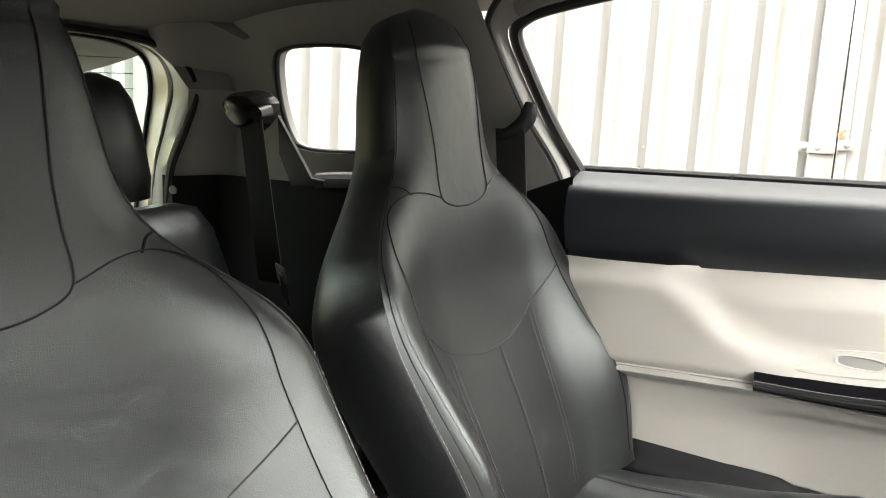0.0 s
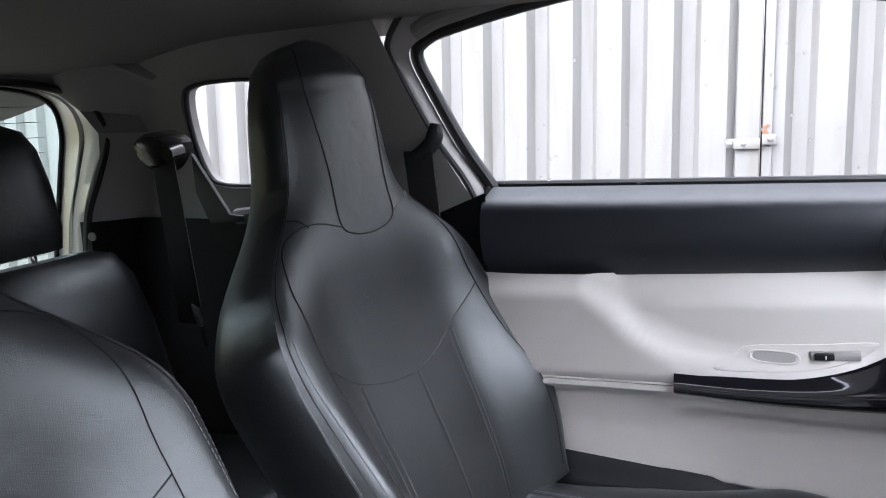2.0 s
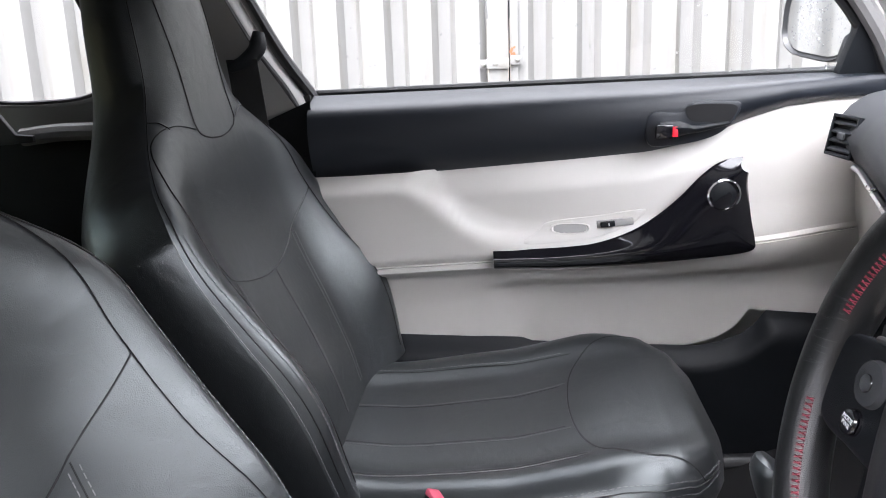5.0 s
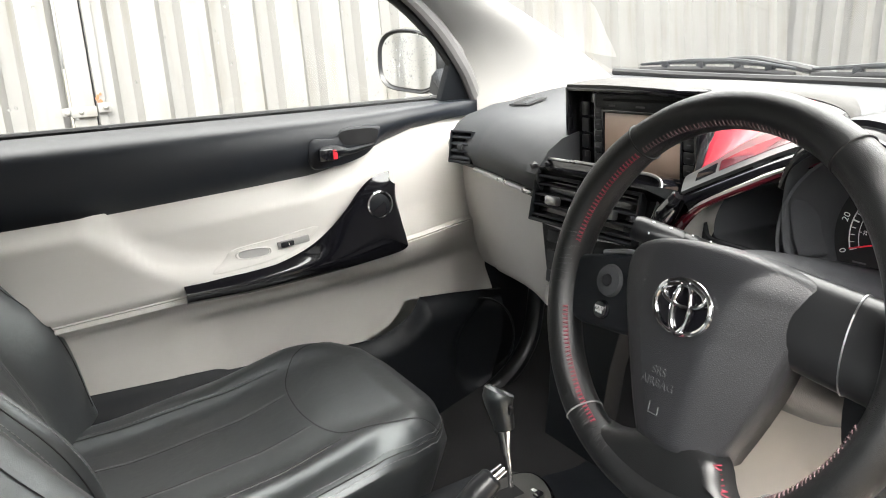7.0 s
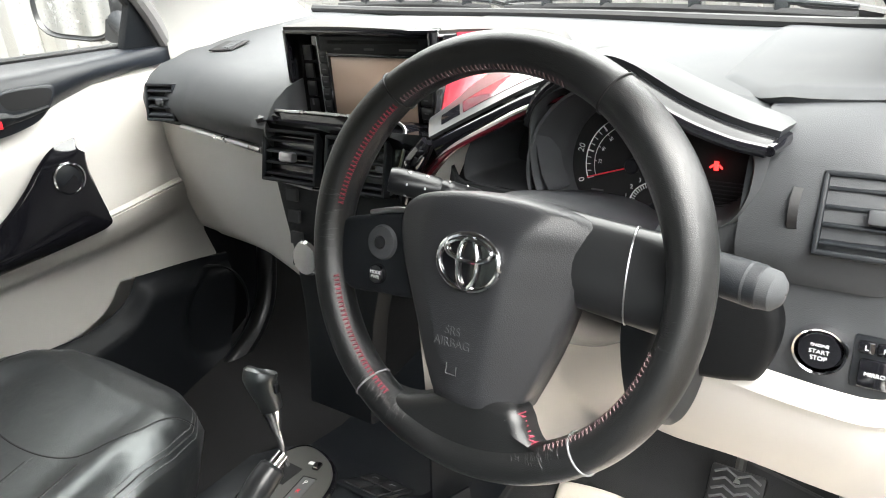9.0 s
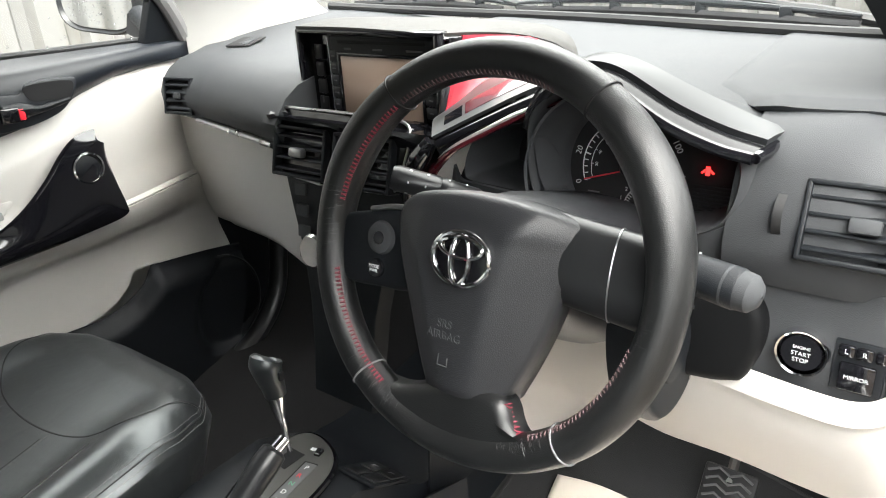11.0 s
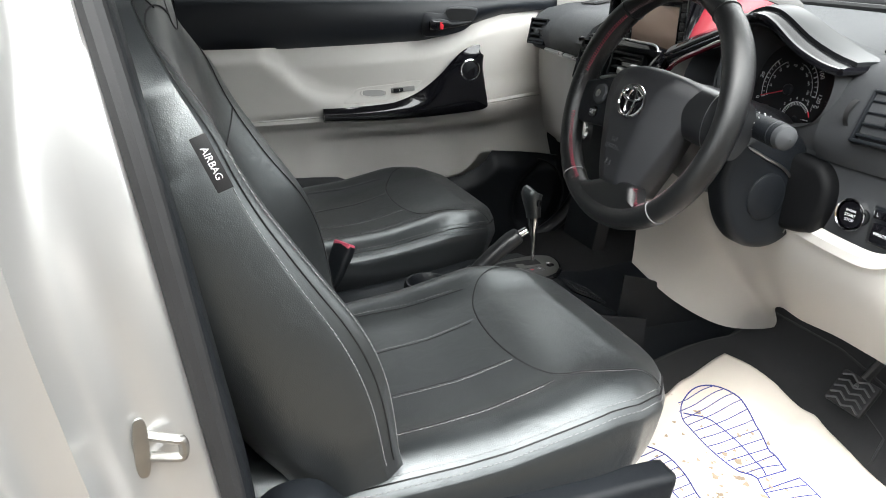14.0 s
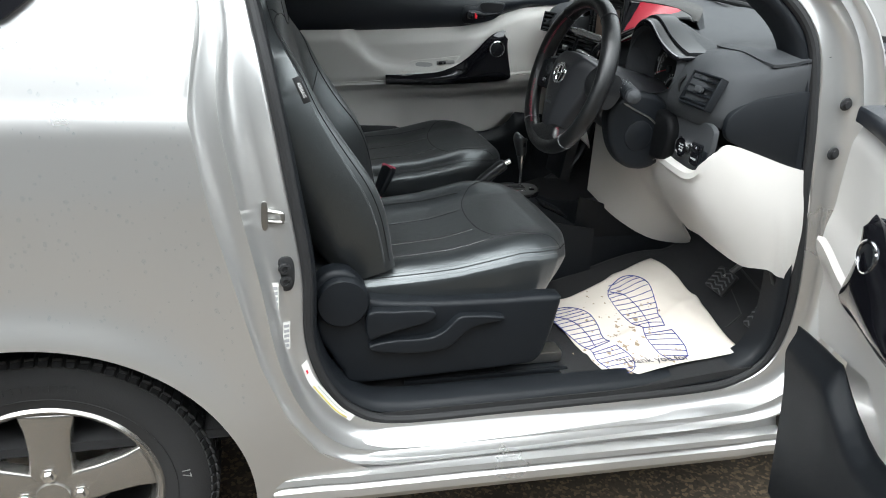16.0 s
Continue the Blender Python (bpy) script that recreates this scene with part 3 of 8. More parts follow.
def far_side():
    """Plain outer panels that close the shell where only its inside is seen."""
    def quarter(u, v):
        x, z = -0.36 + u * 1.05, 0.30 + v * 0.88
        return (x, 0.775 - 0.05 * smoothstep(0.1, -0.4, x), z)
    part("left_quarter_panel", sheet(quarter, 12, 8), SILVER, body, "silver left rear quarter panel")
    def wing(u, v):
        return (1.80 + u * 0.92, 0.775 - 0.10 * u * u - 0.02 * v, 0.28 + v * 0.82)
    part("left_front_wing", sheet(wing, 10, 8), SILVER, body, "silver left front wing")
    def tail(u, v):
        y = -0.70 + u * 1.40
        return (-0.40 + 0.03 * v + 0.10 * abs(2 * u - 1) ** 4, y, 0.30 + v * 0.62)
    part("tailgate_panel", sheet(tail, 16, 8), SILVER, body, "silver lower tailgate")
    def nose(u, v):
        y = -0.68 + u * 1.36
        return (2.72 - 0.06 * v * v - 0.10 * abs(2 * u - 1) ** 3, y, 0.25 + v * 0.80)
    part("front_bumper", sheet(nose, 16, 8), SILVER, body, "silver front bumper")


far_side()


# ---- seats ----
SEAT_Y = 0.36
# height along the back, half width, depth behind the front face, front face offset from the back plane
BACK = [(-0.02, 0.245, 0.11, -0.002), (0.06, 0.266, 0.150, 0.002), (0.16, 0.274, 0.170, -0.004), (0.26, 0.276, 0.185, -0.014), (0.35, 0.280, 0.185, -0.014), (0.42, 0.272, 0.17, -0.006),
        (0.475, 0.232, 0.135, 0.004), (0.515, 0.178, 0.12, 0.008), (0.555, 0.140, 0.110, 0.016), (0.60, 0.129, 0.10, 0.026), (0.66, 0.122, 0.095, 0.038), (0.71, 0.112, 0.085, 0.046),
        (0.745, 0.092, 0.07, 0.040), (0.768, 0.060, 0.045, 0.026), (0.778, 0.02, 0.02, 0.012)]
B_S = [b[0] for b in BACK]
RECLINE = radians(19)
UP = Vector((-math.sin(RECLINE), 0, math.cos(RECLINE)))
FW = Vector((math.cos(RECLINE), 0, math.sin(RECLINE)))
FOOT = Vector((0.811, 0, 0.710))


def back_dims(s):
    if s > 0.70:
        return [lerp(s, B_S, [b[k] for b in BACK]) for k in (1, 2, 3)]
    near = np.linspace(max(-0.02, s - 0.032), s + 0.032, 7)
    return [float(np.mean([lerp(q, B_S, [b[k] for b in BACK]) for q in near])) for k in (1, 2, 3)]


def back_front(s, v, lift=0.0):
    """A point of the seat back's front face: s up the back, v across from -1 to 1."""
    w, d, off = back_dims(s)
    lower = smoothstep(0.56, 0.40, s)
    hug = lower * float(np.mean([lerp(q, [0, 0.15, 0.25, 0.36, 0.5], [0.062, 0.086, 0.068, 0.036, 0.004]) for q in np.linspace(s - 0.05, s + 0.05, 7)])) * (smoothstep(0.46, 0.93, abs(v)) - 0.40 * smoothstep(0.92, 1.0, abs(v))) - (1 - lower) * 0.030 * abs(v) ** 3
    belly = 0.006 * lower * (1 - v * v) * math.sin(math.pi * min(1, max(0, s / 0.5)))
    x = off + hug + belly + lift
    return FOOT + UP * s + FW * x + Vector((0, w * v, 0))


def back_ring(s, n=36):
    w, d, off = back_dims(s)
    pts = []
    for k in range(n + 1):
        v = -1 + 2 * k / n
        pts.append(back_front(s, math.sin(v * math.pi / 2) * 0.985))
    base = FOOT + UP * s
    edge = back_front(s, 0.985)
    ex = (edge - base).dot(FW)
    for k in range(1, 16):
        a = k / 16 * math.pi
        y = math.cos(a)
        x = ex - d * abs(math.sin(a)) ** 0.55 * 1.0
        pts.append(base + FW * x + Vector((0, w * 0.985 * math.copysign(abs(y) ** 0.45, y) * (1 + 0.05 * smoothstep(0.02, 0.2, s) * smoothstep(0.46, 0.36, s) * math.sin(a) ** 0.7), 0)))
    return pts


def seat_back(seat):
    ss = list(np.linspace(-0.02, 0.47, 30)) + list(np.linspace(0.485, 0.70, 22)) + list(np.linspace(0.708, 0.778, 12))
    rings = [back_ring(s) for s in ss]
    return part("backrest", loft(rings), LEATHER, seat, "black leather backrest with built-in headrest", sharp=60)


def on_back(pts, n, lift=0.001):
    return [back_front(s, v, lift) for s, v in curve_pts(pts, n)]


def cushion_dims(x):
    """Half width, top height and underside of the seat cushion at a place from its rear (0) to its nose (1)."""
    w = lerp(x, [0, 0.15, 0.4, 0.7, 0.8, 0.88, 0.94, 0.98, 1.0], [0.215, 0.235, 0.25, 0.254, 0.247, 0.226, 0.185, 0.125, 0.05])
    top = lerp(x, [0, 0.2, 0.5, 0.72, 0.86, 0.93, 0.975, 1.0], [0.690, 0.694, 0.715, 0.744, 0.752, 0.747, 0.728, 0.690])
    low = lerp(x, [0, 0.3, 0.8, 1.0], [0.610, 0.600, 0.605, 0.640])
    return w, top, low


CX0, CX1 = 0.77, 1.395


def cushion_top(t, v, lift=0.0):
    w, top, low = cushion_dims(t)
    side = 0.022 * smoothstep(0.5, 0.82, abs(v)) * smoothstep(1.0, 0.7, t) - 0.046 * abs(v) ** 9
    dip = -0.012 * (1 - v * v) * smoothstep(0.0, 0.3, t) * smoothstep(0.8, 0.5, t)
    return Vector((CX0 + (CX1 - CX0) * t, w * v, top + side + dip + lift))


def seat_cushion(seat):
    rings = []
    for t in list(np.linspace(0, 0.8, 26)) + list(np.linspace(0.815, 1.0, 22)):
        w, top, low = cushion_dims(t)
        r = [cushion_top(t, math.sin(v * math.pi / 2)) for v in np.linspace(-1, 1, 35)]
        z1 = r[-1].z
        for k in range(1, 7):
            f = k / 7
            r.append(Vector((r[0].x - 0.03 * f * smoothstep(0.7, 1, t), w * (1 + 0.012 * math.sin(f * math.pi) - 0.055 * f * f), z1 + (low - z1) * f)))
        for v in np.linspace(1, -1, 9):
            r.append(Vector((r[0].x - 0.03 * smoothstep(0.7, 1, t), w * v * 0.945, low)))
        for k in range(6, 0, -1):
            f = k / 7
            r.append(Vector((r[0].x - 0.03 * f * smoothstep(0.7, 1, t), -w * (1 + 0.012 * math.sin(f * math.pi) - 0.055 * f * f), z1 + (low - z1) * f)))
        rings.append(r)
    return part("seat_cushion", loft(rings), LEATHER, seat, "black leather seat cushion, creased with use", sharp=60)


def groove(line, r):
    """A sewn joint: a thin sunken dark cord."""
    return tube(line, r, 5, flat=0.5)


def stitch(line, r=0.00058, run=0.0042, gap=0.0022):
    """Separate short stitches along a finely divided line."""
    bms, here, length = [], [Vector(line[0])], 0.0
    skip = 0.0
    for p in line[1:]:
        p = Vector(p)
        d = (p - here[-1]).length
        if skip > 0:
            skip -= d
            here = [p]
            length = 0.0
            continue
        here.append(p)
        length += d
        if length >= run:
            bms.append(tube([here[0], here[-1]], r, 4))
            here, length, skip = [p], 0.0, gap
    return join(*bms)


def build_seat(name, label):
    seat = thing(name, label, "car seat", (1.0, 0, 0.5), group="front seats")
    back = seat_back(seat)
    cush = seat_cushion(seat)
    def on_cush(pts, k=40, lift=0.001):
        return [cushion_top(t, v, lift) for t, v in curve_pts(pts, k)]
    loop = [(0.505, 0.36), (0.517, 0.60), (0.520, 0.80), (0.512, 0.92), (0.495, 0.94), (0.455, 0.87), (0.40, 0.80), (0.345, 0.79), (0.26, 0.80), (0.15, 0.85), (0.0, 0.87)]
    tab = [(0.755, 0.72), (0.70, 0.70), (0.62, 0.58), (0.545, 0.46), (0.505, 0.36), (0.490, 0.20), (0.485, 0.0)]
    edge = [(0.0, 0.955), (0.15, 0.955), (0.30, 0.958), (0.40, 0.96), (0.48, 0.965), (0.54, 0.97), (0.60, 0.972), (0.70, 0.97)]
    for sgn in (-1, 1):
        def side(pts, dv=0.0, cut=99):
            return [(a, (b + dv) * sgn) for a, b in pts if a < cut]
        part("seam", groove(on_back(side(loop), 110, 0.0006), 0.0012), SEAM, back)
        part("seam", groove(on_back(side(tab), 70, 0.0006), 0.0012), SEAM, back)
        part("seam", groove(on_back(side(edge), 90, 0.0006), 0.0014), SEAM, back)
        part("stitching", stitch(on_back(side(edge, 0.022, 0.42), 400, 0.0008)), THREAD, back)
        part("stitching", stitch(on_back(side(edge, -0.022, 0.42), 400, 0.0008)), THREAD, back)
        line = [(0.0, 0.46), (0.13, 0.46), (0.296, 0.49)]
        part("seam", groove(on_back(side(line), 40, 0.0004), 0.0012), SEAM, back)
        part("stitching", stitch(on_back(side(line, 0.022), 260, 0.0008)), THREAD, back)
        part("stitching", stitch(on_back(side(line, -0.022), 260, 0.0008)), THREAD, back)
        part("seam", groove(on_back([(0.535, 0.97 * sgn), (0.530, 0.86 * sgn), (0.518, 0.74 * sgn)], 14, 0.0005), 0.0016), SEAM, back)
    part("seam", groove(on_back([(0.0, 0.0), (0.13, 0.0), (0.270, 0.0)], 30, 0.0004), 0.0010), SEAM, back)
    part("stitching", stitch(on_back([(0.0, 0.02), (0.13, 0.02), (0.268, 0.02)], 260, 0.0008)), THREAD, back)
    part("seam", groove(on_back([(0.345, -0.79), (0.318, -0.62), (0.292, -0.42), (0.275, -0.20), (0.270, 0.0), (0.275, 0.20), (0.292, 0.42), (0.318, 0.62), (0.345, 0.79)], 80, 0.0006), 0.0012), SEAM, back)
    for sgn in (-1, 1):
        for a, b, c in ((0.68, 0.66, 0.62), (0.24, 0.24, 0.25)):
            part("seam", groove(on_cush([(0.06, a * sgn), (0.35, b * sgn), (0.665 if a > 0.5 else 0.625, c * sgn)], 40, 0.0004), 0.0015), SEAM, cush)
            part("stitching", stitch(on_cush([(0.06, (a + 0.022) * sgn), (0.35, (b + 0.022) * sgn), (0.64, (c + 0.022) * sgn)], 300, 0.0007)), THREAD, cush)
        rim = [(0.03, 0.955), (0.4, 0.955), (0.75, 0.955), (0.90, 0.95), (0.955, 0.90)]
        part("seam", groove(on_cush([(a, b * sgn) for a, b in rim], 60, 0.0006), 0.0019), SEAM, cush)
        for dv in (-0.022, 0.022):
            part("stitching", stitch(on_cush([(a, (b + dv) * sgn) for a, b in rim], 420, 0.0008)), THREAD, cush)
    part("seam", groove(on_cush([(0.905, 0.955), (0.875, 0.86), (0.83, 0.79), (0.76, 0.73), (0.70, 0.60), (0.655, 0.36), (0.640, 0.0), (0.655, -0.36), (0.70, -0.60), (0.76, -0.73), (0.83, -0.79), (0.875, -0.86), (0.905, -0.955)], 90, 0.0006), 0.0013), SEAM, cush)
    return seat


def seat_base(seat, sgn):
    """Plastic side cover, recliner drum and levers on the outboard side."""
    y0 = sgn * 0.245
    out = [(0.70, 0.66), (0.69, 0.70), (0.72, 0.735), (0.765, 0.735), (0.80, 0.70), (0.815, 0.668), (0.95, 0.655), (1.10, 0.652), (1.225, 0.652), (1.240, 0.642), (1.238, 0.62), (1.222, 0.54), (1.20, 0.49),
           (1.15, 0.478), (0.95, 0.470), (0.78, 0.468), (0.755, 0.50), (0.72, 0.56), (0.70, 0.60)]
    m = Matrix(((1, 0, 0, 0), (0, 0, -1 if sgn < 0 else 1, y0), (0, 1, 0, 0), (0, 0, 0, 1)))
    cover = part("side_cover", plate([p[:2] for p in curve_pts(out, 80, True)], 0.040, 0.012, m, 4), PLASTIC, seat, "moulded black plastic seat side cover")
    part("recliner_drum", turned([(0.056, 0), (0.056, 0.012), (0.05, 0.022), (0.0, 0.026)], 40, pose(0.752, y0 + sgn * 0.034, 0.672, 90 if sgn < 0 else -90, 0, 0)), PLASTIC, cover)
    y1 = y0 + sgn * 0.040
    def lever(o, d=0.02):
        mm = m.copy()
        mm[1][3] = y1 - sgn * 0.006
        return plate([p[:2] for p in curve_pts(o, 48, True)], d, 0.0045, mm, 3)
    part("recline_lever", lever([(0.805, 0.648), (0.86, 0.650), (0.93, 0.648), (0.948, 0.636), (0.93, 0.620), (0.875, 0.606), (0.83, 0.594), (0.805, 0.590)], 0.028), PLASTIC, cover, "grooved black recliner lever")
    part("height_lever", lever([(0.865, 0.580), (0.93, 0.580), (0.965, 0.592), (0.995, 0.622), (1.02, 0.628), (1.09, 0.622), (1.098, 0.612), (1.03, 0.598), (1.00, 0.570), (0.97, 0.550), (0.90, 0.545), (0.82, 0.556), (0.81, 0.572)], 0.026), PLASTIC, cover, "black seat height lever")
    part("seat_rail", rbox((0.62, 0.05, 0.028), (0.98, sgn * 0.20, 0.455), 0.004), STEEL, seat, "grey steel seat rail")
    part("seat_rail", rbox((0.62, 0.05, 0.028), (0.98, -sgn * 0.20, 0.455), 0.004), STEEL, seat)
    part("seat_pan", rbox((0.42, 0.40, 0.14), (0.99, 0, 0.545), 0.02), PLASTIC, seat)


DRV_DX, DRV_DZ = -0.075, 0.005
passenger_seat = build_seat("passenger_seat", "black leather front passenger seat with integral headrest")
driver_seat = copy_thing(passenger_seat, Matrix.Translation((1.0 + DRV_DX, -SEAT_Y, 0.5 + DRV_DZ)))
driver_seat.name = "driver_seat"
tagged(driver_seat, "black leather driver seat with stitched airbag tag")
passenger_seat.location = (1.0, SEAT_Y, 0.5)
# the driver's back is moved forward and turned outwards to fit the camera's view
for ob in driver_seat.children:
    if ob.name.startswith("backrest"):
        pivot = Matrix.Translation((FOOT.x, 0, FOOT.z))
        ob.matrix_basis = Matrix.Translation((0.088, 0, 0.006)) @ pivot @ Matrix.Rotation(radians(-4.6), 4, "Z") @ pivot.inverted() @ ob.matrix_basis


def with_base(seat, sgn):
    there = seat.location.copy()
    seat.location = (there.x, 0, there.z)
    seat_base(seat, sgn)
    seat.location = there


with_base(driver_seat, -1)
with_base(passenger_seat, 1)


# ---- passenger door ----
PAD_X = [0.70, 0.95, 1.19, 1.33, 1.415, 1.488, 1.564, 1.658, 1.73]
PAD_Z = [1.042, 1.053, 1.069, 1.080, 1.098, 1.132, 1.156, 1.168, 1.172]
ARM_X = [0.70, 0.86, 1.05, 1.32, 1.51, 1.74]
ARM_Z = [0.868, 0.878, 0.888, 0.896, 0.912, 0.935]


def pad_low(x):
    return lerp(x, PAD_X, PAD_Z)


def arm_line(x):
    return lerp(x, ARM_X, ARM_Z)


def low_line(x):
    return lerp(x, [0.70, 1.08, 1.10, 1.40, 1.44, 1.475, 1.50, 1.515, 1.521, 1.60, 1.68, 1.79], [0.728, 0.714, 0.706, 0.694, 0.702, 0.718, 0.742, 0.763, 0.772, 0.766, 0.757, 0.742])


def cream_y(x, z):
    """The inner face of the door's light panel."""
    arm = arm_line(x)
    y = 0.648
    reach = smoothstep(1.52, 1.30, x)
    if z >= arm:
        h = (z - arm) / 0.075
        scoop = lerp(x, [0.90, 0.95, 1.00, 1.06, 1.12], [2.2, 1.65, 1.05, 0.62, 0.45])
        shelf = smoothstep(0.002, 0.050, pad_low(x) - z)
        y -= 0.048 * (0.45 + 0.55 * reach) * (0.55 * shelf + (1 - 0.55 * shelf) * smoothstep(scoop + 0.55, max(0.0, scoop - 0.35), h))
        crease = lerp(x, [0.925, 0.94, 0.955, 0.975, 1.0, 1.04, 1.10, 1.20], [1.09, 1.05, 1.015, 0.985, 0.962, 0.945, 0.937, 0.938])
        y -= 0.009 * smoothstep(crease + 0.006, crease - 0.008, z) * smoothstep(1.22, 1.06, x)
        y += 0.010 * smoothstep(0.02, 0.0, z - arm) * smoothstep(1.50, 1.36, x)
    else:
        d = arm - z
        y -= 0.048 * (0.45 + 0.55 * reach) * smoothstep(0.035 + 0.05 * smoothstep(1.30, 1.50, x), 0.0, d) - 0.008 * smoothstep(0.010, 0.0, d) * smoothstep(1.50, 1.36, x) + 0.012 * smoothstep(0.10, 0.02, d)
        hollow = smoothstep(1.02, 1.14, x) * smoothstep(0.045, 0.075, d)
        y += 0.030 * hollow * smoothstep(1.75, 1.45, x)
    return y + 0.035 * smoothstep(1.50, 1.76, x) + 0.010 * smoothstep(0.80, 0.70, x)


def pad_y(x, f):
    """The dark belt pad: f from its lower edge to the window line."""
    y = 0.652 - 0.028 * math.sin(math.pi * min(1, f * 0.95)) ** 0.8 * smoothstep(1.78, 1.45, x)
    if f > 0.82:
        y += 0.045 * ((f - 0.82) / 0.18) ** 1.6
    return y + 0.015 * smoothstep(1.50, 1.76, x)


def build_door(name, label, nose):
    """A front door's inner face, belt pad, armrest, gloss bezel, pocket and outer skin."""
    door = thing(name, label, "car door", (1.80, 0.74, 0.75))
    X0, X1 = 0.715, 1.755
    def x_end(z):
        return lerp(z, [0.42, 0.62, 0.74, 0.80, 1.05], [1.700, 1.780, 1.785, 1.765, 1.755]) if nose else lerp(z, [0.42, 0.70, 0.80, 1.05], [1.575, 1.660, 1.735, 1.755])
    def pad(u, v):
        x = X0 + u * (X1 - X0)
        z0, z1 = pad_low(x), 1.188 + 0.012 * u
        return (x, pad_y(x, v), z0 + v * (z1 - z0))
    pad_ob = part("belt_pad", sheet(pad, 60, 18, -0.006), BELT_PAD, door, "dark blue-grey soft upper door pad")
    def upper(u, v):
        x = X0 + u * (X1 - X0)
        z0, z1 = arm_line(x), pad_low(x) + 0.004
        z = z0 + v * (z1 - z0)
        x = X0 + u * (x_end(z) - X0)
        return (x, cream_y(x, z), z)
    part("armrest_panel", sheet(upper, 90, 36, -0.004), CREAM, door, "cream-grey door panel with moulded armrest", sharp=50)
    def lower(u, v):
        x = X0 + u * (X1 - X0)
        z0, z1 = low_line(x) - 0.01, arm_line(x) - 0.0005
        z = z0 + v * (z1 - z0)
        x = X0 + u * (x_end(z) - X0)
        return (x, cream_y(x, z), z)
    part("lower_panel", sheet(lower, 90, 30, -0.004), CREAM, door, "cream-grey lower door panel with hollow pocket", sharp=50)
    def pocket(u, v):
        x = X0 + u * (X1 - X0 - 0.03)
        z1 = low_line(x)
        z0 = 0.42
        z = z0 + v * (z1 - z0)
        y = 0.640 - 0.028 * smoothstep(1.0, 0.85, v) + 0.010 * v
        y += nose * 0.022 * smoothstep(0.125, 0.095, math.hypot(x - 1.70, z - 0.630)) - 0.010 * smoothstep(1.45, 1.55, x) * smoothstep(0.60, 0.74, z)
        return (X0 + u * (x_end(z) - X0), y, z)
    part("map_pocket", sheet(pocket, 110, 36, -0.006), PLASTIC, door, "dark plastic door pocket")
    if nose:
        part("speaker_rim", tube([(1.70 + 0.112 * math.cos(a), 0.628, 0.630 + 0.112 * math.sin(a)) for a in np.linspace(0, math.tau, 48, endpoint=False)], 0.0028, 6, True), SMOOTH_BLACK, door, "round edge of the speaker recess")
    # outer skin and window line
    def outer(u, v):
        x = 0.69 + u * 1.04
        z = 0.36 + v * 0.83
        return (x, 0.775 - 0.05 * smoothstep(0.8, 1.0, v), z)
    part("outer_skin", sheet(outer, 20, 14), SILVER, door)
    part("window_seal", tube([(x, 0.706, 1.196 + 0.012 * (x - 0.72)) for x in np.linspace(0.70, 1.74, 30)], 0.007, 8), RUBBER, door, "black window seal beaded with rain")
    # edge board between pad and shut line
    part("rear_edge", tube([(0.702, 0.70, 1.19), (0.712, 0.675, 1.12), (0.722, 0.67, 1.03), (0.724, 0.67, 0.90), (0.72, 0.67, 0.7), (0.715, 0.67, 0.5)], 0.016, 8), RUBBER, door, "black rubber edge")
    # gloss bezel with tweeter
    top = [(1.050, 0.904), (1.12, 0.906), (1.185, 0.911), (1.245, 0.922), (1.300, 0.942), (1.345, 0.970), (1.385, 1.004), (1.415, 1.036), (1.442, 1.058), (1.468, 1.068), (1.482, 1.066)]
    rim = [(1.484, 1.040), (1.489, 1.006), (1.500, 0.962), (1.512, 0.922), (1.510, 0.908), (1.46, 0.902), (1.32, 0.894), (1.18, 0.887), (1.052, 0.888)]
    def face(u, v):
        a = [(p[0], p[1]) for p in curve_pts([(*p, 0) for p in top], 41)]
        b = [(p[0], p[1]) for p in curve_pts([(*p, 0) for p in reversed(rim)], 41)]
        i = min(40, int(round(u * 40)))
        x = b[i][0] * (1 - v) + a[i][0] * v
        z = b[i][1] * (1 - v) + a[i][1] * v
        y = min(cream_y(x, z) + 0.02, 0.615 + 0.012 * smoothstep(1.3, 1.5, x)) - 0.020 - 0.010 * math.sin(math.pi * v)
        return (x, y, z)
    bez = part("gloss_bezel", sheet(face, 40, 14, -0.012), GLOSS, door, "piano-black swept trim around the door speaker", sharp=60)
    line = [face(k / 60, 0.90) for k in range(61)]
    part("chrome_line", tube([(p[0], p[1] - 0.002, p[2]) for p in line], 0.0016, 6), CHROME, bez)
    part("bezel_edge", tube([(p[0], p[1] + 0.002, p[2]) for p in [face(k / 60, 1.0) for k in range(61)]], 0.0035, 6), GLOSS, bez)
    ty = min((face(a / 80, b / 20) for a in range(60, 81) for b in range(21)), key=lambda p: math.hypot(p[0] - 1.453, p[2] - 1.011))[1] - 0.004
    tw = part("tweeter", turned([(0.0, 0.010), (0.020, 0.010), (0.0235, 0.008), (0.0245, 0.0)], 40, pose(1.453, ty + 0.002, 1.011, 90, 0, 0)), PLASTIC, bez, "round tweeter cover")
    part("tweeter_ring", turned([(0.0245, 0.006), (0.0255, 0.012), (0.0285, 0.011), (0.030, -0.006)], 40, pose(1.453, ty + 0.002, 1.011, 90, 0, 0)), CHROME, bez, "chrome tweeter ring")
    # tray in the armrest: raised rim, pull pocket and window switch
    def on_arm(x, z, lift):
        return (x, cream_y(x, z) - lift, z)
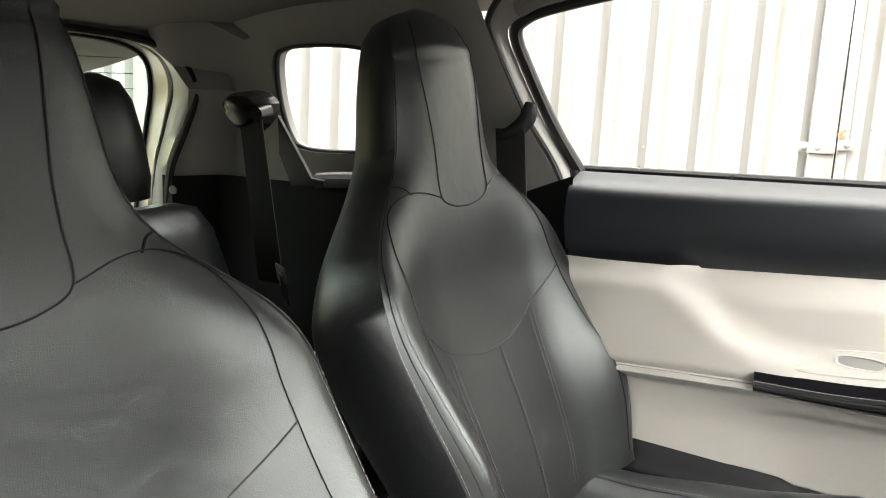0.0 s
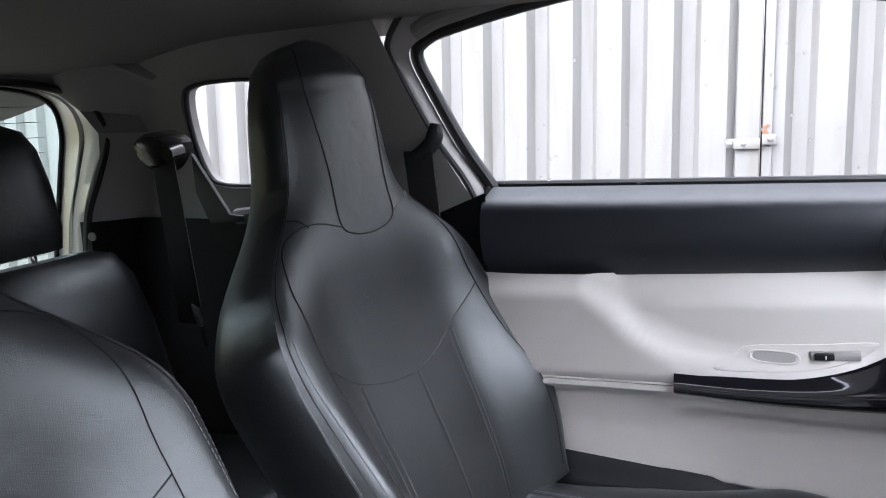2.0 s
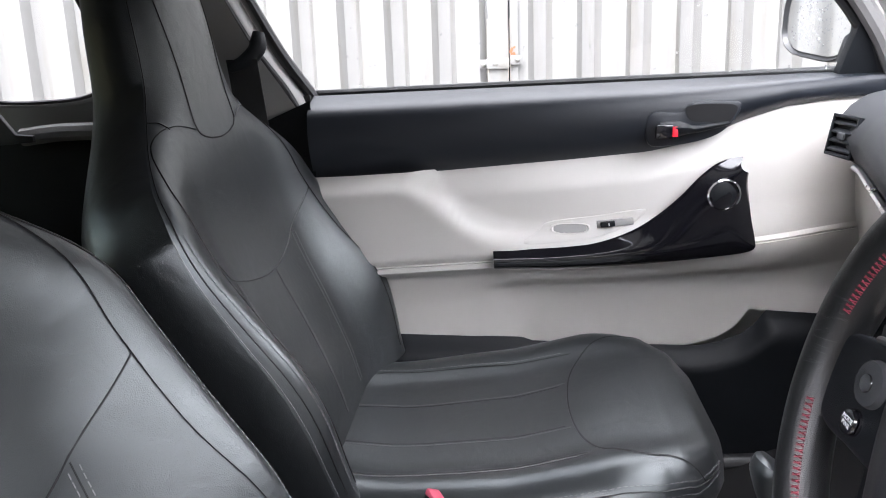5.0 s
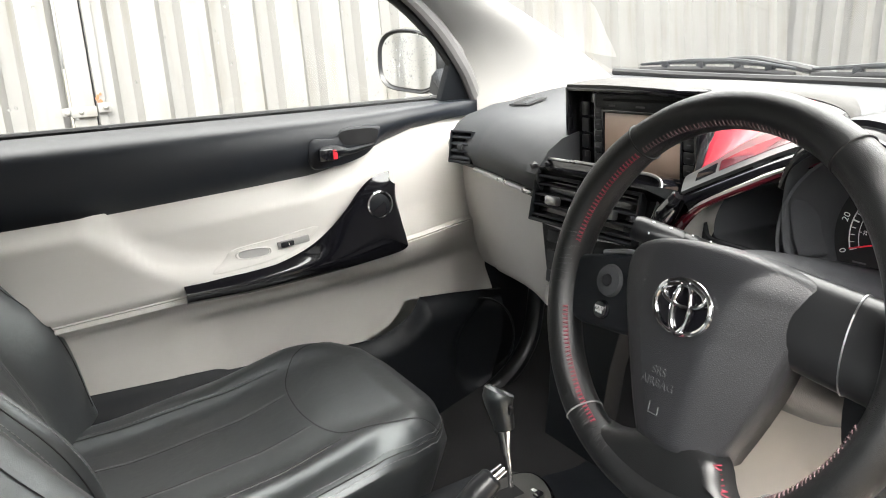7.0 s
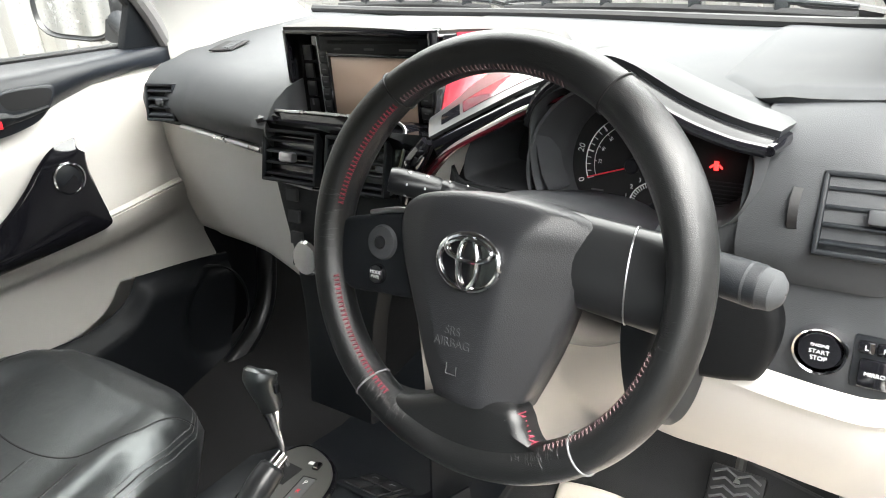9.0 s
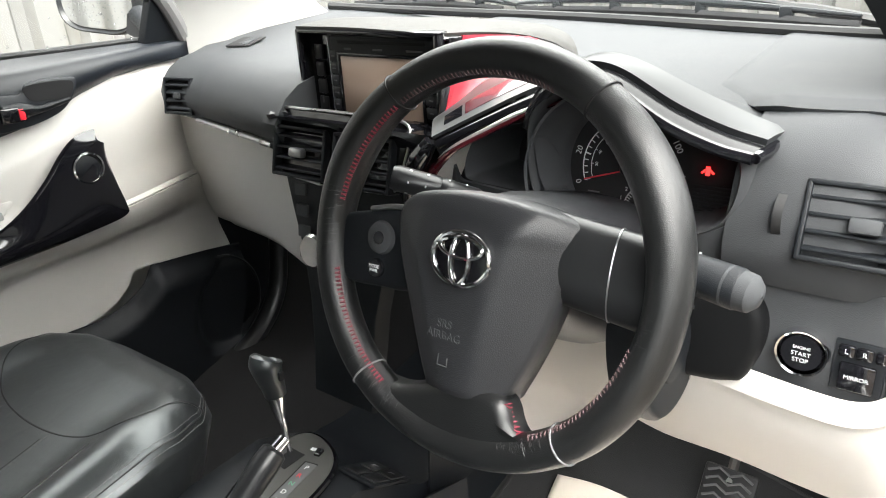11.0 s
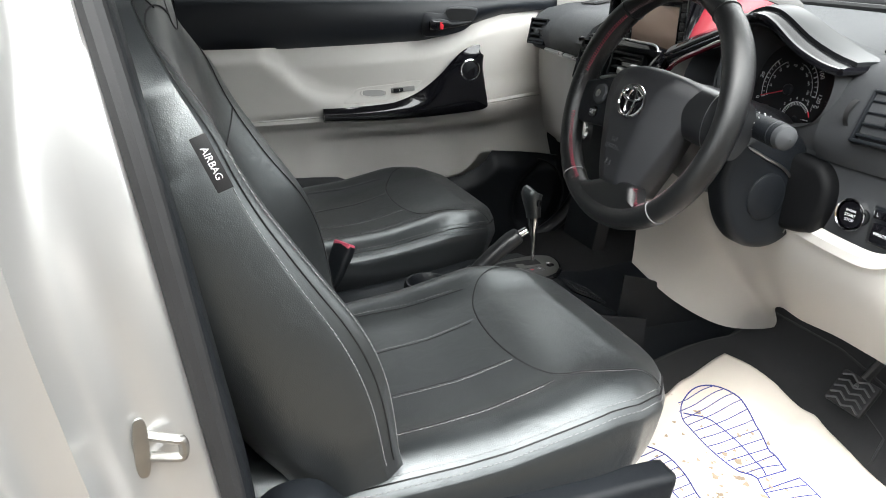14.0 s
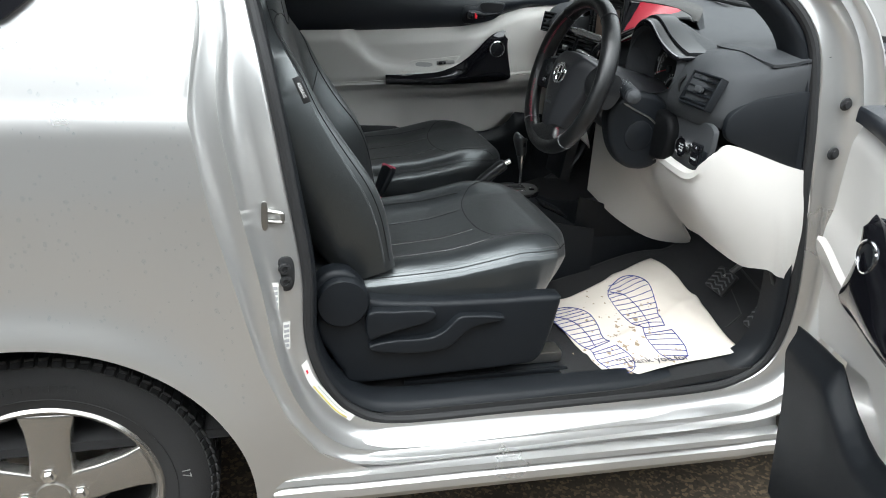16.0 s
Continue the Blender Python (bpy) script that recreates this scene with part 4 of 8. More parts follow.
    rim_o = curve_pts([(1.105, 0.924, 0), (1.135, 0.946, 0), (1.155, 0.960, 0), (1.245, 0.970, 0), (1.325, 0.980, 0), (1.312, 0.960, 0), (1.280, 0.944, 0), (1.235, 0.931, 0), (1.17, 0.924, 0)], 60, True)
    def ring_at(k, lift):
        return [on_arm(1.215 + (p[0] - 1.215) * k, 0.949 + (p[1] - 0.949) * k, lift) for p in rim_o]
    part("armrest_tray", loft([ring_at(1.0, -0.002), ring_at(0.99, 0.0045), ring_at(0.95, 0.0060), ring_at(0.80, 0.0062), ring_at(0.5, 0.0062), ring_at(0.1, 0.0062)]), CREAM, door, "cream tray on the armrest")
    cup = ellipse(1.191, 0.9475, 0.034, 0.0085, 40, 3)
    pk = part("pull_pocket", loft([[on_arm(1.191 + (p[0] - 1.191) * k, 0.9475 + (p[1] - 0.9475) * k, h) for p in cup] for k, h in ((1.06, 0.0055), (1.05, 0.0085), (0.98, 0.0088), (0.93, 0.0070), (0.90, 0.0066), (0.3, 0.0066))]), CREAM, door, "shallow pull pocket with a rounded lip")
    # Darker grey floor stands in for the shadow inside the pull pocket.
    part("pocket_shade", loft([[on_arm(1.191 + (p[0] - 1.191) * k, 0.9475 + (p[1] - 0.9475) * k, 0.0069) for p in cup] for k in (0.88, 0.2)]), GREY_TRIM, pk)
    yy = cream_y(1.27, 0.955) - 0.006
    sw = part("switch_plate", rbox((0.066, 0.006, 0.014), (1.272, yy - 0.001, 0.9565), 0.002, (0, -5, 0)), GREY_TRIM, door, "small grey window switch plate")
    part("window_switch", rbox((0.026, 0.012, 0.010), (1.258, yy - 0.004, 0.9555), 0.002, (0, -5, 0)), PLASTIC, sw, "black window switch")
    part("switch_mark", rbox((0.002, 0.0006, 0.005), (1.260, yy - 0.0103, 0.9555), 0, (0, -5, 0)), WHITE_MARK, sw)
    # inner handle
    hx = [(1.326, 1.150), (1.326, 1.097), (1.37, 1.094), (1.41, 1.100), (1.445, 1.112), (1.468, 1.132), (1.480, 1.155), (1.474, 1.168), (1.43, 1.170), (1.395, 1.166), (1.378, 1.152)]
    py = pad_y(1.38, 0.5)
    flatm = Matrix(((1, 0, 0, 0), (0, 0, -1, py - 0.002), (0, 1, 0, 0), (0, 0, 0, 1)))
    rec = part("handle_recess", plate([p[:2] for p in curve_pts([(*p, 0) for p in hx], 66, True)], 0.006, 0.004, flatm), BELT_PAD, door, "dark door handle bezel")
    cup = [(1.388, 1.150), (1.392, 1.162), (1.43, 1.165), (1.468, 1.162), (1.472, 1.150), (1.455, 1.128), (1.43, 1.134), (1.40, 1.136)]
    fl2 = flatm.copy()
    fl2[1][3] = py - 0.0085
    # Flat near-black sheet stands in for the shaded hollow beside the lever.
    part("handle_cup_shade", plate([p[:2] for p in curve_pts([(*p, 0) for p in cup], 44, True)], 0.0006, 0, fl2), DARK_BAY, rec)
    part("pull_lever", tube(curve_pts([(1.345, py - 0.016, 1.124), (1.375, py - 0.024, 1.126), (1.40, py - 0.022, 1.124), (1.43, py - 0.020, 1.128), (1.458, py - 0.016, 1.132)], 18), list(np.interp(np.linspace(0, 1, 18), [0, 0.2, 0.45, 1], [0.019, 0.020, 0.010, 0.005])), 12, flat=0.7), PLASTIC, rec, "black door pull lever")
    lock = part("lock_slider", rbox((0.040, 0.010, 0.024), (1.352, py - 0.034, 1.123), 0.003), GLOSS, rec, "small lock slider")
    part("lock_mark", rbox((0.010, 0.003, 0.018), (1.364, py - 0.0395, 1.123), 0.001), RED_DOT, lock, "red unlocked mark")
    part("screw", turned([(0.003, 0), (0.0025, 0.001), (0, 0.001)], 10, pose(1.245, pad_y(1.245, 0.35), 1.125, 90, 0, 0)), DARK_BAY, door)
    return door


passenger_door = build_door("passenger_door", "closed passenger door with cream and black trim", True)
driver_door = build_door("driver_door", "open driver door with cream panel and dark pocket", False)
driver_door.matrix_basis = pose(1.80, -0.81, 0.67, 0, 0, DOOR_OPEN) @ Matrix.Diagonal((1, -1, 1, 1))


# ---- dashboard ----
dash = thing("dashboard", "dark grey moulded dashboard with cream lower panels", "dashboard", (1.75, 0, 1.1))


def nose_x(y):
    return lerp(y, [0.10, 0.13, 0.43, 0.58, 0.64], [1.485, 1.492, 1.595, 1.622, 1.64])


def dash_top_z(x, y):
    return lerp(x, [1.45, 1.55, 1.62, 1.75, 1.90, 2.0, 2.10, 2.25], [1.150, 1.162, 1.172, 1.188, 1.204, 1.2135, 1.219, 1.222])


def passenger_pad():
    rings = []
    for y in np.linspace(0.665, 0.10, 40):
        n = nose_x(y)
        t = smoothstep(0.585, 0.640, y)
        lift = lerp(y, [0.10, 0.43, 0.66], [0.020, 0.003, 0.0])
        mid = 1.115 + lift
        up = smoothstep(0.25, 0.66, y)
        pts = [(2.20, 1.212 + 0.032 * up), (2.02, 1.209 + 0.020 * up), (1.90, 1.203 + 0.012 * up), (1.80, 1.196), (1.74, 1.190), (n + 0.085, 1.184), (n + 0.050, 1.176), (n + 0.024, 1.160), (n + 0.008, 1.140), (n, 1.118 + lift * 0.5), (n + 0.002, 1.098 + lift), (n + 0.010, 1.083 + lift),
               (n + 0.022, 1.073 + lift), (n + 0.050, 1.064 + lift), (n + 0.10, 1.060 + lift), (2.20, 1.06)]
        rings.append([(x + 0.035 * t * t if x < 1.9 else x, y, mid + (z - mid) * (1 - 0.35 * t * t) if x < n + 0.09 else z) for x, z in pts])
    return part("passenger_pad", loft(rings), PLASTIC_DASH, dash, "dark grey rounded passenger-side dash pad", sharp=40)


pp = passenger_pad()
part("chrome_strip", tube([(nose_x(y) + 0.008, y, 1.077 + lerp(y, [0.10, 0.43, 0.66], [0.018, 0.003, 0.0])) for y in np.linspace(0.46, 0.125, 24)], 0.0065, 8, flat=0.8), SATIN, dash, "satin silver strip under the dash pad")


def passenger_lower():
    def f(u, v):
        y = 0.655 - u * 0.60
        top = (nose_x(max(y, 0.11)) + 0.06, 1.066 + lerp(y, [0.05, 0.43, 0.66], [0.02, 0.003, 0]))
        bot = (lerp(y, [0.05, 0.35, 0.66], [1.57, 1.68, 1.76]), 0.79 + 0.02 * math.sin(u * 3))
        x = top[0] * (1 - v) + bot[0] * v + 0.035 * smoothstep(0.85, 1.0, v) - 0.012 * math.sin(math.pi * v)
        return (x, y, top[1] * (1 - v) + bot[1] * v)
    ob = part("glove_panel", sheet(f, 30, 24, 0.004), CREAM, dash, "cream-grey knee panel on the passenger side")
    part("panel_line", tube([Vector(f(u, 0.52)) - Vector((0.0005, 0, 0)) for u in np.linspace(0.1, 0.95, 30)], 0.0012, 5), SEAM, ob)
    part("panel_line", tube([Vector(f(0.28, v)) - Vector((0.0005, 0, 0)) for v in np.linspace(0.02, 0.98, 20)], 0.0012, 5), SEAM, ob)


passenger_lower()


def vent(name, m, w, h, parent, slats=4, label="", tab=True, k=1.0):
    """An air vent seen along local -z: frame, dark bay, slats and a thumb tab; local x across, y up."""
    m = m @ Matrix.Diagonal((1, 1, k, 1))
    v = part(name, moved(rbox((w, h, 0.004), (0, 0, -0.022), 0.001), m), DARK_BAY, parent, label)
    t = 0.005
    for sx in (-1, 1):
        part("frame_side", moved(rbox((t, h + 2 * t, 0.026), (sx * (w + t) / 2, 0, -0.010), 0.002), m), PLASTIC, v)
        part("frame_edge", moved(rbox((w + 2 * t, t, 0.026), (0, sx * (h + t) / 2, -0.010), 0.002), m), PLASTIC, v)
    for k in range(slats):
        y = -h / 2 + (k + 0.5) * h / slats
        part("slat", moved(rbox((w, 0.0035, 0.018), (0, y, -0.008), 0.0015, (18, 0, 0)), m), PLASTIC, v)
    if tab:
        part("tab", moved(rbox((w * 0.28, h * 0.22, 0.012), (0, 0, 0.003), 0.003), m), SATIN if tab == 2 else PLASTIC_DASH, v)
    return v


vent("side_vent", frame_of((1.6030, 0.506, 1.121), (0.17, -0.985, 0), (0.16, 0, 1)), 0.058, 0.056, dash, 4, "small louvred side vent", True, 0.4)
vm = [frame_of((1.486, y, 1.094), (0.02, -1, 0), (0.22, 0, 1)) for y in (0.058, -0.058)]
block = part("vent_surround", plate([p[:2] for p in curve_pts([(0.122, 0.040, 0), (0.120, -0.010, 0), (0.108, -0.042, 0), (0.05, -0.050, 0), (0, -0.052, 0), (-0.05, -0.050, 0), (-0.108, -0.042, 0), (-0.120, -0.010, 0), (-0.122, 0.040, 0), (-0.06, 0.046, 0), (0, 0.047, 0), (0.06, 0.046, 0)], 64, True)],
                            0.03, 0.004, frame_of((1.528, 0, 1.098), (0, -1, 0), (0.22, 0, 1))), GLOSS, dash, "piano-black centre vent surround")
part("vent_outline", moved(tube([(p[0], p[1], 0.0295) for p in curve_pts([(0.122, 0.040, 0), (0.120, -0.010, 0), (0.108, -0.042, 0), (0.05, -0.050, 0), (0, -0.052, 0), (-0.05, -0.050, 0), (-0.108, -0.042, 0), (-0.120, -0.010, 0), (-0.122, 0.040, 0), (-0.06, 0.046, 0), (0, 0.047, 0), (0.06, 0.046, 0)], 80, True)], 0.0021, 6, True), frame_of((1.528, 0, 1.098), (0, -1, 0), (0.22, 0, 1))), SATIN, block, "thin silver outline")
for m in vm:
    vent("centre_vent", m, 0.090, 0.060, dash, 4, "louvred centre vent", 2)
stack = [(0.118, 0.0), (0.100, -0.06), (0.080, -0.12), (0.066, -0.19), (0.060, -0.27), (0.060, -0.34), (-0.060, -0.34), (-0.060, -0.27), (-0.066, -0.19), (-0.080, -0.12), (-0.100, -0.06), (-0.118, 0.0)]
stk = part("climate_panel", plate(stack, 0.03, 0.006, frame_of((1.535, 0, 1.062), (0, -1, 0), (0.12, 0, 1))), PLASTIC, dash, "black wedge-shaped climate control stack")
for k in range(4):
    sm = frame_of((1.500 - 0.008 * k, 0.078 - 0.008 * k, 1.036 - 0.028 * k), (0, -1, 0), (0.12, 0, 1))
    part("climate_button", moved(rbox((0.022, 0.018, 0.006), (0, 0, 0), 0.002), sm), PLASTIC_DASH, stk)
part("climate_dial", turned([(0.024, 0), (0.024, 0.012), (0.021, 0.016), (0.0, 0.016)], 40, frame_of((1.470, 0.020, 0.965), (0, -1, 0), (0.12, 0, 1))), CHROME, stk, "chrome rotary climate dial")

# upper trim round the radio
hu_m = frame_of((1.563, -0.015, 1.189), (0, -1, 0), (-0.03, 0, 1))
radio = part("radio", moved(rbox((0.236, 0.112, 0.10), (0, 0, -0.054), 0.004), hu_m), GLOSS, dash, "double-height black radio navigation unit")
part("radio_face", moved(rbox((0.186, 0.104, 0.006), (0.022, 0, -0.0005), 0.002), hu_m), PLASTIC, radio)
for sx in (-0.072, 0.116):
    part("face_trim", moved(rbox((0.0024, 0.104, 0.004), (sx, 0, 0.0015), 0.001), hu_m), SATIN, radio, "thin bright edge of the radio face")
part("screen", moved(rbox((0.139, 0.079, 0.003), (0.020, -0.013, 0.0032), 0.001), hu_m), SCREEN, radio, "blank peach-coloured screen")
part("screen_frame", moved(join(rbox((0.150, 0.004, 0.005), (0.020, 0.029, 0.0036), 0.001), rbox((0.150, 0.003, 0.005), (0.020, -0.0545, 0.0036), 0.001), rbox((0.004, 0.086, 0.005), (-0.0525, -0.012, 0.0036), 0.001), rbox((0.004, 0.086, 0.005), (0.0925, -0.012, 0.0036), 0.001)), hu_m), GLOSS, radio)
part("disc_slot", moved(rbox((0.150, 0.0045, 0.003), (0.022, 0.045, 0.0028), 0.001), hu_m), DARK_BAY, radio)
for k in range(5):
    for sx, w in ((-0.063, 0.014), (0.104, 0.018)):
        part("radio_button", moved(rbox((w, 0.0145, 0.004), (sx, 0.026 - 0.0165 * k, 0.0032), 0.0012), hu_m), SMOOTH_BLACK, radio)
        part("faint_marking", moved(rbox((0.006, 0.0016, 0.0008), (sx, 0.026 - 0.0165 * k, 0.0054), 0), hu_m), DIM_MARK, radio)
for k in range(4):
    part("side_key", moved(rbox((0.016, 0.020, 0.004), (-0.096, 0.030 - 0.024 * k, -0.0015), 0.0015), hu_m), SMOOTH_BLACK, radio)
part("faint_marking", moved(rbox((0.003, 0.010, 0.0008), (-0.096, -0.036, 0.0008), 0), hu_m), DIM_MARK, radio)
for dx, w in ((-0.036, 0.012), (0.018, 0.016), (0.080, 0.026)):
    part("faint_marking", moved(rbox((w, 0.0024, 0.001), (dx, 0.0362, 0.0030), 0), hu_m), DIM_MARK, radio)
part("radio_surround", moved(join(rbox((0.252, 0.006, 0.022), (0, 0.0585, 0.002), 0.0025), rbox((0.252, 0.007, 0.022), (0, -0.0585, 0.002), 0.0025), rbox((0.008, 0.123, 0.022), (-0.122, 0, 0.002), 0.0025), rbox((0.008, 0.123, 0.022), (0.122, 0, 0.002), 0.0025)), hu_m), GLOSS, dash, "piano-black radio surround")

# hood over the radio, tapering towards the driver
LIP = curve_pts([(1.553, 0.112, 1.2495), (1.550, 0.0, 1.2495), (1.554, -0.128, 1.2450), (1.600, -0.150, 1.2425), (1.645, -0.168, 1.2385), (1.676, -0.194, 1.2320), (1.694, -0.226, 1.2200), (1.700, -0.240, 1.2060)], 49)
REAR = curve_pts([(1.680, 0.122, 1.2520), (1.735, 0.060, 1.2485), (1.762, -0.05, 1.2450), (1.765, -0.130, 1.2410), (1.752, -0.180, 1.2370), (1.734, -0.216, 1.2290), (1.718, -0.234, 1.2180), (1.706, -0.244, 1.2050)], 49)
NEAR = curve_pts([(1.483, -0.180, 1.1365), (1.492, -0.205, 1.150), (1.505, -0.242, 1.169), (1.521, -0.284, 1.190), (1.545, -0.320, 1.205)], 41)
FAR = curve_pts([(1.540, -0.142, 1.146), (1.566, -0.158, 1.162), (1.600, -0.176, 1.184), (1.645, -0.208, 1.203), (1.690, -0.238, 1.214)], 41)


def over(u, v):
    i = min(48, int(round(u * 48)))
    return Vector(LIP[i]).lerp(Vector(REAR[i]), v) + Vector((0, 0, 0.003 * math.sin(math.pi * v)))


part("housing_top", sheet(over, 48, 8, -0.004), HOUSING_GREY, dash, "dark satin grey hood over the radio", sharp=50)
part("housing_lip", tube([Vector(p) + Vector((0.002, 0, -0.003)) for p in LIP[:24]], list(np.interp(np.arange(24), [0, 17, 23], [0.0036, 0.0034, 0.0012])), 8), GLOSS, dash)


def skirt(u, v):
    p = Vector(REAR[min(48, int(round(u * 48)))])
    q = Vector((p.x + 0.02, p.y, dash_top_z(p.x + 0.02, p.y) - 0.006))
    return p.lerp(q, v)


part("housing_back", sheet(skirt, 48, 5, 0.003), PLASTIC_DASH, dash)
part("housing_side", sheet(lambda u, v: (1.556 + u * 0.124, 0.112 + 0.010 * u, 1.246 + 0.004 * u - v * (0.10 - 0.02 * u)), 10, 6, 0.004), PLASTIC, dash)


def front_face(u, v):
    """The face of the hood beside the radio, from its lip down to the sweeping band."""
    a = Vector(LIP[16 + min(32, int(round(u * 32)))])
    return a.lerp(Vector(FAR[min(40, int(round(u * 40)))]), v)


def face_strip(u0, u1, lean):
    return lambda u, v: front_face(min(1, max(0, u0 + (u1 - u0) * u + lean * (v - 0.0) * (u if u0 < 0.1 else 1 - u))), v) + Vector((0, 0, -0.002))


part("black_side", sheet(face_strip(0.0, 0.10, -0.04), 8, 8, 0.003), GLOSS, dash)
part("crimson_side", sheet(lambda u, v: front_face((0.10 - 0.04 * v) + (0.64 - 0.10 + 0.12 * v * 0) * u - 0.16 * v * u, v), 30, 8, 0.003), PANEL_RED, dash, "crimson side of the radio hood")
part("grey_side", sheet(lambda u, v: front_face((0.64 - 0.20 * v) + (0.36 + 0.20 * v) * u, v) + Vector((-0.001, 0, 0)), 20, 8, 0.003), GREY_PAINT, dash, "satin grey end of the radio hood")
part("corner_sweep", loft([[(x, y, z), (x + 0.010, y - 0.022, z + 0.004), (x + 0.030, y - 0.030, z - 0.010), (x + 0.03, y + 0.004, z - 0.02)] for x, y, z in curve_pts([(1.492, 0.118, 1.140), (1.510, 0.130, 1.146), (1.545, 0.138, 1.158), (1.60, 0.140, 1.180)], 14)]), GREY_PAINT, dash, "satin grey corner sweep beside the radio")
shelf = part("radio_shelf", loft([[(x, y, z) for x, z in ((1.490, 1.140), (1.510, 1.139), (1.545, 1.132), (1.575, 1.126), (1.60, 1.110), (1.51, 1.10))] for y in np.linspace(0.122, -0.172, 12)]), GLOSS, dash, "piano-black ledge below the radio")


def sweep(v0, v1, lift=0.0, u0=0.0, u1=1.0):
    """One strip of the surface that curls from the centre vents up over the instruments."""
    def f(u, v):
        i = min(40, int(round((u0 + (u1 - u0) * u) * 40)))
        k = v0 + (v1 - v0) * v
        return Vector(NEAR[i]).lerp(Vector(FAR[i]), k) + Vector((-0.3, 0, 0.95)) * (0.006 * math.sin(math.pi * k) + lift)
    return sheet(f, 40, 6, -0.004)


part("satin_band", sweep(0.02, 1.0, 0.001), GREY_PAINT, dash, "satin silver band curling over the instruments", sharp=60)
part("dull_red_band", sweep(0.16, 0.44, 0.0016, 0.34, 0.95), GLOSS_RED, dash, "dull red gloss inlay", sharp=60)
part("smoked_band", sweep(0.16, 0.44, 0.0016, 0.16, 0.335), GLOSS, dash, "", sharp=60)
BELOW = curve_pts([(1.480, -0.192, 1.124), (1.486, -0.212, 1.138), (1.499, -0.250, 1.157), (1.514, -0.292, 1.178), (1.536, -0.328, 1.192)], 41)
part("sweeping_trim", sheet(lambda u, v: Vector(BELOW[min(40, int(round(u * 40)))]).lerp(Vector(NEAR[min(40, int(round(u * 40)))]), v) + Vector((-0.8, 0.2, 0.4)) * 0.003 * math.sin(math.pi * v), 40, 5, 0.004), GLOSS, dash, "piano-black edge of the sweeping band", sharp=60)
bend = curve_pts([(1.483, -0.176, 1.136), (1.481, -0.168, 1.124), (1.484, -0.152, 1.106), (1.490, -0.138, 1.084), (1.496, -0.126, 1.058)], 20)
part("vent_corner", tube(bend, list(np.interp(np.arange(20), [0, 8, 19], [0.010, 0.016, 0.012])), 12, flat=0.8), GLOSS, dash, "piano-black bend beside the centre vents")
RED_LINE = curve_pts([(1.532, -0.328, 1.188), (1.512, -0.292, 1.174), (1.497, -0.252, 1.153), (1.486, -0.215, 1.133), (1.484, -0.192, 1.116), (1.492, -0.166, 1.092), (1.500, -0.148, 1.066), (1.508, -0.138, 1.035)], 60)
part("red_trim_line", tube(RED_LINE, list(np.interp(np.linspace(0, 1, 60), [0, 0.45, 0.7, 1], [0.0025, 0.003, 0.0065, 0.006])), 10), GLOSS_RED, dash, "deep red accent line")
CREAM_IN = curve_pts([(1.545, -0.318, 1.178), (1.535, -0.268, 1.166), (1.545, -0.222, 1.146), (1.553, -0.194, 1.122), (1.552, -0.176, 1.092), (1.548, -0.164, 1.062), (1.545, -0.158, 1.030)], 60)
part("cream_trim", sheet(lambda u, v: Vector(RED_LINE[min(59, int(round(u * 59)))]).lerp(Vector(CREAM_IN[min(59, int(round(u * 59)))]), v) + Vector((-0.010 * math.sin(math.pi * v), 0, 0.002)), 59, 6, 0.004), CREAM, dash, "cream band beside the instruments")


def driver_top():
    rings = []
    for y in np.linspace(-0.10, -0.684, 48):
        n = lerp(y, [-0.684, -0.680, -0.670, -0.652, -0.62, -0.56, -0.50, -0.10], [1.560, 1.542, 1.526, 1.513, 1.506, 1.505, 1.51, 1.56])
        t = smoothstep(-0.62, -0.684, y)
        zt = lerp(y, [-0.684, -0.60, -0.54, -0.45, -0.10], [1.150, 1.168, 1.166, 1.15, 1.15])
        low = 1.035
        pts = [(1.965, 1.2100), (1.93, 1.2070), (1.90, 1.2035), (1.80, 1.191), (1.72, 1.181), (n + 0.10, zt + 0.020), (n + 0.055, zt + 0.012), (n + 0.022, zt - 0.002), (n + 0.006, zt - 0.022), (n - 0.008, zt - 0.06), (n - 0.014, zt - 0.09), (n - 0.012, low + 0.02), (n, low), (n + 0.02, low - 0.006), (1.965, low)]
        rings.append([(x + 0.02 * t * (x < 1.9), y, z) for x, z in pts])
    return rings


def driver_fascia():
    """The driver's side: top roll and face right of the instruments, shelf behind them."""
    full = driver_top()
    right = [r for r in full if r[0][1] < -0.502]
    part("driver_pad", loft(right), PLASTIC_DASH, dash, "dark grey driver-side dash pad with vent", sharp=40)
    def deck(u, v):
        y = 0.14 - u * 0.66
        far = lerp(y, [-0.50, -0.33, -0.15, 0.04, 0.20], [1.960, 1.996, 2.050, 2.100, 2.135])
        near = 1.60 + 0.14 * smoothstep(-0.20, -0.10, y)
        x = near + v * (far - near)
        return (x, y, dash_top_z(x, y) - 0.0015)
    part("dash_deck", sheet(deck, 26, 24, -0.006), PLASTIC_DASH, dash)
    cap = [(1.728, 1.122), (1.66, 1.114), (1.59, 1.100), (1.545, 1.074), (1.533, 1.048), (1.545, 1.017), (1.60, 0.992), (1.66, 0.970), (1.74, 0.944), (1.79, 0.94), (1.79, 1.05), (1.77, 1.124)]
    part("end_cap", plate([p[:2] for p in curve_pts([(*p, 0) for p in cap], 60, True)], 0.014, 0.006, Matrix(((1, 0, 0, 0), (0, 0, -1, -0.674), (0, 1, 0, 0), (0, 0, 0, 1)))), PLASTIC, dash, "black dashboard end cover")


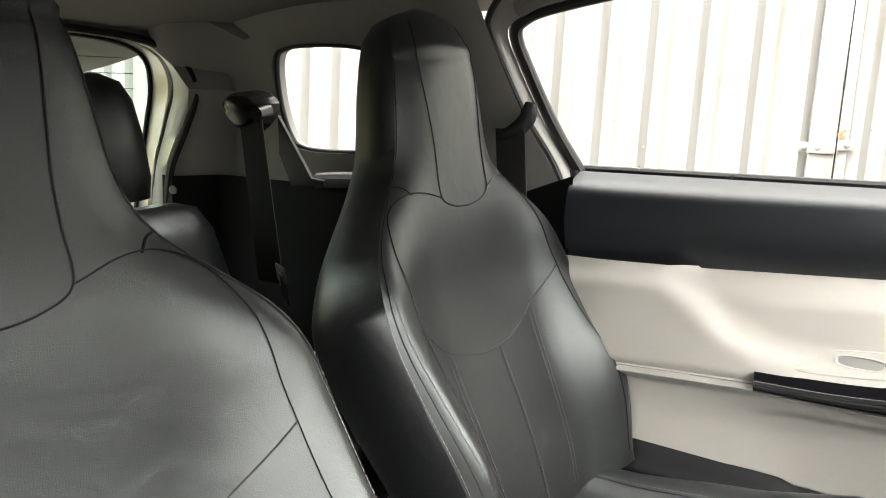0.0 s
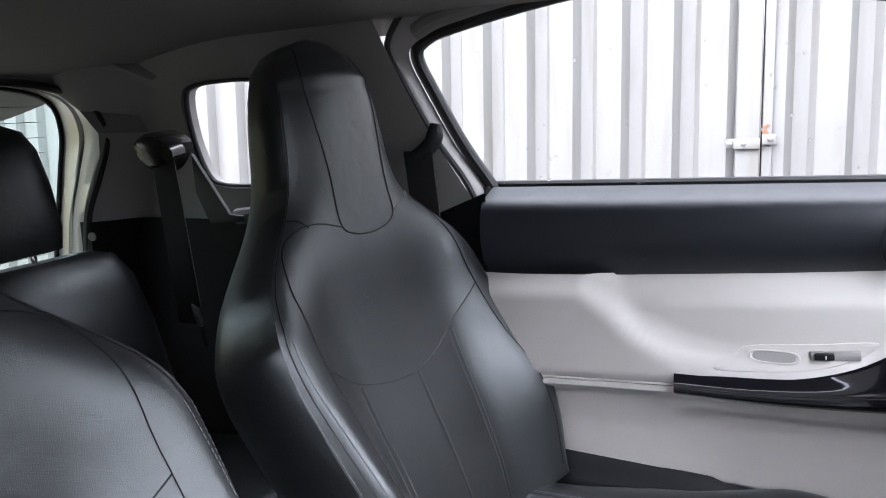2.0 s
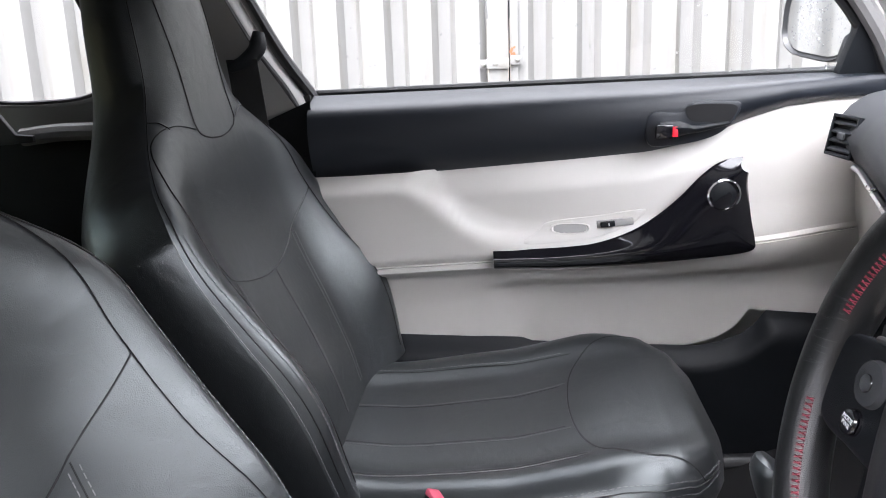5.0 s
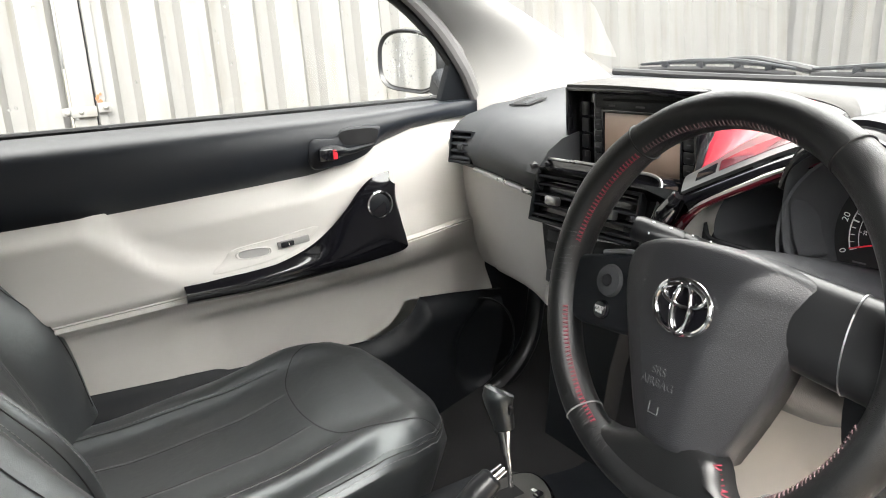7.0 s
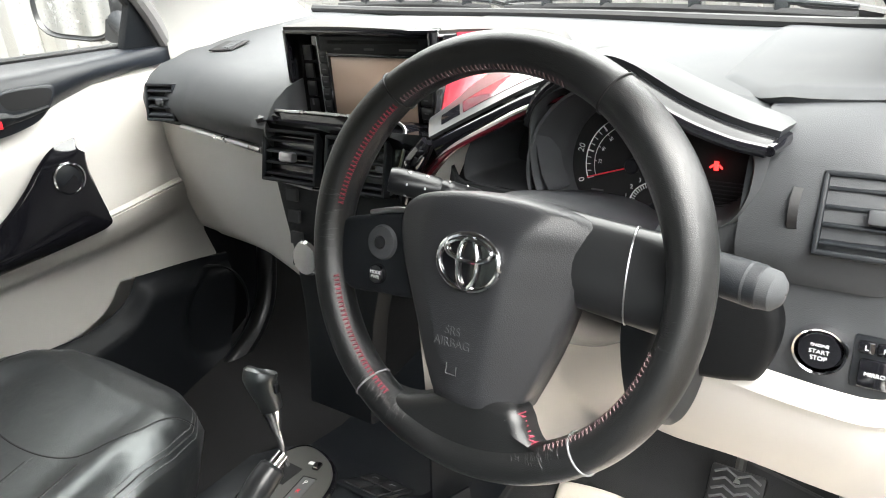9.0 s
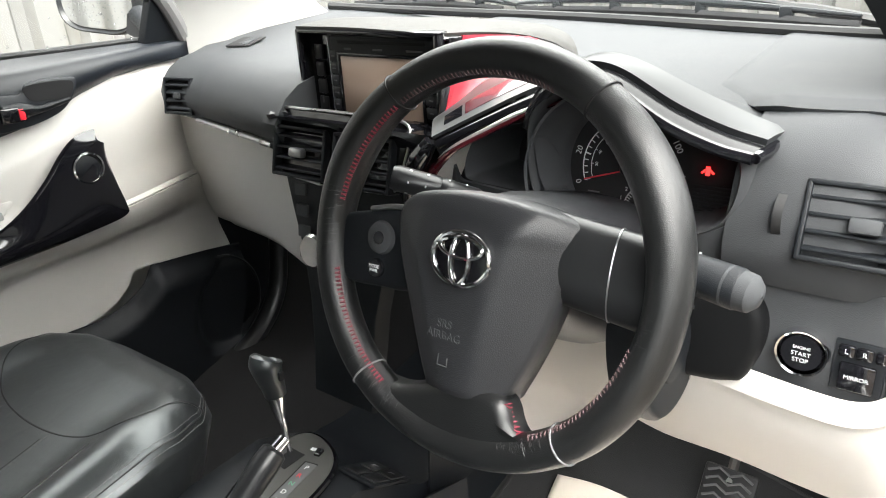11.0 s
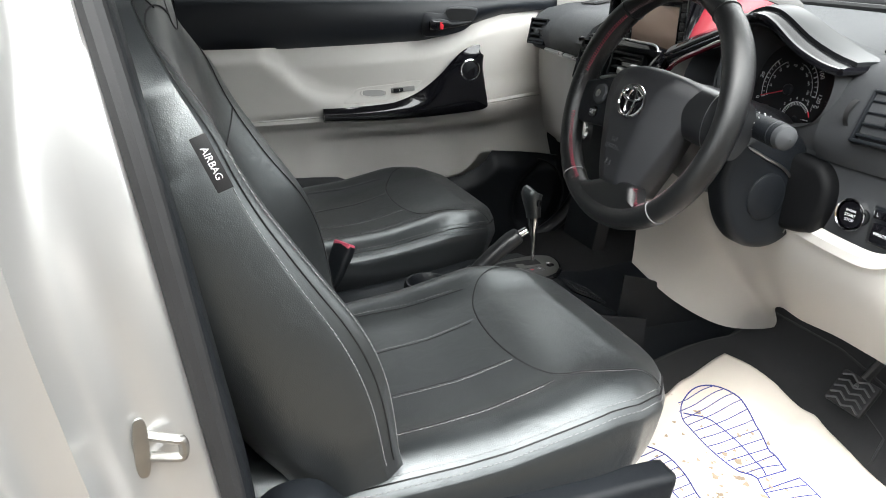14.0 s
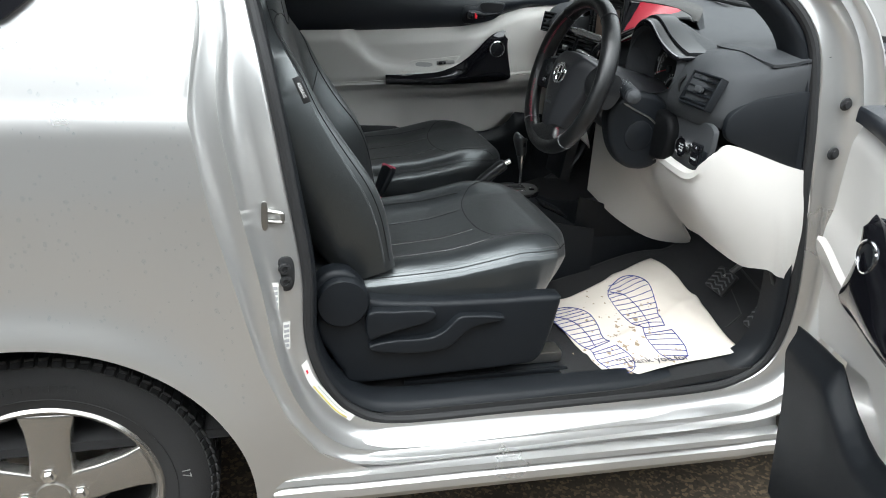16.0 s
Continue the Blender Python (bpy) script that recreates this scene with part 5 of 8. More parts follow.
driver_fascia()
vent("driver_vent", frame_of((1.4965, -0.624, 1.108), (0.03, -1, 0), (0.42, 0, 1)), 0.090, 0.062, dash, 4, "louvred driver vent", True, 0.8)
wheel_v = part("vent_thumbwheel", turned([(0.022, 0), (0.022, 0.008), (0.0, 0.008)], 28, frame_of((1.511, -0.560, 1.104), (0, 0, 1), (1, 0, 0.2))), RUBBER, dash, "ribbed vent thumbwheel")
part("top_vent", moved(rbox((0.07, 0.05, 0.003), (1.78, 0.515, 1.199), 0.001, (0, -8, 20)), Matrix()), DARK_BAY, dash)
for k in range(4):
    part("top_vent_slat", rbox((0.055, 0.004, 0.004), (1.78 + 0.004 * k, 0.498 + 0.012 * k, 1.2005), 0.001, (0, -8, 20)), PLASTIC_DASH, dash)
    part("top_vent_slat", rbox((0.055, 0.004, 0.004), (1.72 + 0.004 * k, -0.60 - 0.014 * k, 1.1895), 0.001, (0, -8, -20)), PLASTIC, dash)
for a, b in ((0, 11), (12, 27), (28, 39)):
    part("deck_groove", tube([(x, y, dash_top_z(x, y) - 0.0008) for x, y, _ in curve_pts([(1.96, 0.25, 0), (2.01, 0.05, 0), (2.015, -0.08, 0), (1.99, -0.25, 0), (1.93, -0.42, 0), (1.86, -0.56, 0)], 40)[a:b + 1]], 0.0024, 5), SEAM, dash)
def deck_end():
    """The raised flat of the dash top at the driver's end, its stepped front edge running out to the door."""
    edge = curve_pts([(1.700, -0.430, 0), (1.672, -0.455, 0), (1.640, -0.482, 0), (1.602, -0.506, 0), (1.588, -0.535, 0), (1.590, -0.580, 0), (1.598, -0.630, 0), (1.615, -0.682, 0)], 60)
    ex, ey = [p[0] for p in reversed(edge)], [p[1] for p in reversed(edge)]
    def top(x, y):
        pad = lerp(x, [1.56, 1.606, 1.72, 1.80, 1.90, 2.0, 2.20], [1.1790, 1.1862, 1.1860, 1.1925, 1.2040, 1.2115, 1.214])
        k = smoothstep(-0.470, -0.530, y)
        pad -= 0.017 * smoothstep(-0.60, -0.684, y) * smoothstep(1.74, 1.62, x)
        return dash_top_z(x, y) * (1 - k) + pad * k + 0.0026
    def f(u, v):
        y = -0.430 - 0.2535 * u
        far = lerp(y, [-0.62, -0.50, -0.33], [1.936, 1.960, 1.995])
        x = lerp(y, ey, ex) + v * (far - lerp(y, ey, ex))
        soft = max(1 - smoothstep(0, 0.035, v), 1 - smoothstep(0, 0.07, u), 1.3 * smoothstep(0.90, 1.0, u))
        return (x, y, top(x, y) - 0.0050 * soft)
    part("deck_end", sheet(f, 44, 24, -0.006), PLASTIC_DASH, dash, "raised dark grey dash top with a stepped edge", sharp=40)


deck_end()


# the knee panel runs from the tunnel along the fascia and wraps round the corner to the sill side
KNEE_TOP = [(1.545, -0.095, 0.938), (1.530, -0.16, 0.950), (1.524, -0.22, 0.956), (1.520, -0.30, 0.957), (1.517, -0.42, 0.950), (1.514, -0.52, 0.940), (1.512, -0.600, 0.933), (1.512, -0.640, 0.933),
            (1.514, -0.664, 0.944), (1.520, -0.678, 0.968), (1.534, -0.684, 1.000), (1.560, -0.685, 1.004), (1.62, -0.686, 0.986), (1.70, -0.687, 0.960), (1.775, -0.688, 0.942)]
KNEE_LOW = [(1.540, -0.100, 0.712), (1.620, -0.155, 0.640), (1.720, -0.205, 0.592), (1.825, -0.235, 0.592), (1.735, -0.300, 0.678), (1.690, -0.41, 0.708), (1.664, -0.50, 0.727), (1.640, -0.58, 0.738), (1.636, -0.625, 0.738),
            (1.650, -0.654, 0.728), (1.672, -0.672, 0.718), (1.700, -0.682, 0.716), (1.722, -0.686, 0.712), (1.752, -0.687, 0.696), (1.785, -0.688, 0.682)]


def knee_panel():
    top, low = curve_pts(KNEE_TOP, 85), curve_pts(KNEE_LOW, 85)
    def f(u, v):
        i = min(84, int(round(u * 84)))
        p, q = Vector(top[i]), Vector(low[i])
        c = p.lerp(q, v)
        front = smoothstep(0.80, 0.60, u) * smoothstep(0.0, 0.30, u)
        out = 0.034 * math.sin(math.pi * v ** 0.75) * front
        lip = 0.010 * math.exp(-((v - 0.05) / 0.04) ** 2) * smoothstep(0.2, 0.4, u) * smoothstep(0.75, 0.6, u)
        crease = 0.014 * math.exp(-((u - 0.30) / 0.035) ** 2) * smoothstep(0.1, 0.6, v)
        fold = 0.006 * math.exp(-((u - 0.90 - 0.03 * v) / 0.018) ** 2) * smoothstep(0.25, 0.8, v)
        return c + Vector((-out - lip + crease, -fold - 0.010 * math.sin(math.pi * v) * smoothstep(0.6, 0.8, u), 0))
    ob = part("knee_panel", sheet(f, 84, 30, 0.006), CREAM, dash, "cream-grey driver knee panel wrapping the corner")
    part("hatch_line", tube([f(u, v) - Vector((0.0008, 0, 0)) for u, v in ((0.36, 0.34), (0.42, 0.50), (0.48, 0.56), (0.54, 0.54))], 0.0008, 5), GREY_TRIM, ob)


knee_panel()
# switch panel beside the start button
face = curve_pts([(0.13, 1.045, 0), (0.30, 1.046, 0), (0.50, 1.046, 0), (0.640, 1.044, 0), (0.678, 1.036, 0), (0.684, 1.015, 0), (0.681, 0.985, 0), (0.673, 0.955, 0), (0.656, 0.934, 0), (0.632, 0.925, 0), (0.60, 0.925, 0), (0.52, 0.932, 0), (0.42, 0.942, 0), (0.30, 0.948, 0), (0.13, 0.945, 0)], 90, True)
sw_panel = part("fascia", plate([p[:2] for p in face], 0.012, 0.004, Matrix(((0, 0, -1, 1.5225), (-1, 0, 0, 0), (0, 1, 0, 0), (0, 0, 0, 1)))), PLASTIC_DASH, dash, "dark grey lower driver fascia with switches")
sb = frame_of((1.5095, -0.590, 0.976), (0.0, -1, 0), (0.0, 0, 1)) @ Matrix.Scale(0.95, 4)
start = part("start_button", turned([(0.0, 0.009), (0.0185, 0.009), (0.0200, 0.007), (0.0205, 0.0)], 40, sb), GLOSS, sw_panel, "round black start button")
part("start_ring", turned([(0.0215, 0.0), (0.0220, 0.010), (0.0238, 0.011), (0.0250, 0.0)], 44, sb), CHROME, sw_panel, "chrome ring")
for k, (word, s) in enumerate((("ENGINE", 0.0046), ("START", 0.0062), ("STOP", 0.0062))):
    lettering(word, s, sb @ pose(0, 0.0060 - 0.0068 * k, 0.0092), WHITE_MARK, start, "lettering", 0.0001)
mc = frame_of((1.5100, -0.6370, 0.971), (0.0, -1, 0), (0.02, 0, 1))
mirror_sw = part("mirror_switch", moved(rbox((0.043, 0.052, 0.005), (0, 0, 0.000), 0.003), mc), PLASTIC, sw_panel, "black mirror switch block")
for dx, w, ch in ((-0.012, 0.014, "L"), (0.004, 0.014, "R"), (0.0185, 0.010, "")):
    b = part("mirror_button", moved(rbox((w, 0.012, 0.005), (dx * 0.92, 0.016, 0.003), 0.003), mc), GLOSS, mirror_sw)
    if ch:
        lettering(ch, 0.0066, mc @ pose(dx * 0.92, 0.016, 0.0058), WHITE_MARK, mirror_sw, "lettering", 0.0001)
part("mirror_pad", moved(rbox((0.030, 0.028, 0.005), (0, -0.009, 0.003), 0.004), mc), GLOSS, mirror_sw)
lettering("MIRROR", 0.0056, mc @ pose(0, -0.009, 0.0058), WHITE_MARK, mirror_sw, "lettering", 0.0001)
part("dimmer_switch", moved(rbox((0.017, 0.038, 0.005), (0.0335, -0.002, 0.001), 0.003), mc), PLASTIC, sw_panel)


# instruments
HOOD_FRONT = curve_pts([(1.508, -0.289, 1.163), (1.503, -0.300, 1.184), (1.500, -0.318, 1.203), (1.497, -0.343, 1.217), (1.495, -0.368, 1.2195), (1.494, -0.395, 1.212), (1.492, -0.447, 1.183), (1.491, -0.495, 1.166), (1.490, -0.530, 1.160)], 60)
HOOD_BACK = curve_pts([(1.530, -0.286, 1.165), (1.535, -0.296, 1.187), (1.544, -0.314, 1.209), (1.552, -0.340, 1.225), (1.556, -0.366, 1.2285), (1.556, -0.400, 1.220), (1.556, -0.450, 1.199), (1.557, -0.500, 1.179), (1.557, -0.541, 1.1655)], 60)


def instrument_pod():
    """Two openings in the dark fascia: the dial's tunnel with its warning panel, and the small trip display's scoop."""
    dial = [(0, p[0], p[1]) for p in curve_pts([(-0.300, 1.168, 0), (-0.316, 1.190, 0), (-0.345, 1.203, 0), (-0.385, 1.202, 0), (-0.440, 1.178, 0), (-0.485, 1.161, 0), (-0.516, 1.153, 0), (-0.519, 1.125, 0), (-0.510, 1.096, 0), (-0.490, 1.078, 0), (-0.450, 1.066, 0), (-0.390, 1.056, 0), (-0.340, 1.054, 0), (-0.314, 1.075, 0), (-0.299, 1.115, 0)], 90, True)]
    trip = [(0, p[0], p[1]) for p in curve_pts([(-0.226, 1.143, 0), (-0.258, 1.156, 0), (-0.294, 1.163, 0), (-0.300, 1.140, 0), (-0.306, 1.110, 0), (-0.313, 1.090, 0), (-0.290, 1.086, 0), (-0.250, 1.087, 0), (-0.214, 1.089, 0), (-0.207, 1.098, 0), (-0.211, 1.120, 0)], 80, True)]
    def ring(o, k, x, dy=0.0, dz=0.0):
        cy, cz = sum(p[1] for p in o) / len(o), sum(p[2] for p in o) / len(o)
        return [(x, cy + (p[1] - cy) * k + dy, cz + (p[2] - cz) * k + dz) for p in o]
    pod = part("instrument_pod", loft([ring(dial, 1.10, 1.530), ring(dial, 1.06, 1.506), ring(dial, 1.0, 1.497), ring(dial, 0.985, 1.501), ring(dial, 0.94, 1.555), ring(dial, 0.92, 1.568)], True, False), PLASTIC_DASH, dash, "dark grey surround of the instruments", sharp=50)
    part("pod_back", moved(plate([(p[1], p[2]) for p in ring(dial, 0.95, 0)], 0.004, 0), Matrix(((0, 0, 1, 1.569), (1, 0, 0, 0), (0, 1, 0, 0), (0, 0, 0, 1)))), DARK_BAY, pod)
    scoop = part("trip_scoop", loft([ring(trip, 1.14, 1.545), ring(trip, 1.07, 1.520), ring(trip, 1.0, 1.506), ring(trip, 0.965, 1.508), ring(trip, 0.88, 1.545, -0.004), ring(trip, 0.72, 1.588, -0.010)], True, False), PLASTIC_DASH, dash, "hooded scoop of the trip display", sharp=50)
    part("scoop_back", moved(plate([(p[1], p[2]) for p in ring(trip, 0.75, 0, -0.010)], 0.004, 0), Matrix(((0, 0, 1, 1.587), (1, 0, 0, 0), (0, 1, 0, 0), (0, 0, 0, 1)))), DARK_BAY, scoop)
    part("trip_display", moved(rbox((0.046, 0.038, 0.003), (0, 0, 0), 0.002), frame_of((1.584, -0.272, 1.118), (0, -1, 0), (0.12, 0, 1))), GLOSS, scoop, "small dark trip display")
    # skin that joins the scoop and the dial tunnel to the fascia below
    def skin(u, v):
        y = -0.165 - u * 0.385
        z = lerp(y, [-0.55, -0.52, -0.49, -0.40, -0.30, -0.20, -0.165], [1.10, 1.09, 1.072, 1.055, 1.080, 1.085, 1.10])
        return (1.505 + 0.012 * v + 0.03 * smoothstep(-0.21, -0.165, y), y, z + 0.004 - v * (z - 1.030))
    part("binnacle_apron", sheet(skin, 36, 8, 0.004), PLASTIC_DASH, dash, "dark grey apron under the instruments")
    return pod


pod = instrument_pod()
dial_m = frame_of((1.566, -0.383, 1.110), (0, -1, 0), (0.10, 0, 1)) @ Matrix.Scale(0.655, 4)
tun = []
for r, z in ((0.132, 0.105), (0.136, 0.108), (0.138, 0.100), (0.128, 0.060), (0.112, 0.030), (0.108, 0.022), (0.106, 0.0)):
    tun.append([(r * math.cos(a), r * math.sin(a), z) for a in np.linspace(radians(108), radians(262), 48)])
cl = part("dial_tunnel", moved(loft(tun, False, False), dial_m), PLASTIC_DASH, pod, "dark grey speedometer tunnel", sharp=50)
part("dial_face", turned([(0.0, 0.0), (0.106, 0.0)], 64, dial_m), DARK_BAY, pod, "black speedometer face")


def dial_marks():
    bms = []
    for k in range(25):
        a = radians(200 - k * 204 / 24)
        long = 0.011 if k % 4 == 0 else 0.0065
        bms.append(rbox((long, 0.0014 if k % 4 else 0.0026, 0.0006), (0.076 * math.cos(a), 0.076 * math.sin(a), 0.0012), 0, (0, 0, math.degrees(a))))
    for r, w in ((0.081, 0.0010), (0.066, 0.0006)):
        bms.append(tube([(r * math.cos(a), r * math.sin(a), 0.0012) for a in np.linspace(radians(200), radians(-4), 50)], w, 4))
    for k in range(10):
        a = radians(200 - k * 22.0)
        bms.append(rbox((0.004, 0.0009, 0.0006), (0.064 * math.cos(a), 0.064 * math.sin(a), 0.0012), 0, (0, 0, math.degrees(a))))
    part("dial_scale", moved(join(*bms), dial_m), WHITE_MARK, cl)
    for k, word in enumerate(("0", "20", "40", "60", "80", "100", "120")):
        a = radians(200 - k * 204 / 6)
        lettering(word, 0.0150, dial_m @ pose(0.0925 * math.cos(a), 0.0925 * math.sin(a), 0.0016, 0, 0, math.degrees(a) - 90), WHITE_MARK, cl, "lettering", 0.0001)
    for k, word in enumerate(("20", "40", "60", "80", "100", "120", "140", "160", "180")):
        a = radians(178 - k * 22.0)
        lettering(word, 0.0075, dial_m @ pose(0.056 * math.cos(a), 0.056 * math.sin(a), 0.0016, 0, 0, math.degrees(a) - 90), WHITE_MARK, cl, "lettering", 0.0001)
    lettering("MPH", 0.0095, dial_m @ pose(0.088, -0.026, 0.0016), WHITE_MARK, cl, "lettering", 0.0001)
    lettering("km/h", 0.0060, dial_m @ pose(0.062, -0.016, 0.0016), WHITE_MARK, cl, "lettering", 0.0001)
    part("printed_code", moved(rbox((0.022, 0.0026, 0.0004), (-0.058, -0.046, 0.0012), 0), dial_m), DIM_MARK, cl)
    part("needle", moved(rbox((0.070, 0.0024, 0.002), (-0.042, -0.0150, 0.006), 0.0004, (0, 0, 18)), dial_m), RED_DOT, cl, "red speedometer needle")
    part("needle_hub", turned([(0.013, 0), (0.013, 0.006), (0.010, 0.009), (0, 0.009)], 24, dial_m), PLASTIC, cl)
    rm = dial_m @ pose(0.040, -0.064, 0.001)
    b2 = [rbox((0.007, 0.0012, 0.0006), (0.037 * math.cos(a), 0.037 * math.sin(a), 0.0012), 0, (0, 0, math.degrees(a))) for a in np.linspace(radians(182), radians(38), 22)]
    b2.append(tube([(0.041 * math.cos(a), 0.041 * math.sin(a), 0.0012) for a in np.linspace(radians(182), radians(38), 24)], 0.0009, 4))
    part("rev_scale", moved(join(*b2), rm), WHITE_MARK, cl)
    part("rev_redline", moved(tube([(0.041 * math.cos(a), 0.041 * math.sin(a), 0.0013) for a in np.linspace(radians(36), radians(16), 8)], 0.0012, 4), rm), RED_DOT, cl)
    for k in range(8):
        a = radians(184 - k * 148 / 7)
        lettering(str(k), 0.0100, rm @ pose(0.049 * math.cos(a), 0.049 * math.sin(a), 0.0014), WHITE_MARK, cl, "lettering", 0.0001)
    lettering("x1000r/min", 0.0046, rm @ pose(0.030, 0.004, 0.0014), WHITE_MARK, cl, "lettering", 0.0001)
    part("rev_needle", moved(rbox((0.030, 0.0018, 0.002), (-0.018, 0.0, 0.004), 0, (0, 0, -3)), rm), RED_DOT, cl)
    part("rev_hub", turned([(0.009, 0), (0.007, 0.005), (0, 0.005)], 20, rm), PLASTIC, cl)
    wl = dial_m @ pose(0.132, 0.014, 0.003)
    part("warning_lamp", moved(join(rbox((0.007, 0.014, 0.0012), (0, 0, 0), 0.003), rbox((0.008, 0.003, 0.0012), (-0.0065, -0.001, 0), 0.001, (0, 0, 40)), rbox((0.008, 0.003, 0.0012), (0.0065, -0.001, 0), 0.001, (0, 0, -40))), wl), WARN_RED, pod, "red glowing open-door lamp")
    for k in range(9):
        part("panel_rib", moved(rbox((0.074 - 0.003 * k, 0.0016, 0.002), (0.148 - 0.0015 * k, -0.010 - 0.0062 * k, 0.002), 0.0004), dial_m), PLASTIC, pod)


dial_marks()


def hood():
    """A gloss-edged visor plate over the dial, with a hump behind it that falls to the dash top."""
    def g(u, v):
        i = min(59, int(round(u * 59)))
        return Vector(HOOD_FRONT[i]).lerp(Vector(HOOD_BACK[i]), v) + Vector((0, 0, 0.002 * math.sin(math.pi * v)))
    part("visor_bevel", sheet(lambda u, v: g(u, 0.36 * v) + Vector((0, 0, 0.0012 * math.sin(math.pi * v))), 59, 6, 0.002), VISOR_BLACK, dash, "glossy black front bevel of the visor", sharp=50)
    ob = part("instrument_hood", sheet(lambda u, v: g(u, 0.36 + 0.64 * v), 59, 8, -0.006), HOOD_GREY, dash, "satin dark visor plate over the instruments", sharp=50)
    part("hood_edge", tube([Vector(p) + Vector((0.001, 0, -0.004)) for p in HOOD_FRONT], 0.0058, 10), GLOSS, ob, "gloss black rolled visor edge")
    part("hood_edge", tube([Vector(HOOD_FRONT[-1]).lerp(Vector(HOOD_BACK[-1]), k / 10) + Vector((0, -0.002, -0.003)) for k in range(11)], 0.0052, 8), GLOSS, ob)
    part("hood_edge", tube([Vector(p) + Vector((0, 0, -0.001)) for p in HOOD_BACK], 0.0020, 6), GLOSS, ob)
    part("hood_ridge", tube([Vector(a).lerp(Vector(b), 0.34) + Vector((0, 0, 0.0012)) for a, b in zip(HOOD_FRONT, HOOD_BACK)][14:], 0.0010, 6), GLOSS, ob, "fine ridge along the visor plate")
    def roof_in(u, v):
        p = Vector(HOOD_FRONT[min(59, int(round(u * 59)))]) + Vector((0.004, 0, -0.006))
        return p + Vector((0.066 * v, 0.004 * v, -0.006 * v))
    part("hood_underside", sheet(roof_in, 59, 5, 0.002), DARK_BAY, ob)
    def hump(u, v):
        i = min(59, int(round(u * 59)))
        p = Vector(HOOD_BACK[i]) + Vector((-0.002, 0, -0.004))
        q = Vector((1.70 - 0.02 * u, p.y * 1.02 + 0.004, dash_top_z(1.70 - 0.02 * u, p.y) - 0.006))
        k = smoothstep(0, 1, v)
        return (p.x + (q.x - p.x) * v, p.y + (q.y - p.y) * v, p.z + (q.z - p.z) * k)
    part("hood_hump", sheet(hump, 59, 10, 0.003), PLASTIC_DASH, dash, "dark grey hump behind the visor")


hood()


# ---- steering wheel and column ----
SC = Vector((1.319, -0.352, 1.084))
SM = frame_of(SC, (0, -1, 0), (0.267, 0, 0.964))
steer = thing("steering_wheel", "black leather steering wheel with red stitching and chrome badge", "steering wheel", SC)


def rim_path(a, r=0.1735):
    u, v = r * math.cos(a), r * math.sin(a)
    if v < -0.125:
        v = -0.125 + (v + 0.125) * 0.94
    return Vector((u, v, 0))


def rim_r(a):
    d = math.degrees(a) % 360
    grip = max(math.exp(-((d - 150) / 22) ** 2), math.exp(-((d - 30) / 22) ** 2))
    return 0.0172 + 0.0024 * grip


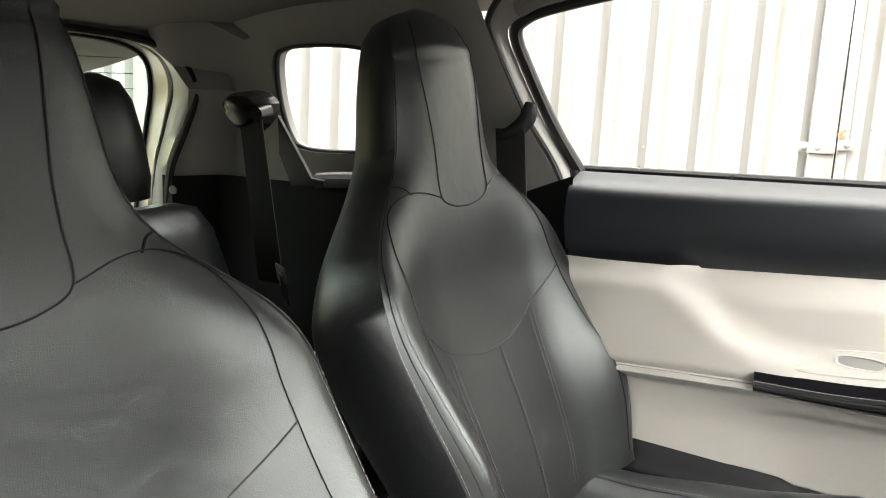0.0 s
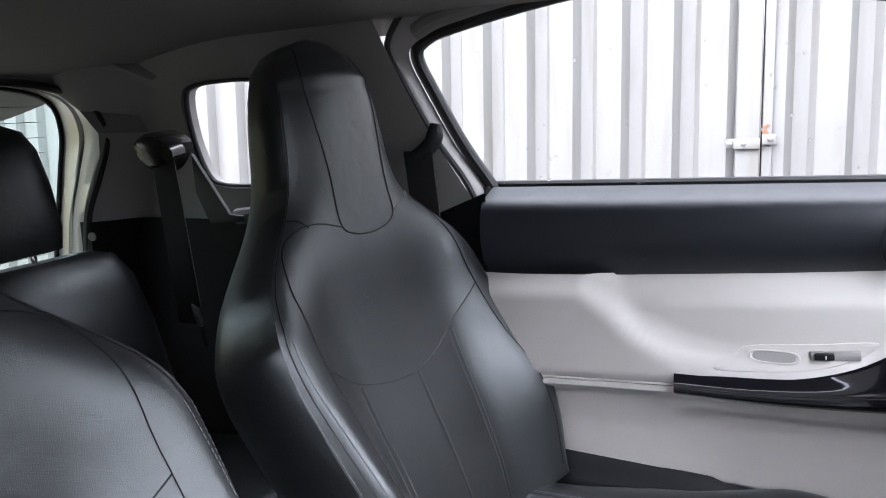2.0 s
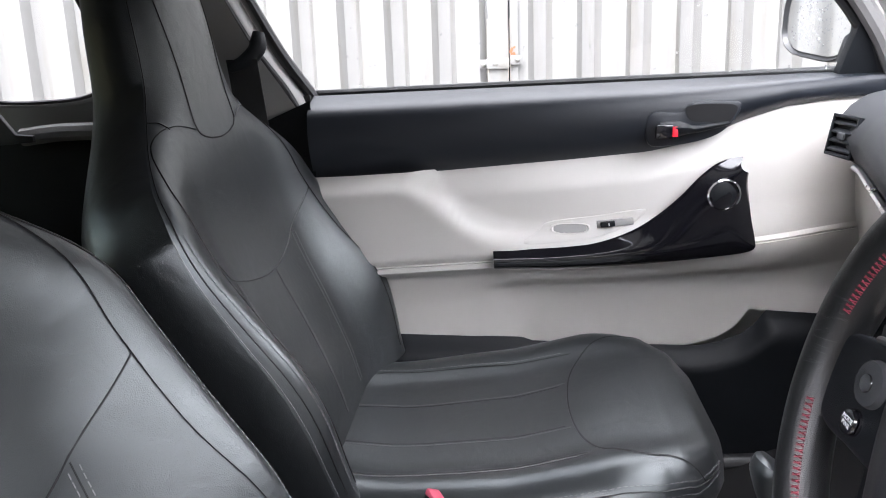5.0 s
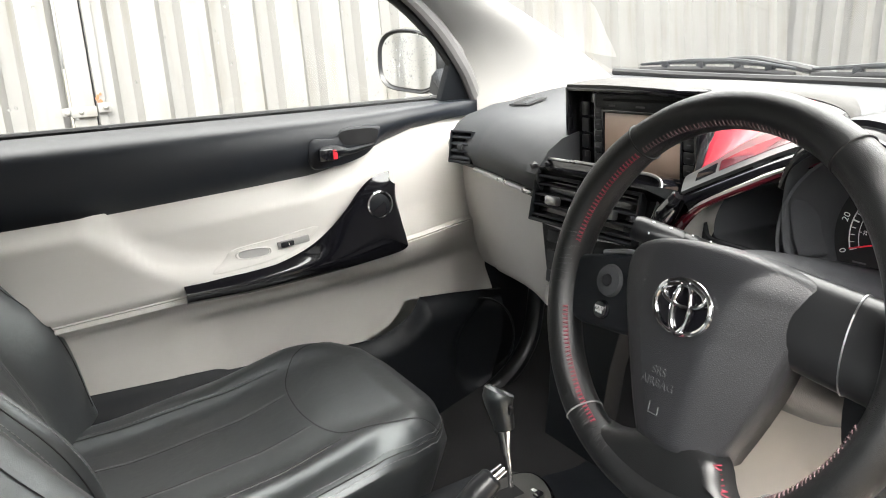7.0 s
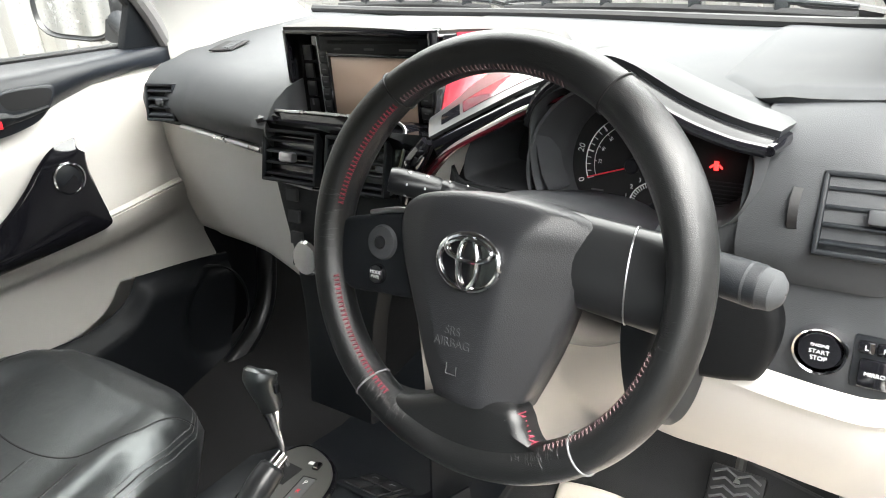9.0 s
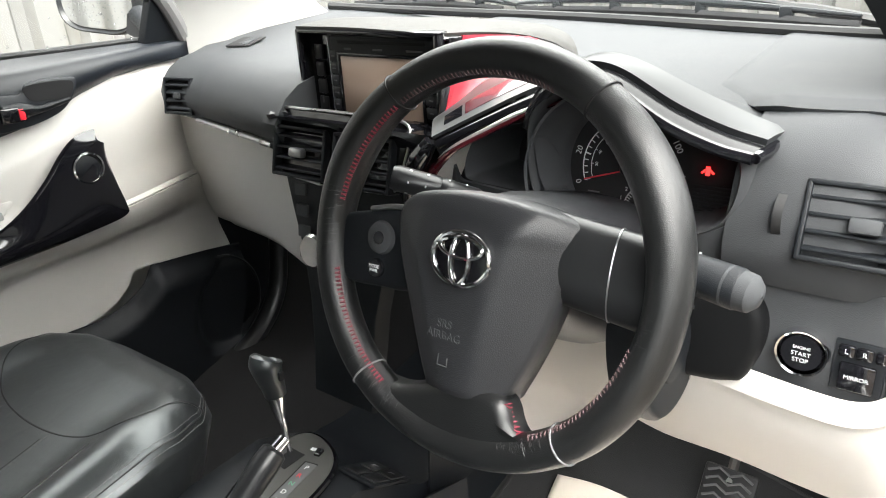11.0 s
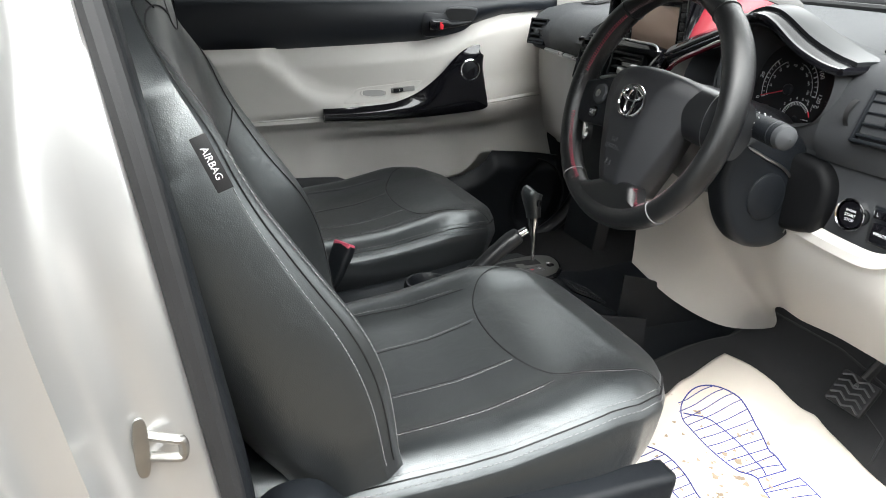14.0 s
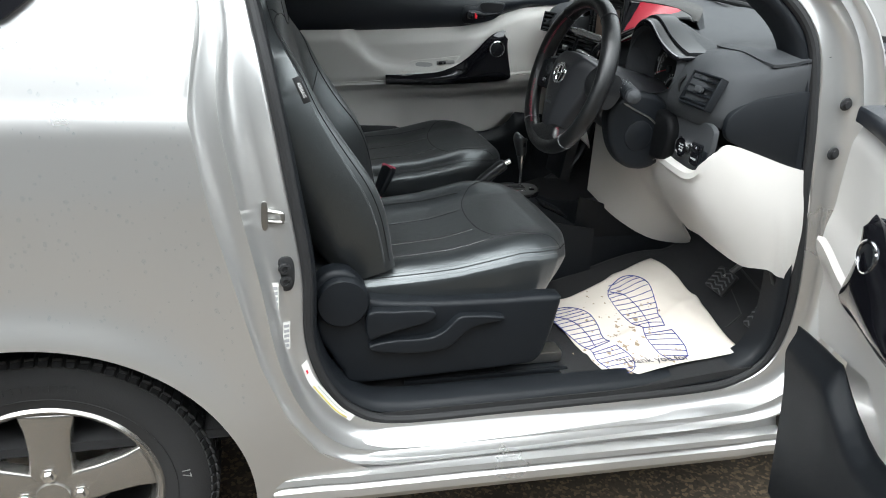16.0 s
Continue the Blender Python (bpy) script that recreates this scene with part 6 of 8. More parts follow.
def steering():
    n = 144
    angs = [k * math.tau / n for k in range(n)]
    pts = [rim_path(a) for a in angs]
    rings = []
    for k, p in enumerate(pts):
        d = (pts[(k + 1) % n] - pts[k - 1]).normalized()
        side = d.cross(Vector((0, 0, 1)))
        r = rim_r(angs[k])
        rings.append([p + side * math.cos(j * math.tau / 16) * r + Vector((0, 0, 1)) * math.sin(j * math.tau / 16) * r * 1.12 for j in range(16)])
    rings.append(rings[0])
    bm = loft(rings, True, False)
    bmesh.ops.remove_doubles(bm, verts=bm.verts, dist=1e-6)
    rim = part("rim", moved(bm, SM), WHEEL_LEATHER, steer, "black grained leather rim")
    for deg in (56, 128, 232, 309):
        a = radians(deg)
        p = rim_path(a)
        d = (rim_path(a + 0.01) - rim_path(a - 0.01)).normalized()
        side = d.cross(Vector((0, 0, 1)))
        r = rim_r(a) + 0.0004
        loop = [p + side * math.cos(j * math.tau / 24) * r + Vector((0, 0, 1)) * math.sin(j * math.tau / 24) * r * 1.12 for j in range(24)]
        # Lower seams coloured light for the shine they catch, upper ones dark.
        part("seam", moved(tube(loop, 0.0010, 6, True), SM), THREAD if deg > 180 else SEAM, rim)
    for d0, d1 in ((68, 127), (129, 170), (194, 240), (300, 346)):
        bms = []
        m = int((d1 - d0) / 1.5)
        for k in range(m):
            a = radians(d0 + (k + 0.5) * (d1 - d0) / m)
            p = rim_path(a)
            d = (rim_path(a + 0.01) - rim_path(a - 0.01)).normalized()
            side = d.cross(Vector((0, 0, 1)))
            r = rim_r(a)
            q = p - side * r * 0.80 + Vector((0, 0, r * 0.68))
            for sgn in (-1, 1):
                w = d * 0.0011 * sgn
                bms.append(tube([q - side * 0.0022 - w + Vector((0, 0, -0.0018)), q + Vector((0, 0, 0.0008)), q + side * 0.0028 + w + Vector((0, 0, 0.0020))], 0.0006, 4))
        red = d0 in (129, 194)
        part("red_stitching" if red else "dark_stitching", moved(join(*bms), SM), RED_THREAD if red else DARK_THREAD, rim, "cross-stitched red thread" if red else "dark cross stitching")
    rnd = random.Random(5)
    folds = []
    for c, spread, count in ((173, 11, 26), (240, 12, 34), (300, 10, 26), (352, 9, 14)):
        for k in range(count):
            a = radians(c + rnd.gauss(0, spread * 0.5))
            p, r = rim_path(a), rim_r(a)
            d = (rim_path(a + 0.01) - rim_path(a - 0.01)).normalized()
            side = d.cross(Vector((0, 0, 1)))
            t0 = rnd.uniform(2.1, 2.7)
            t1 = t0 - rnd.uniform(0.25, 0.8)
            folds.append(tube([p + d * rnd.uniform(-0.0006, 0.0006) + d * 0.003 * (t0 - t) + side * math.cos(t) * r * 0.997 + Vector((0, 0, math.sin(t) * r * 1.12 * 0.997)) for t in np.linspace(t0, t1, 6)], [0.0001, 0.00022, 0.0003, 0.0003, 0.00022, 0.0001], 5))
    tagged(part("leather_fold", moved(join(*folds), SM), WHEEL_LEATHER, rim), "fine puckers in the wheel leather", kind="stuff")

    # airbag cover
    out = [(-0.088, 0.030), (-0.080, 0.046), (-0.04, 0.055), (0.0, 0.057), (0.045, 0.054), (0.086, 0.044), (0.092, 0.030), (0.082, -0.010), (0.068, -0.064), (0.048, -0.116), (0.038, -0.130), (0.004, -0.134), (-0.024, -0.130), (-0.034, -0.116), (-0.056, -0.055), (-0.078, -0.005)]
    o = curve_pts([(*p, 0) for p in out], 120, True)
    def crown(u, v):
        """Height of the cover: domed, folded down to the right of a slanting crease and down over its top edge."""
        fold = u - lerp(v, [-0.14, -0.10, -0.02, 0.02, 0.036, 0.06], [0.018, 0.020, 0.030, 0.040, 0.050, 0.062])
        top = v - lerp(u, [-0.09, -0.04, 0.03, 0.09], [0.030, 0.036, 0.036, 0.026])
        z = 0.022 - 0.9 * (v + 0.035) ** 2 - 0.5 * u * u
        z -= 0.62 * 0.003 * math.log1p(math.exp(min(40.0, fold / 0.003)))
        z -= 0.55 * 0.004 * math.log1p(math.exp(min(40.0, top / 0.004)))
        return z - 0.25 * max(0.0, -u - 0.052 + 0.35 * max(0, -v)) - 0.9 * max(0.0, -0.122 - v)
    def ring(k, z=None):
        out = []
        for p in o:
            u, v = p[0] * k, (p[1] + 0.03) * k - 0.03
            out.append((u, v, crown(u, v) if z is None else z))
        return out
    edge = [(p[0] * 1.0, p[1], crown(p[0], p[1]) - 0.006) for p in o]
    hub = part("airbag_cover", moved(loft([ring(0.98, -0.045), ring(1.0, -0.026), edge] + [ring(k) for k in (0.975, 0.93, 0.88, 0.82, 0.76, 0.70, 0.64, 0.58, 0.52, 0.46, 0.40, 0.34, 0.28, 0.22, 0.16, 0.10, 0.05)]), SM), HUB_PLASTIC, steer, "grained black airbag cover", sharp=0)
    for word, v, s in (("SRS", -0.060, 0.0105), ("AIRBAG", -0.0705, 0.0105)):
        lettering(word, s, SM @ pose(-0.010, v, crown(-0.010, v) + 0.0004), PLASTIC_DASH, hub, "embossed_lettering", 0.0003)
    part("embossed_mark", moved(tube([(-0.006, -0.088, 0), (-0.006, -0.098, 0), (0.004, -0.098, 0), (0.004, -0.090, 0)], 0.0008, 4), SM @ pose(-0.008, 0, crown(-0.01, -0.094) + 0.0003)), PLASTIC_DASH, hub)
    em = SM @ pose(-0.001, 0.001, 0.0232) @ Matrix.Scale(0.95, 4)
    part("badge", moved(join(tube([(0.031 * math.cos(a), 0.0245 * math.sin(a), 0) for a in np.linspace(0, math.tau, 48, endpoint=False)], 0.0026, 8, True),
                             tube([(0.010 * math.cos(a), -0.001 + 0.0225 * math.sin(a), 0.001) for a in np.linspace(0, math.tau, 40, endpoint=False)], 0.0022, 8, True),
                             tube([(0.023 * math.cos(a), 0.010 + 0.0095 * math.sin(a), 0.001) for a in np.linspace(0, math.tau, 40, endpoint=False)], 0.0022, 8, True)), em), CHROME, hub, "chrome badge of plain ovals")
    part("badge_back", moved(plate(ellipse(0, 0, 0.031, 0.0245, 40), 0.0015, 0), em @ pose(0, 0, -0.0020)), GLOSS, hub)

    # spokes
    left = [(-0.166, 0.010), (-0.128, 0.022), (-0.082, 0.030), (-0.070, 0.018), (-0.062, -0.030), (-0.070, -0.046), (-0.110, -0.050), (-0.150, -0.050), (-0.168, -0.020)]
    ls = part("button_spoke", moved(plate([p[:2] for p in curve_pts([(*p, 0) for p in left], 50, True)], 0.022, 0.006, None, 3), SM @ pose(0, 0, -0.018)), PLASTIC, steer, "left spoke with audio buttons")
    part("silver_edge", moved(tube(curve_pts([(-0.126, 0.024, 0), (-0.10, 0.030, 0), (-0.080, 0.032, 0)], 20), 0.0028, 8), SM @ pose(0, 0, 0.001)), SATIN, ls)
    part("round_button", turned([(0.0, 0.004), (0.009, 0.0055), (0.015, 0.004), (0.0165, 0.0)], 32, SM @ pose(-0.107, -0.001, 0.004)), PLASTIC_DASH, ls, "round audio rocker button")
    part("round_button", turned([(0.0, 0.006), (0.006, 0.006), (0.0068, 0.004)], 24, SM @ pose(-0.107, -0.001, 0.004)), GLOSS, ls)
    part("mode_button", turned([(0.0, 0.005), (0.008, 0.005), (0.0092, 0.003), (0.0095, 0.0)], 28, SM @ pose(-0.109, -0.031, 0.004)), GLOSS, ls, "small round mode button")
    lettering("MODE", 0.0046, SM @ pose(-0.109, -0.0292, 0.0092), WHITE_MARK, ls, "lettering", 0.0001)
    lettering("PWR", 0.0046, SM @ pose(-0.109, -0.0334, 0.0092), WHITE_MARK, ls, "lettering", 0.0001)
    part("right_spoke", moved(loft([[(u, 0.039 * math.cos(t) + 0.012 - 0.10 * (u - 0.07), 0.024 * math.sin(t) - 0.031) for t in np.linspace(0, math.tau, 28, endpoint=False)] for u in (0.050, 0.075, 0.10, 0.13, 0.166)]), SM), SMOOTH_BLACK, steer, "smooth dark right spoke")
    part("spoke_collar", moved(tube([(0.118 + 0.004 * math.sin(t), 0.0395 * math.cos(t) + 0.0072, 0.0246 * math.sin(t) - 0.031) for t in np.linspace(0, math.tau, 36, endpoint=False)], 0.0007, 5, True), SM), SATIN, steer)
    low = [(-0.112, -0.132), (-0.092, -0.136), (-0.066, -0.136), (-0.042, -0.128), (0.0, -0.112), (0.044, -0.112), (0.056, -0.120), (0.062, -0.132), (0.072, -0.142), (0.098, -0.142), (0.08, -0.164), (0.0, -0.178), (-0.08, -0.164)]
    part("lower_spoke", moved(plate([p[:2] for p in curve_pts([(*p, 0) for p in low], 50, True)], 0.030, 0.012, None, 4), SM @ pose(0, 0, -0.017)), WHEEL_LEATHER, steer, "leather-wrapped lower spoke")
    bms = []
    for k in range(14):
        f = k / 13
        q = Vector((0.054 + 0.016 * f * f, -0.117 - 0.024 * f, 0.004 - 0.002 * f))
        z = 0.0012 * (1 if k % 2 else -1)
        bms.append(tube([q + Vector((-0.0032, z, 0.003)), q + Vector((0.0, 0, 0.001)), q + Vector((0.0028, -z, -0.003))], 0.00062, 4))
    part("red_stitching", moved(join(*bms), SM), RED_THREAD, steer, "cross-stitched red thread")


steering()

column = thing("steering_column", "dark grey steering column shroud with two stalks", "steering column", (1.42, -0.36, 1.03))


def column_parts():
    ax = Vector((0.964, 0, -0.267))
    rings = []
    for k, (d, w, h, dz) in enumerate(((0.035, 0.052, 0.046, 0.0), (0.06, 0.066, 0.058, -0.004), (0.10, 0.078, 0.070, -0.012), (0.16, 0.088, 0.078, -0.020), (0.22, 0.092, 0.080, -0.022))):
        c = SC + ax * d + Vector((0, 0, dz))
        rings.append([c + Vector((0, 1, 0)) * (w * math.copysign(abs(math.cos(t)) ** 0.7, math.cos(t))) + Vector((0.267, 0, 0.964)) * (h * math.copysign(abs(math.sin(t)) ** 0.7, math.sin(t))) for t in np.linspace(0, math.tau, 40, endpoint=False)])
    shroud = part("shroud", loft(rings), HUB_PLASTIC, column, "dark grey two-piece column shroud")
    side = [(1.37, 1.03), (1.42, 1.07), (1.50, 1.06), (1.535, 1.00), (1.53, 0.93), (1.49, 0.895), (1.43, 0.90), (1.385, 0.95)]
    part("side_cover", moved(plate([p[:2] for p in curve_pts([(*p, 0) for p in side], 50, True)], 0.035, 0.012, None, 3), Matrix(((1, 0, 0, 0), (0, 0, -1, -0.455), (0, 1, 0, 0), (0, 0, 0, 1)))), PLASTIC, shroud, "dark lower column cover")
    part("blank_disc", turned([(0.0, 0.004), (0.030, 0.004), (0.034, 0.002), (0.035, 0.0)], 40, pose(1.450, -0.4905, 0.975, 90, 0, 0)), PLASTIC, shroud, "round blanking disc")
    part("bright_edge", tube(curve_pts([(1.400, -0.488, 1.050), (1.43, -0.4915, 1.035), (1.48, -0.4915, 1.01), (1.512, -0.4915, 0.965), (1.50, -0.489, 0.915)], 24), 0.0022, 6), SATIN, shroud)
    wing = curve_pts([(0.470, 1.035, 0), (0.520, 1.034, 0), (0.541, 1.027, 0), (0.556, 1.005, 0), (0.557, 0.974, 0), (0.545, 0.938, 0), (0.530, 0.930, 0), (0.507, 0.925, 0), (0.470, 0.925, 0), (0.44, 0.95, 0), (0.44, 1.0, 0)], 60, True)
    part("column_wing", plate([p[:2] for p in wing], 0.036, 0.012, Matrix(((0, 0, -1, 1.522), (-1, 0, 0, 0), (0, 1, 0, 0), (0, 0, 0, 1))), 4), DARKENED_TRIM, shroud, "black rounded surround beside the column")
    # wiper stalk
    a, b = Vector((1.405, -0.43, 1.088)), Vector((1.379, -0.567, 1.080))
    d = (b - a).normalized()
    prof = [(0.0, 0.011), (0.35, 0.011), (0.36, 0.0165), (0.50, 0.0165), (0.51, 0.0155), (0.60, 0.0155), (0.61, 0.0170), (0.94, 0.0175), (1.02, 0.0155), (1.06, 0.010), (1.075, 0.001)]
    m = Matrix.Translation(a) @ d.to_track_quat("Z", "Y").to_matrix().to_4x4()
    L = (b - a).length
    ws = part("wiper_stalk", turned([(r, f * L) for f, r in prof[:8]] + [(0.0165, 0.955 * L)], 28, m), PLASTIC, column, "black wiper stalk")
    part("stalk_knob", turned([(0.0168, 0.86 * L), (0.0176, 0.88 * L)] + [(r, f * L) for f, r in prof[8:]], 28, m), PLASTIC_DASH, ws, "grey stalk end cap")
    for f in (0.40, 0.56, 0.66):
        for k in range(5):
            t = radians(-60 + k * 30)
            part("stalk_marking", moved(rbox((0.0022, 0.0016, 0.0004), (0, 0, 0), 0), m @ pose(0.0172 * math.cos(t + 2.2), 0.0178 * math.sin(t + 2.2), f * L, 0, 90, 0)), WHITE_MARK, ws)
    # light stalk
    a, b = Vector((1.470, -0.262, 1.080)), Vector((1.414, -0.174, 1.110))
    d = (b - a).normalized()
    m = Matrix.Translation(a) @ d.to_track_quat("Z", "Y").to_matrix().to_4x4()
    L = (b - a).length
    st = part("light_stalk", turned([(0.009, -0.03), (0.009, 0.05 * L), (0.0115, 0.10 * L), (0.0128, 0.36 * L), (0.0135, 0.37 * L), (0.0135, 0.48 * L), (0.0128, 0.49 * L), (0.0142, 0.52 * L), (0.0146, 0.94 * L), (0.0125, 1.0 * L), (0.0, 1.01 * L)], 28, m), SMOOTH_BLACK, column, "black lighting stalk with white symbols")
    inv = m.inverted()
    eye = inv @ Vector((0.75, -0.45, 1.30))
    face = math.atan2(eye.y, eye.x)
    for f, n in ((0.24, 2), (0.42, 2), (0.64, 3), (0.82, 3)):
        for k in range(n):
            t = face + radians(-60 + k * 120 / (n - 1))
            part("stalk_marking", moved(rbox((0.0004, 0.0026, 0.0018 if k % 2 else 0.0034), (0, 0, 0), 0), m @ pose(0.0147 * math.cos(t), 0.0147 * math.sin(t), f * L, 0, 0, math.degrees(t))), WHITE_MARK, st)
    part("trip_stem", tube([(1.50, -0.405, 1.040), (1.485, -0.405, 1.062)], [0.006, 0.005], 12), PLASTIC, column)


column_parts()


# ---- centre console ----
console = thing("centre_console", "black plastic centre console between the front seats", "console", (1.2, 0, 0.55))


def console_body():
    rings = []
    for x, w, z in ((0.62, 0.075, 0.60), (0.80, 0.085, 0.63), (1.0, 0.095, 0.640), (1.16, 0.105, 0.655), (1.26, 0.110, 0.672), (1.38, 0.112, 0.676), (1.44, 0.118, 0.650), (1.50, 0.125, 0.615), (1.58, 0.135, 0.600), (1.70, 0.14, 0.610), (1.90, 0.14, 0.65)):
        rings.append([(x, s * w * k, zz) for s, k, zz in ((-1, 1.12, 0.42), (-1, 1.06, z - 0.10), (-1, 1.0, z - 0.03), (-1, 0.92, z - 0.006), (-1, 0.6, z), (1, 0.6, z), (1, 0.92, z - 0.006), (1, 1.0, z - 0.03), (1, 1.06, z - 0.10), (1, 1.12, 0.42))])
    part("console_body", loft(rings, True, True), PLASTIC, console, "black grained console moulding", sharp=50)
    cup = part("cup_holder", turned([(0.036, -0.006), (0.040, 0.030), (0.043, 0.036), (0.047, 0.036), (0.050, 0.028), (0.052, -0.03)], 40, pose(1.118, -0.030, 0.650)), PLASTIC, console, "round cup holder")
    part("cup_floor", disc(0.040, 0.002, 32, 0, pose(1.118, -0.030, 0.657)), DARK_BAY, cup)
    gate = [(1.222, -0.050), (1.232, 0.000), (1.30, 0.036), (1.38, 0.052), (1.420, 0.044), (1.428, 0.015), (1.412, -0.028), (1.375, -0.058), (1.30, -0.074), (1.245, -0.072)]
    gt = part("gear_gate", plate([p[:2] for p in curve_pts([(*p, 0) for p in gate], 60, True)], 0.012, 0.004, pose(0, 0, 0.672)), GATE_GREY, console, "olive-grey selector gate plate")
    part("gate_rim", tube([(p[0] * 1.0, p[1], 0.677) for p in curve_pts([(*p, 0) for p in gate], 60, True)], 0.0055, 8, True), GLOSS, gt, "gloss black rim of the gate")
    slot = [(1.262, 0.000), (1.286, 0.000), (1.286, 0.010), (1.304, 0.010), (1.304, 0.000), (1.326, 0.000), (1.326, 0.012), (1.346, 0.012), (1.346, 0.000), (1.384, 0.000), (1.384, 0.026), (1.352, 0.026), (1.330, 0.024), (1.300, 0.022), (1.262, 0.014)]
    part("gate_slot", plate(slot, 0.0008, 0, pose(0, 0, 0.6838)), DARK_BAY, gt, "zigzag selector slot")
    strip = part("gear_letters_plate", rbox((0.108, 0.019, 0.0012), (1.322, -0.034, 0.6846), 0.0004, (0, 0, 12)), DIM_MARK, gt, "dark strip of gear letters")
    part("strip_edge", moved(join(rbox((0.110, 0.0014, 0.0016), (0, 0.0100, 0), 0), rbox((0.0014, 0.020, 0.0016), (0.0545, 0, 0), 0)), pose(1.322, -0.034, 0.6848, 0, 0, 12)), DARK_BAY, gt)
    for k, (word, mt) in enumerate((("B", WHITE_MARK), ("S", WHITE_MARK), ("D", WHITE_MARK), ("N", GREEN_MARK), ("R", RED_DOT), ("P", WHITE_MARK))):
        lettering(word, 0.011, pose(1.278 + k * 0.0172, -0.0435 + k * 0.0037, 0.6858, 0, 0, -78), mt, strip, "lettering", 0.0001)
    part("lock_release", rbox((0.014, 0.010, 0.005), (1.398, -0.014, 0.6855), 0.0015, (0, 0, 12)), GLOSS, gt, "black shift lock cover")
    part("printed_bar", rbox((0.006, 0.008, 0.0004), (1.400, -0.001, 0.6844), 0, (0, 0, 12)), WHITE_MARK, gt)
    pm = frame_of((1.438, -0.080, 0.6515), (0, -1, 0), (0.90, 0, -0.43))
    pad = part("button_pad", moved(rbox((0.074, 0.084, 0.005), (0, 0, 0), 0.002), pm), PLASTIC, console, "small switch pad beside the selector")
    for bx, by, marked in ((-0.014, 0.018, True), (0.017, 0.018, True), (-0.014, -0.018, False), (0.017, -0.018, False)):
        b = part("console_button", moved(rbox((0.028, 0.032, 0.005), (bx, by, 0.0022), 0.0015), pm), SMOOTH_BLACK, pad)
        if marked:
            part("button_mark", moved(join(rbox((0.0016, 0.007, 0.0005), (bx - 0.003, by, 0.0049), 0), rbox((0.0065, 0.0014, 0.0005), (bx + 0.001, by + 0.002, 0.0049), 0)), pm), PALE_PRINT, b)
    def lid(u, v):
        x = 1.395 + 0.155 * u
        return (x, -0.128 - 0.030 * u - 0.012 * v, 0.628 - 0.02 * u - 0.20 * v)
    box = part("side_pocket", sheet(lid, 14, 10, 0.004), PLASTIC, console, "dark grey side of the console tray")
    part("lid_line", tube([Vector(lid(u, 0.24 + 0.10 * math.sin(math.pi * u) ** 2)) + Vector((0, -0.001, 0)) for u in np.linspace(0, 0.95, 24)], 0.0014, 5), SEAM, box)
    # forward side closing panels
    def sidep(u, v):
        x = 1.50 + u * 0.48
        return (x, -0.125 - 0.02 * u - 0.01 * v, 0.43 + v * lerp(x, [1.50, 1.58, 1.66, 1.80, 2.0], [0.27, 0.25, 0.20, 0.20, 0.24]))
    part("side_panel", sheet(sidep, 16, 10, 0.004), PLASTIC, console, "dark panel beside the footwell")


console_body()

gear = thing("gear_selector", "leather gear knob on a chrome stem", "gear lever", (1.372, 0.018, 0.68))
part("stem", tube([(1.372, 0.016, 0.672), (1.372, 0.022, 0.73), (1.371, 0.026, 0.760)], [0.0042, 0.0048, 0.006], 14), CHROME, gear, "chrome stem")
part("collar", tube([(1.371, 0.024, 0.740), (1.371, 0.026, 0.750), (1.371, 0.028, 0.772), (1.371, 0.030, 0.783)], [0.0065, 0.0078, 0.0122, 0.0140], 20), CHROME, gear, "bright chrome collar")
kp = curve_pts([(1.371, 0.030, 0.780), (1.370, 0.032, 0.795), (1.367, 0.034, 0.812), (1.366, 0.036, 0.826), (1.368, 0.037, 0.835), (1.370, 0.037, 0.838)], 20)
knob = part("knob", tube(kp, list(np.interp(np.linspace(0, 1, 20), [0, 0.15, 0.4, 0.65, 0.85, 0.96, 1], [0.0155, 0.0165, 0.0195, 0.0235, 0.022, 0.013, 0.002])), 24, flat=0.92), LEATHER, gear, "stitched black leather knob")
part("release_button", rbox((0.008, 0.006, 0.014), (1.372, 0.014, 0.815), 0.002), PLASTIC, knob)

brake = thing("handbrake", "black handbrake lever with gaiter and chrome button", "handbrake", (1.18, -0.05, 0.66))
hb = curve_pts([(1.165, -0.050, 0.668), (1.190, -0.054, 0.692), (1.220, -0.060, 0.726), (1.262, -0.067, 0.766), (1.286, -0.070, 0.784)], 30)
part("gaiter", tube(hb[:12], list(np.interp(np.linspace(0, 1, 12), [0, 0.3, 0.5, 0.7, 1], [0.034, 0.025, 0.027, 0.021, 0.019])), 18), LEATHER, brake, "wrinkled gaiter")
part("grip", tube(hb[9:], list(np.interp(np.linspace(0, 1, 21), [0, 0.2, 0.7, 0.95, 1], [0.014, 0.0155, 0.0175, 0.016, 0.012])), 20), SMOOTH_BLACK, brake, "smooth grip")
part("button", tube([hb[-1], tuple(Vector(hb[-1]) + Vector((0.014, -0.002, 0.008)))], [0.008, 0.0075], 14), CHROME, brake, "chrome release button")


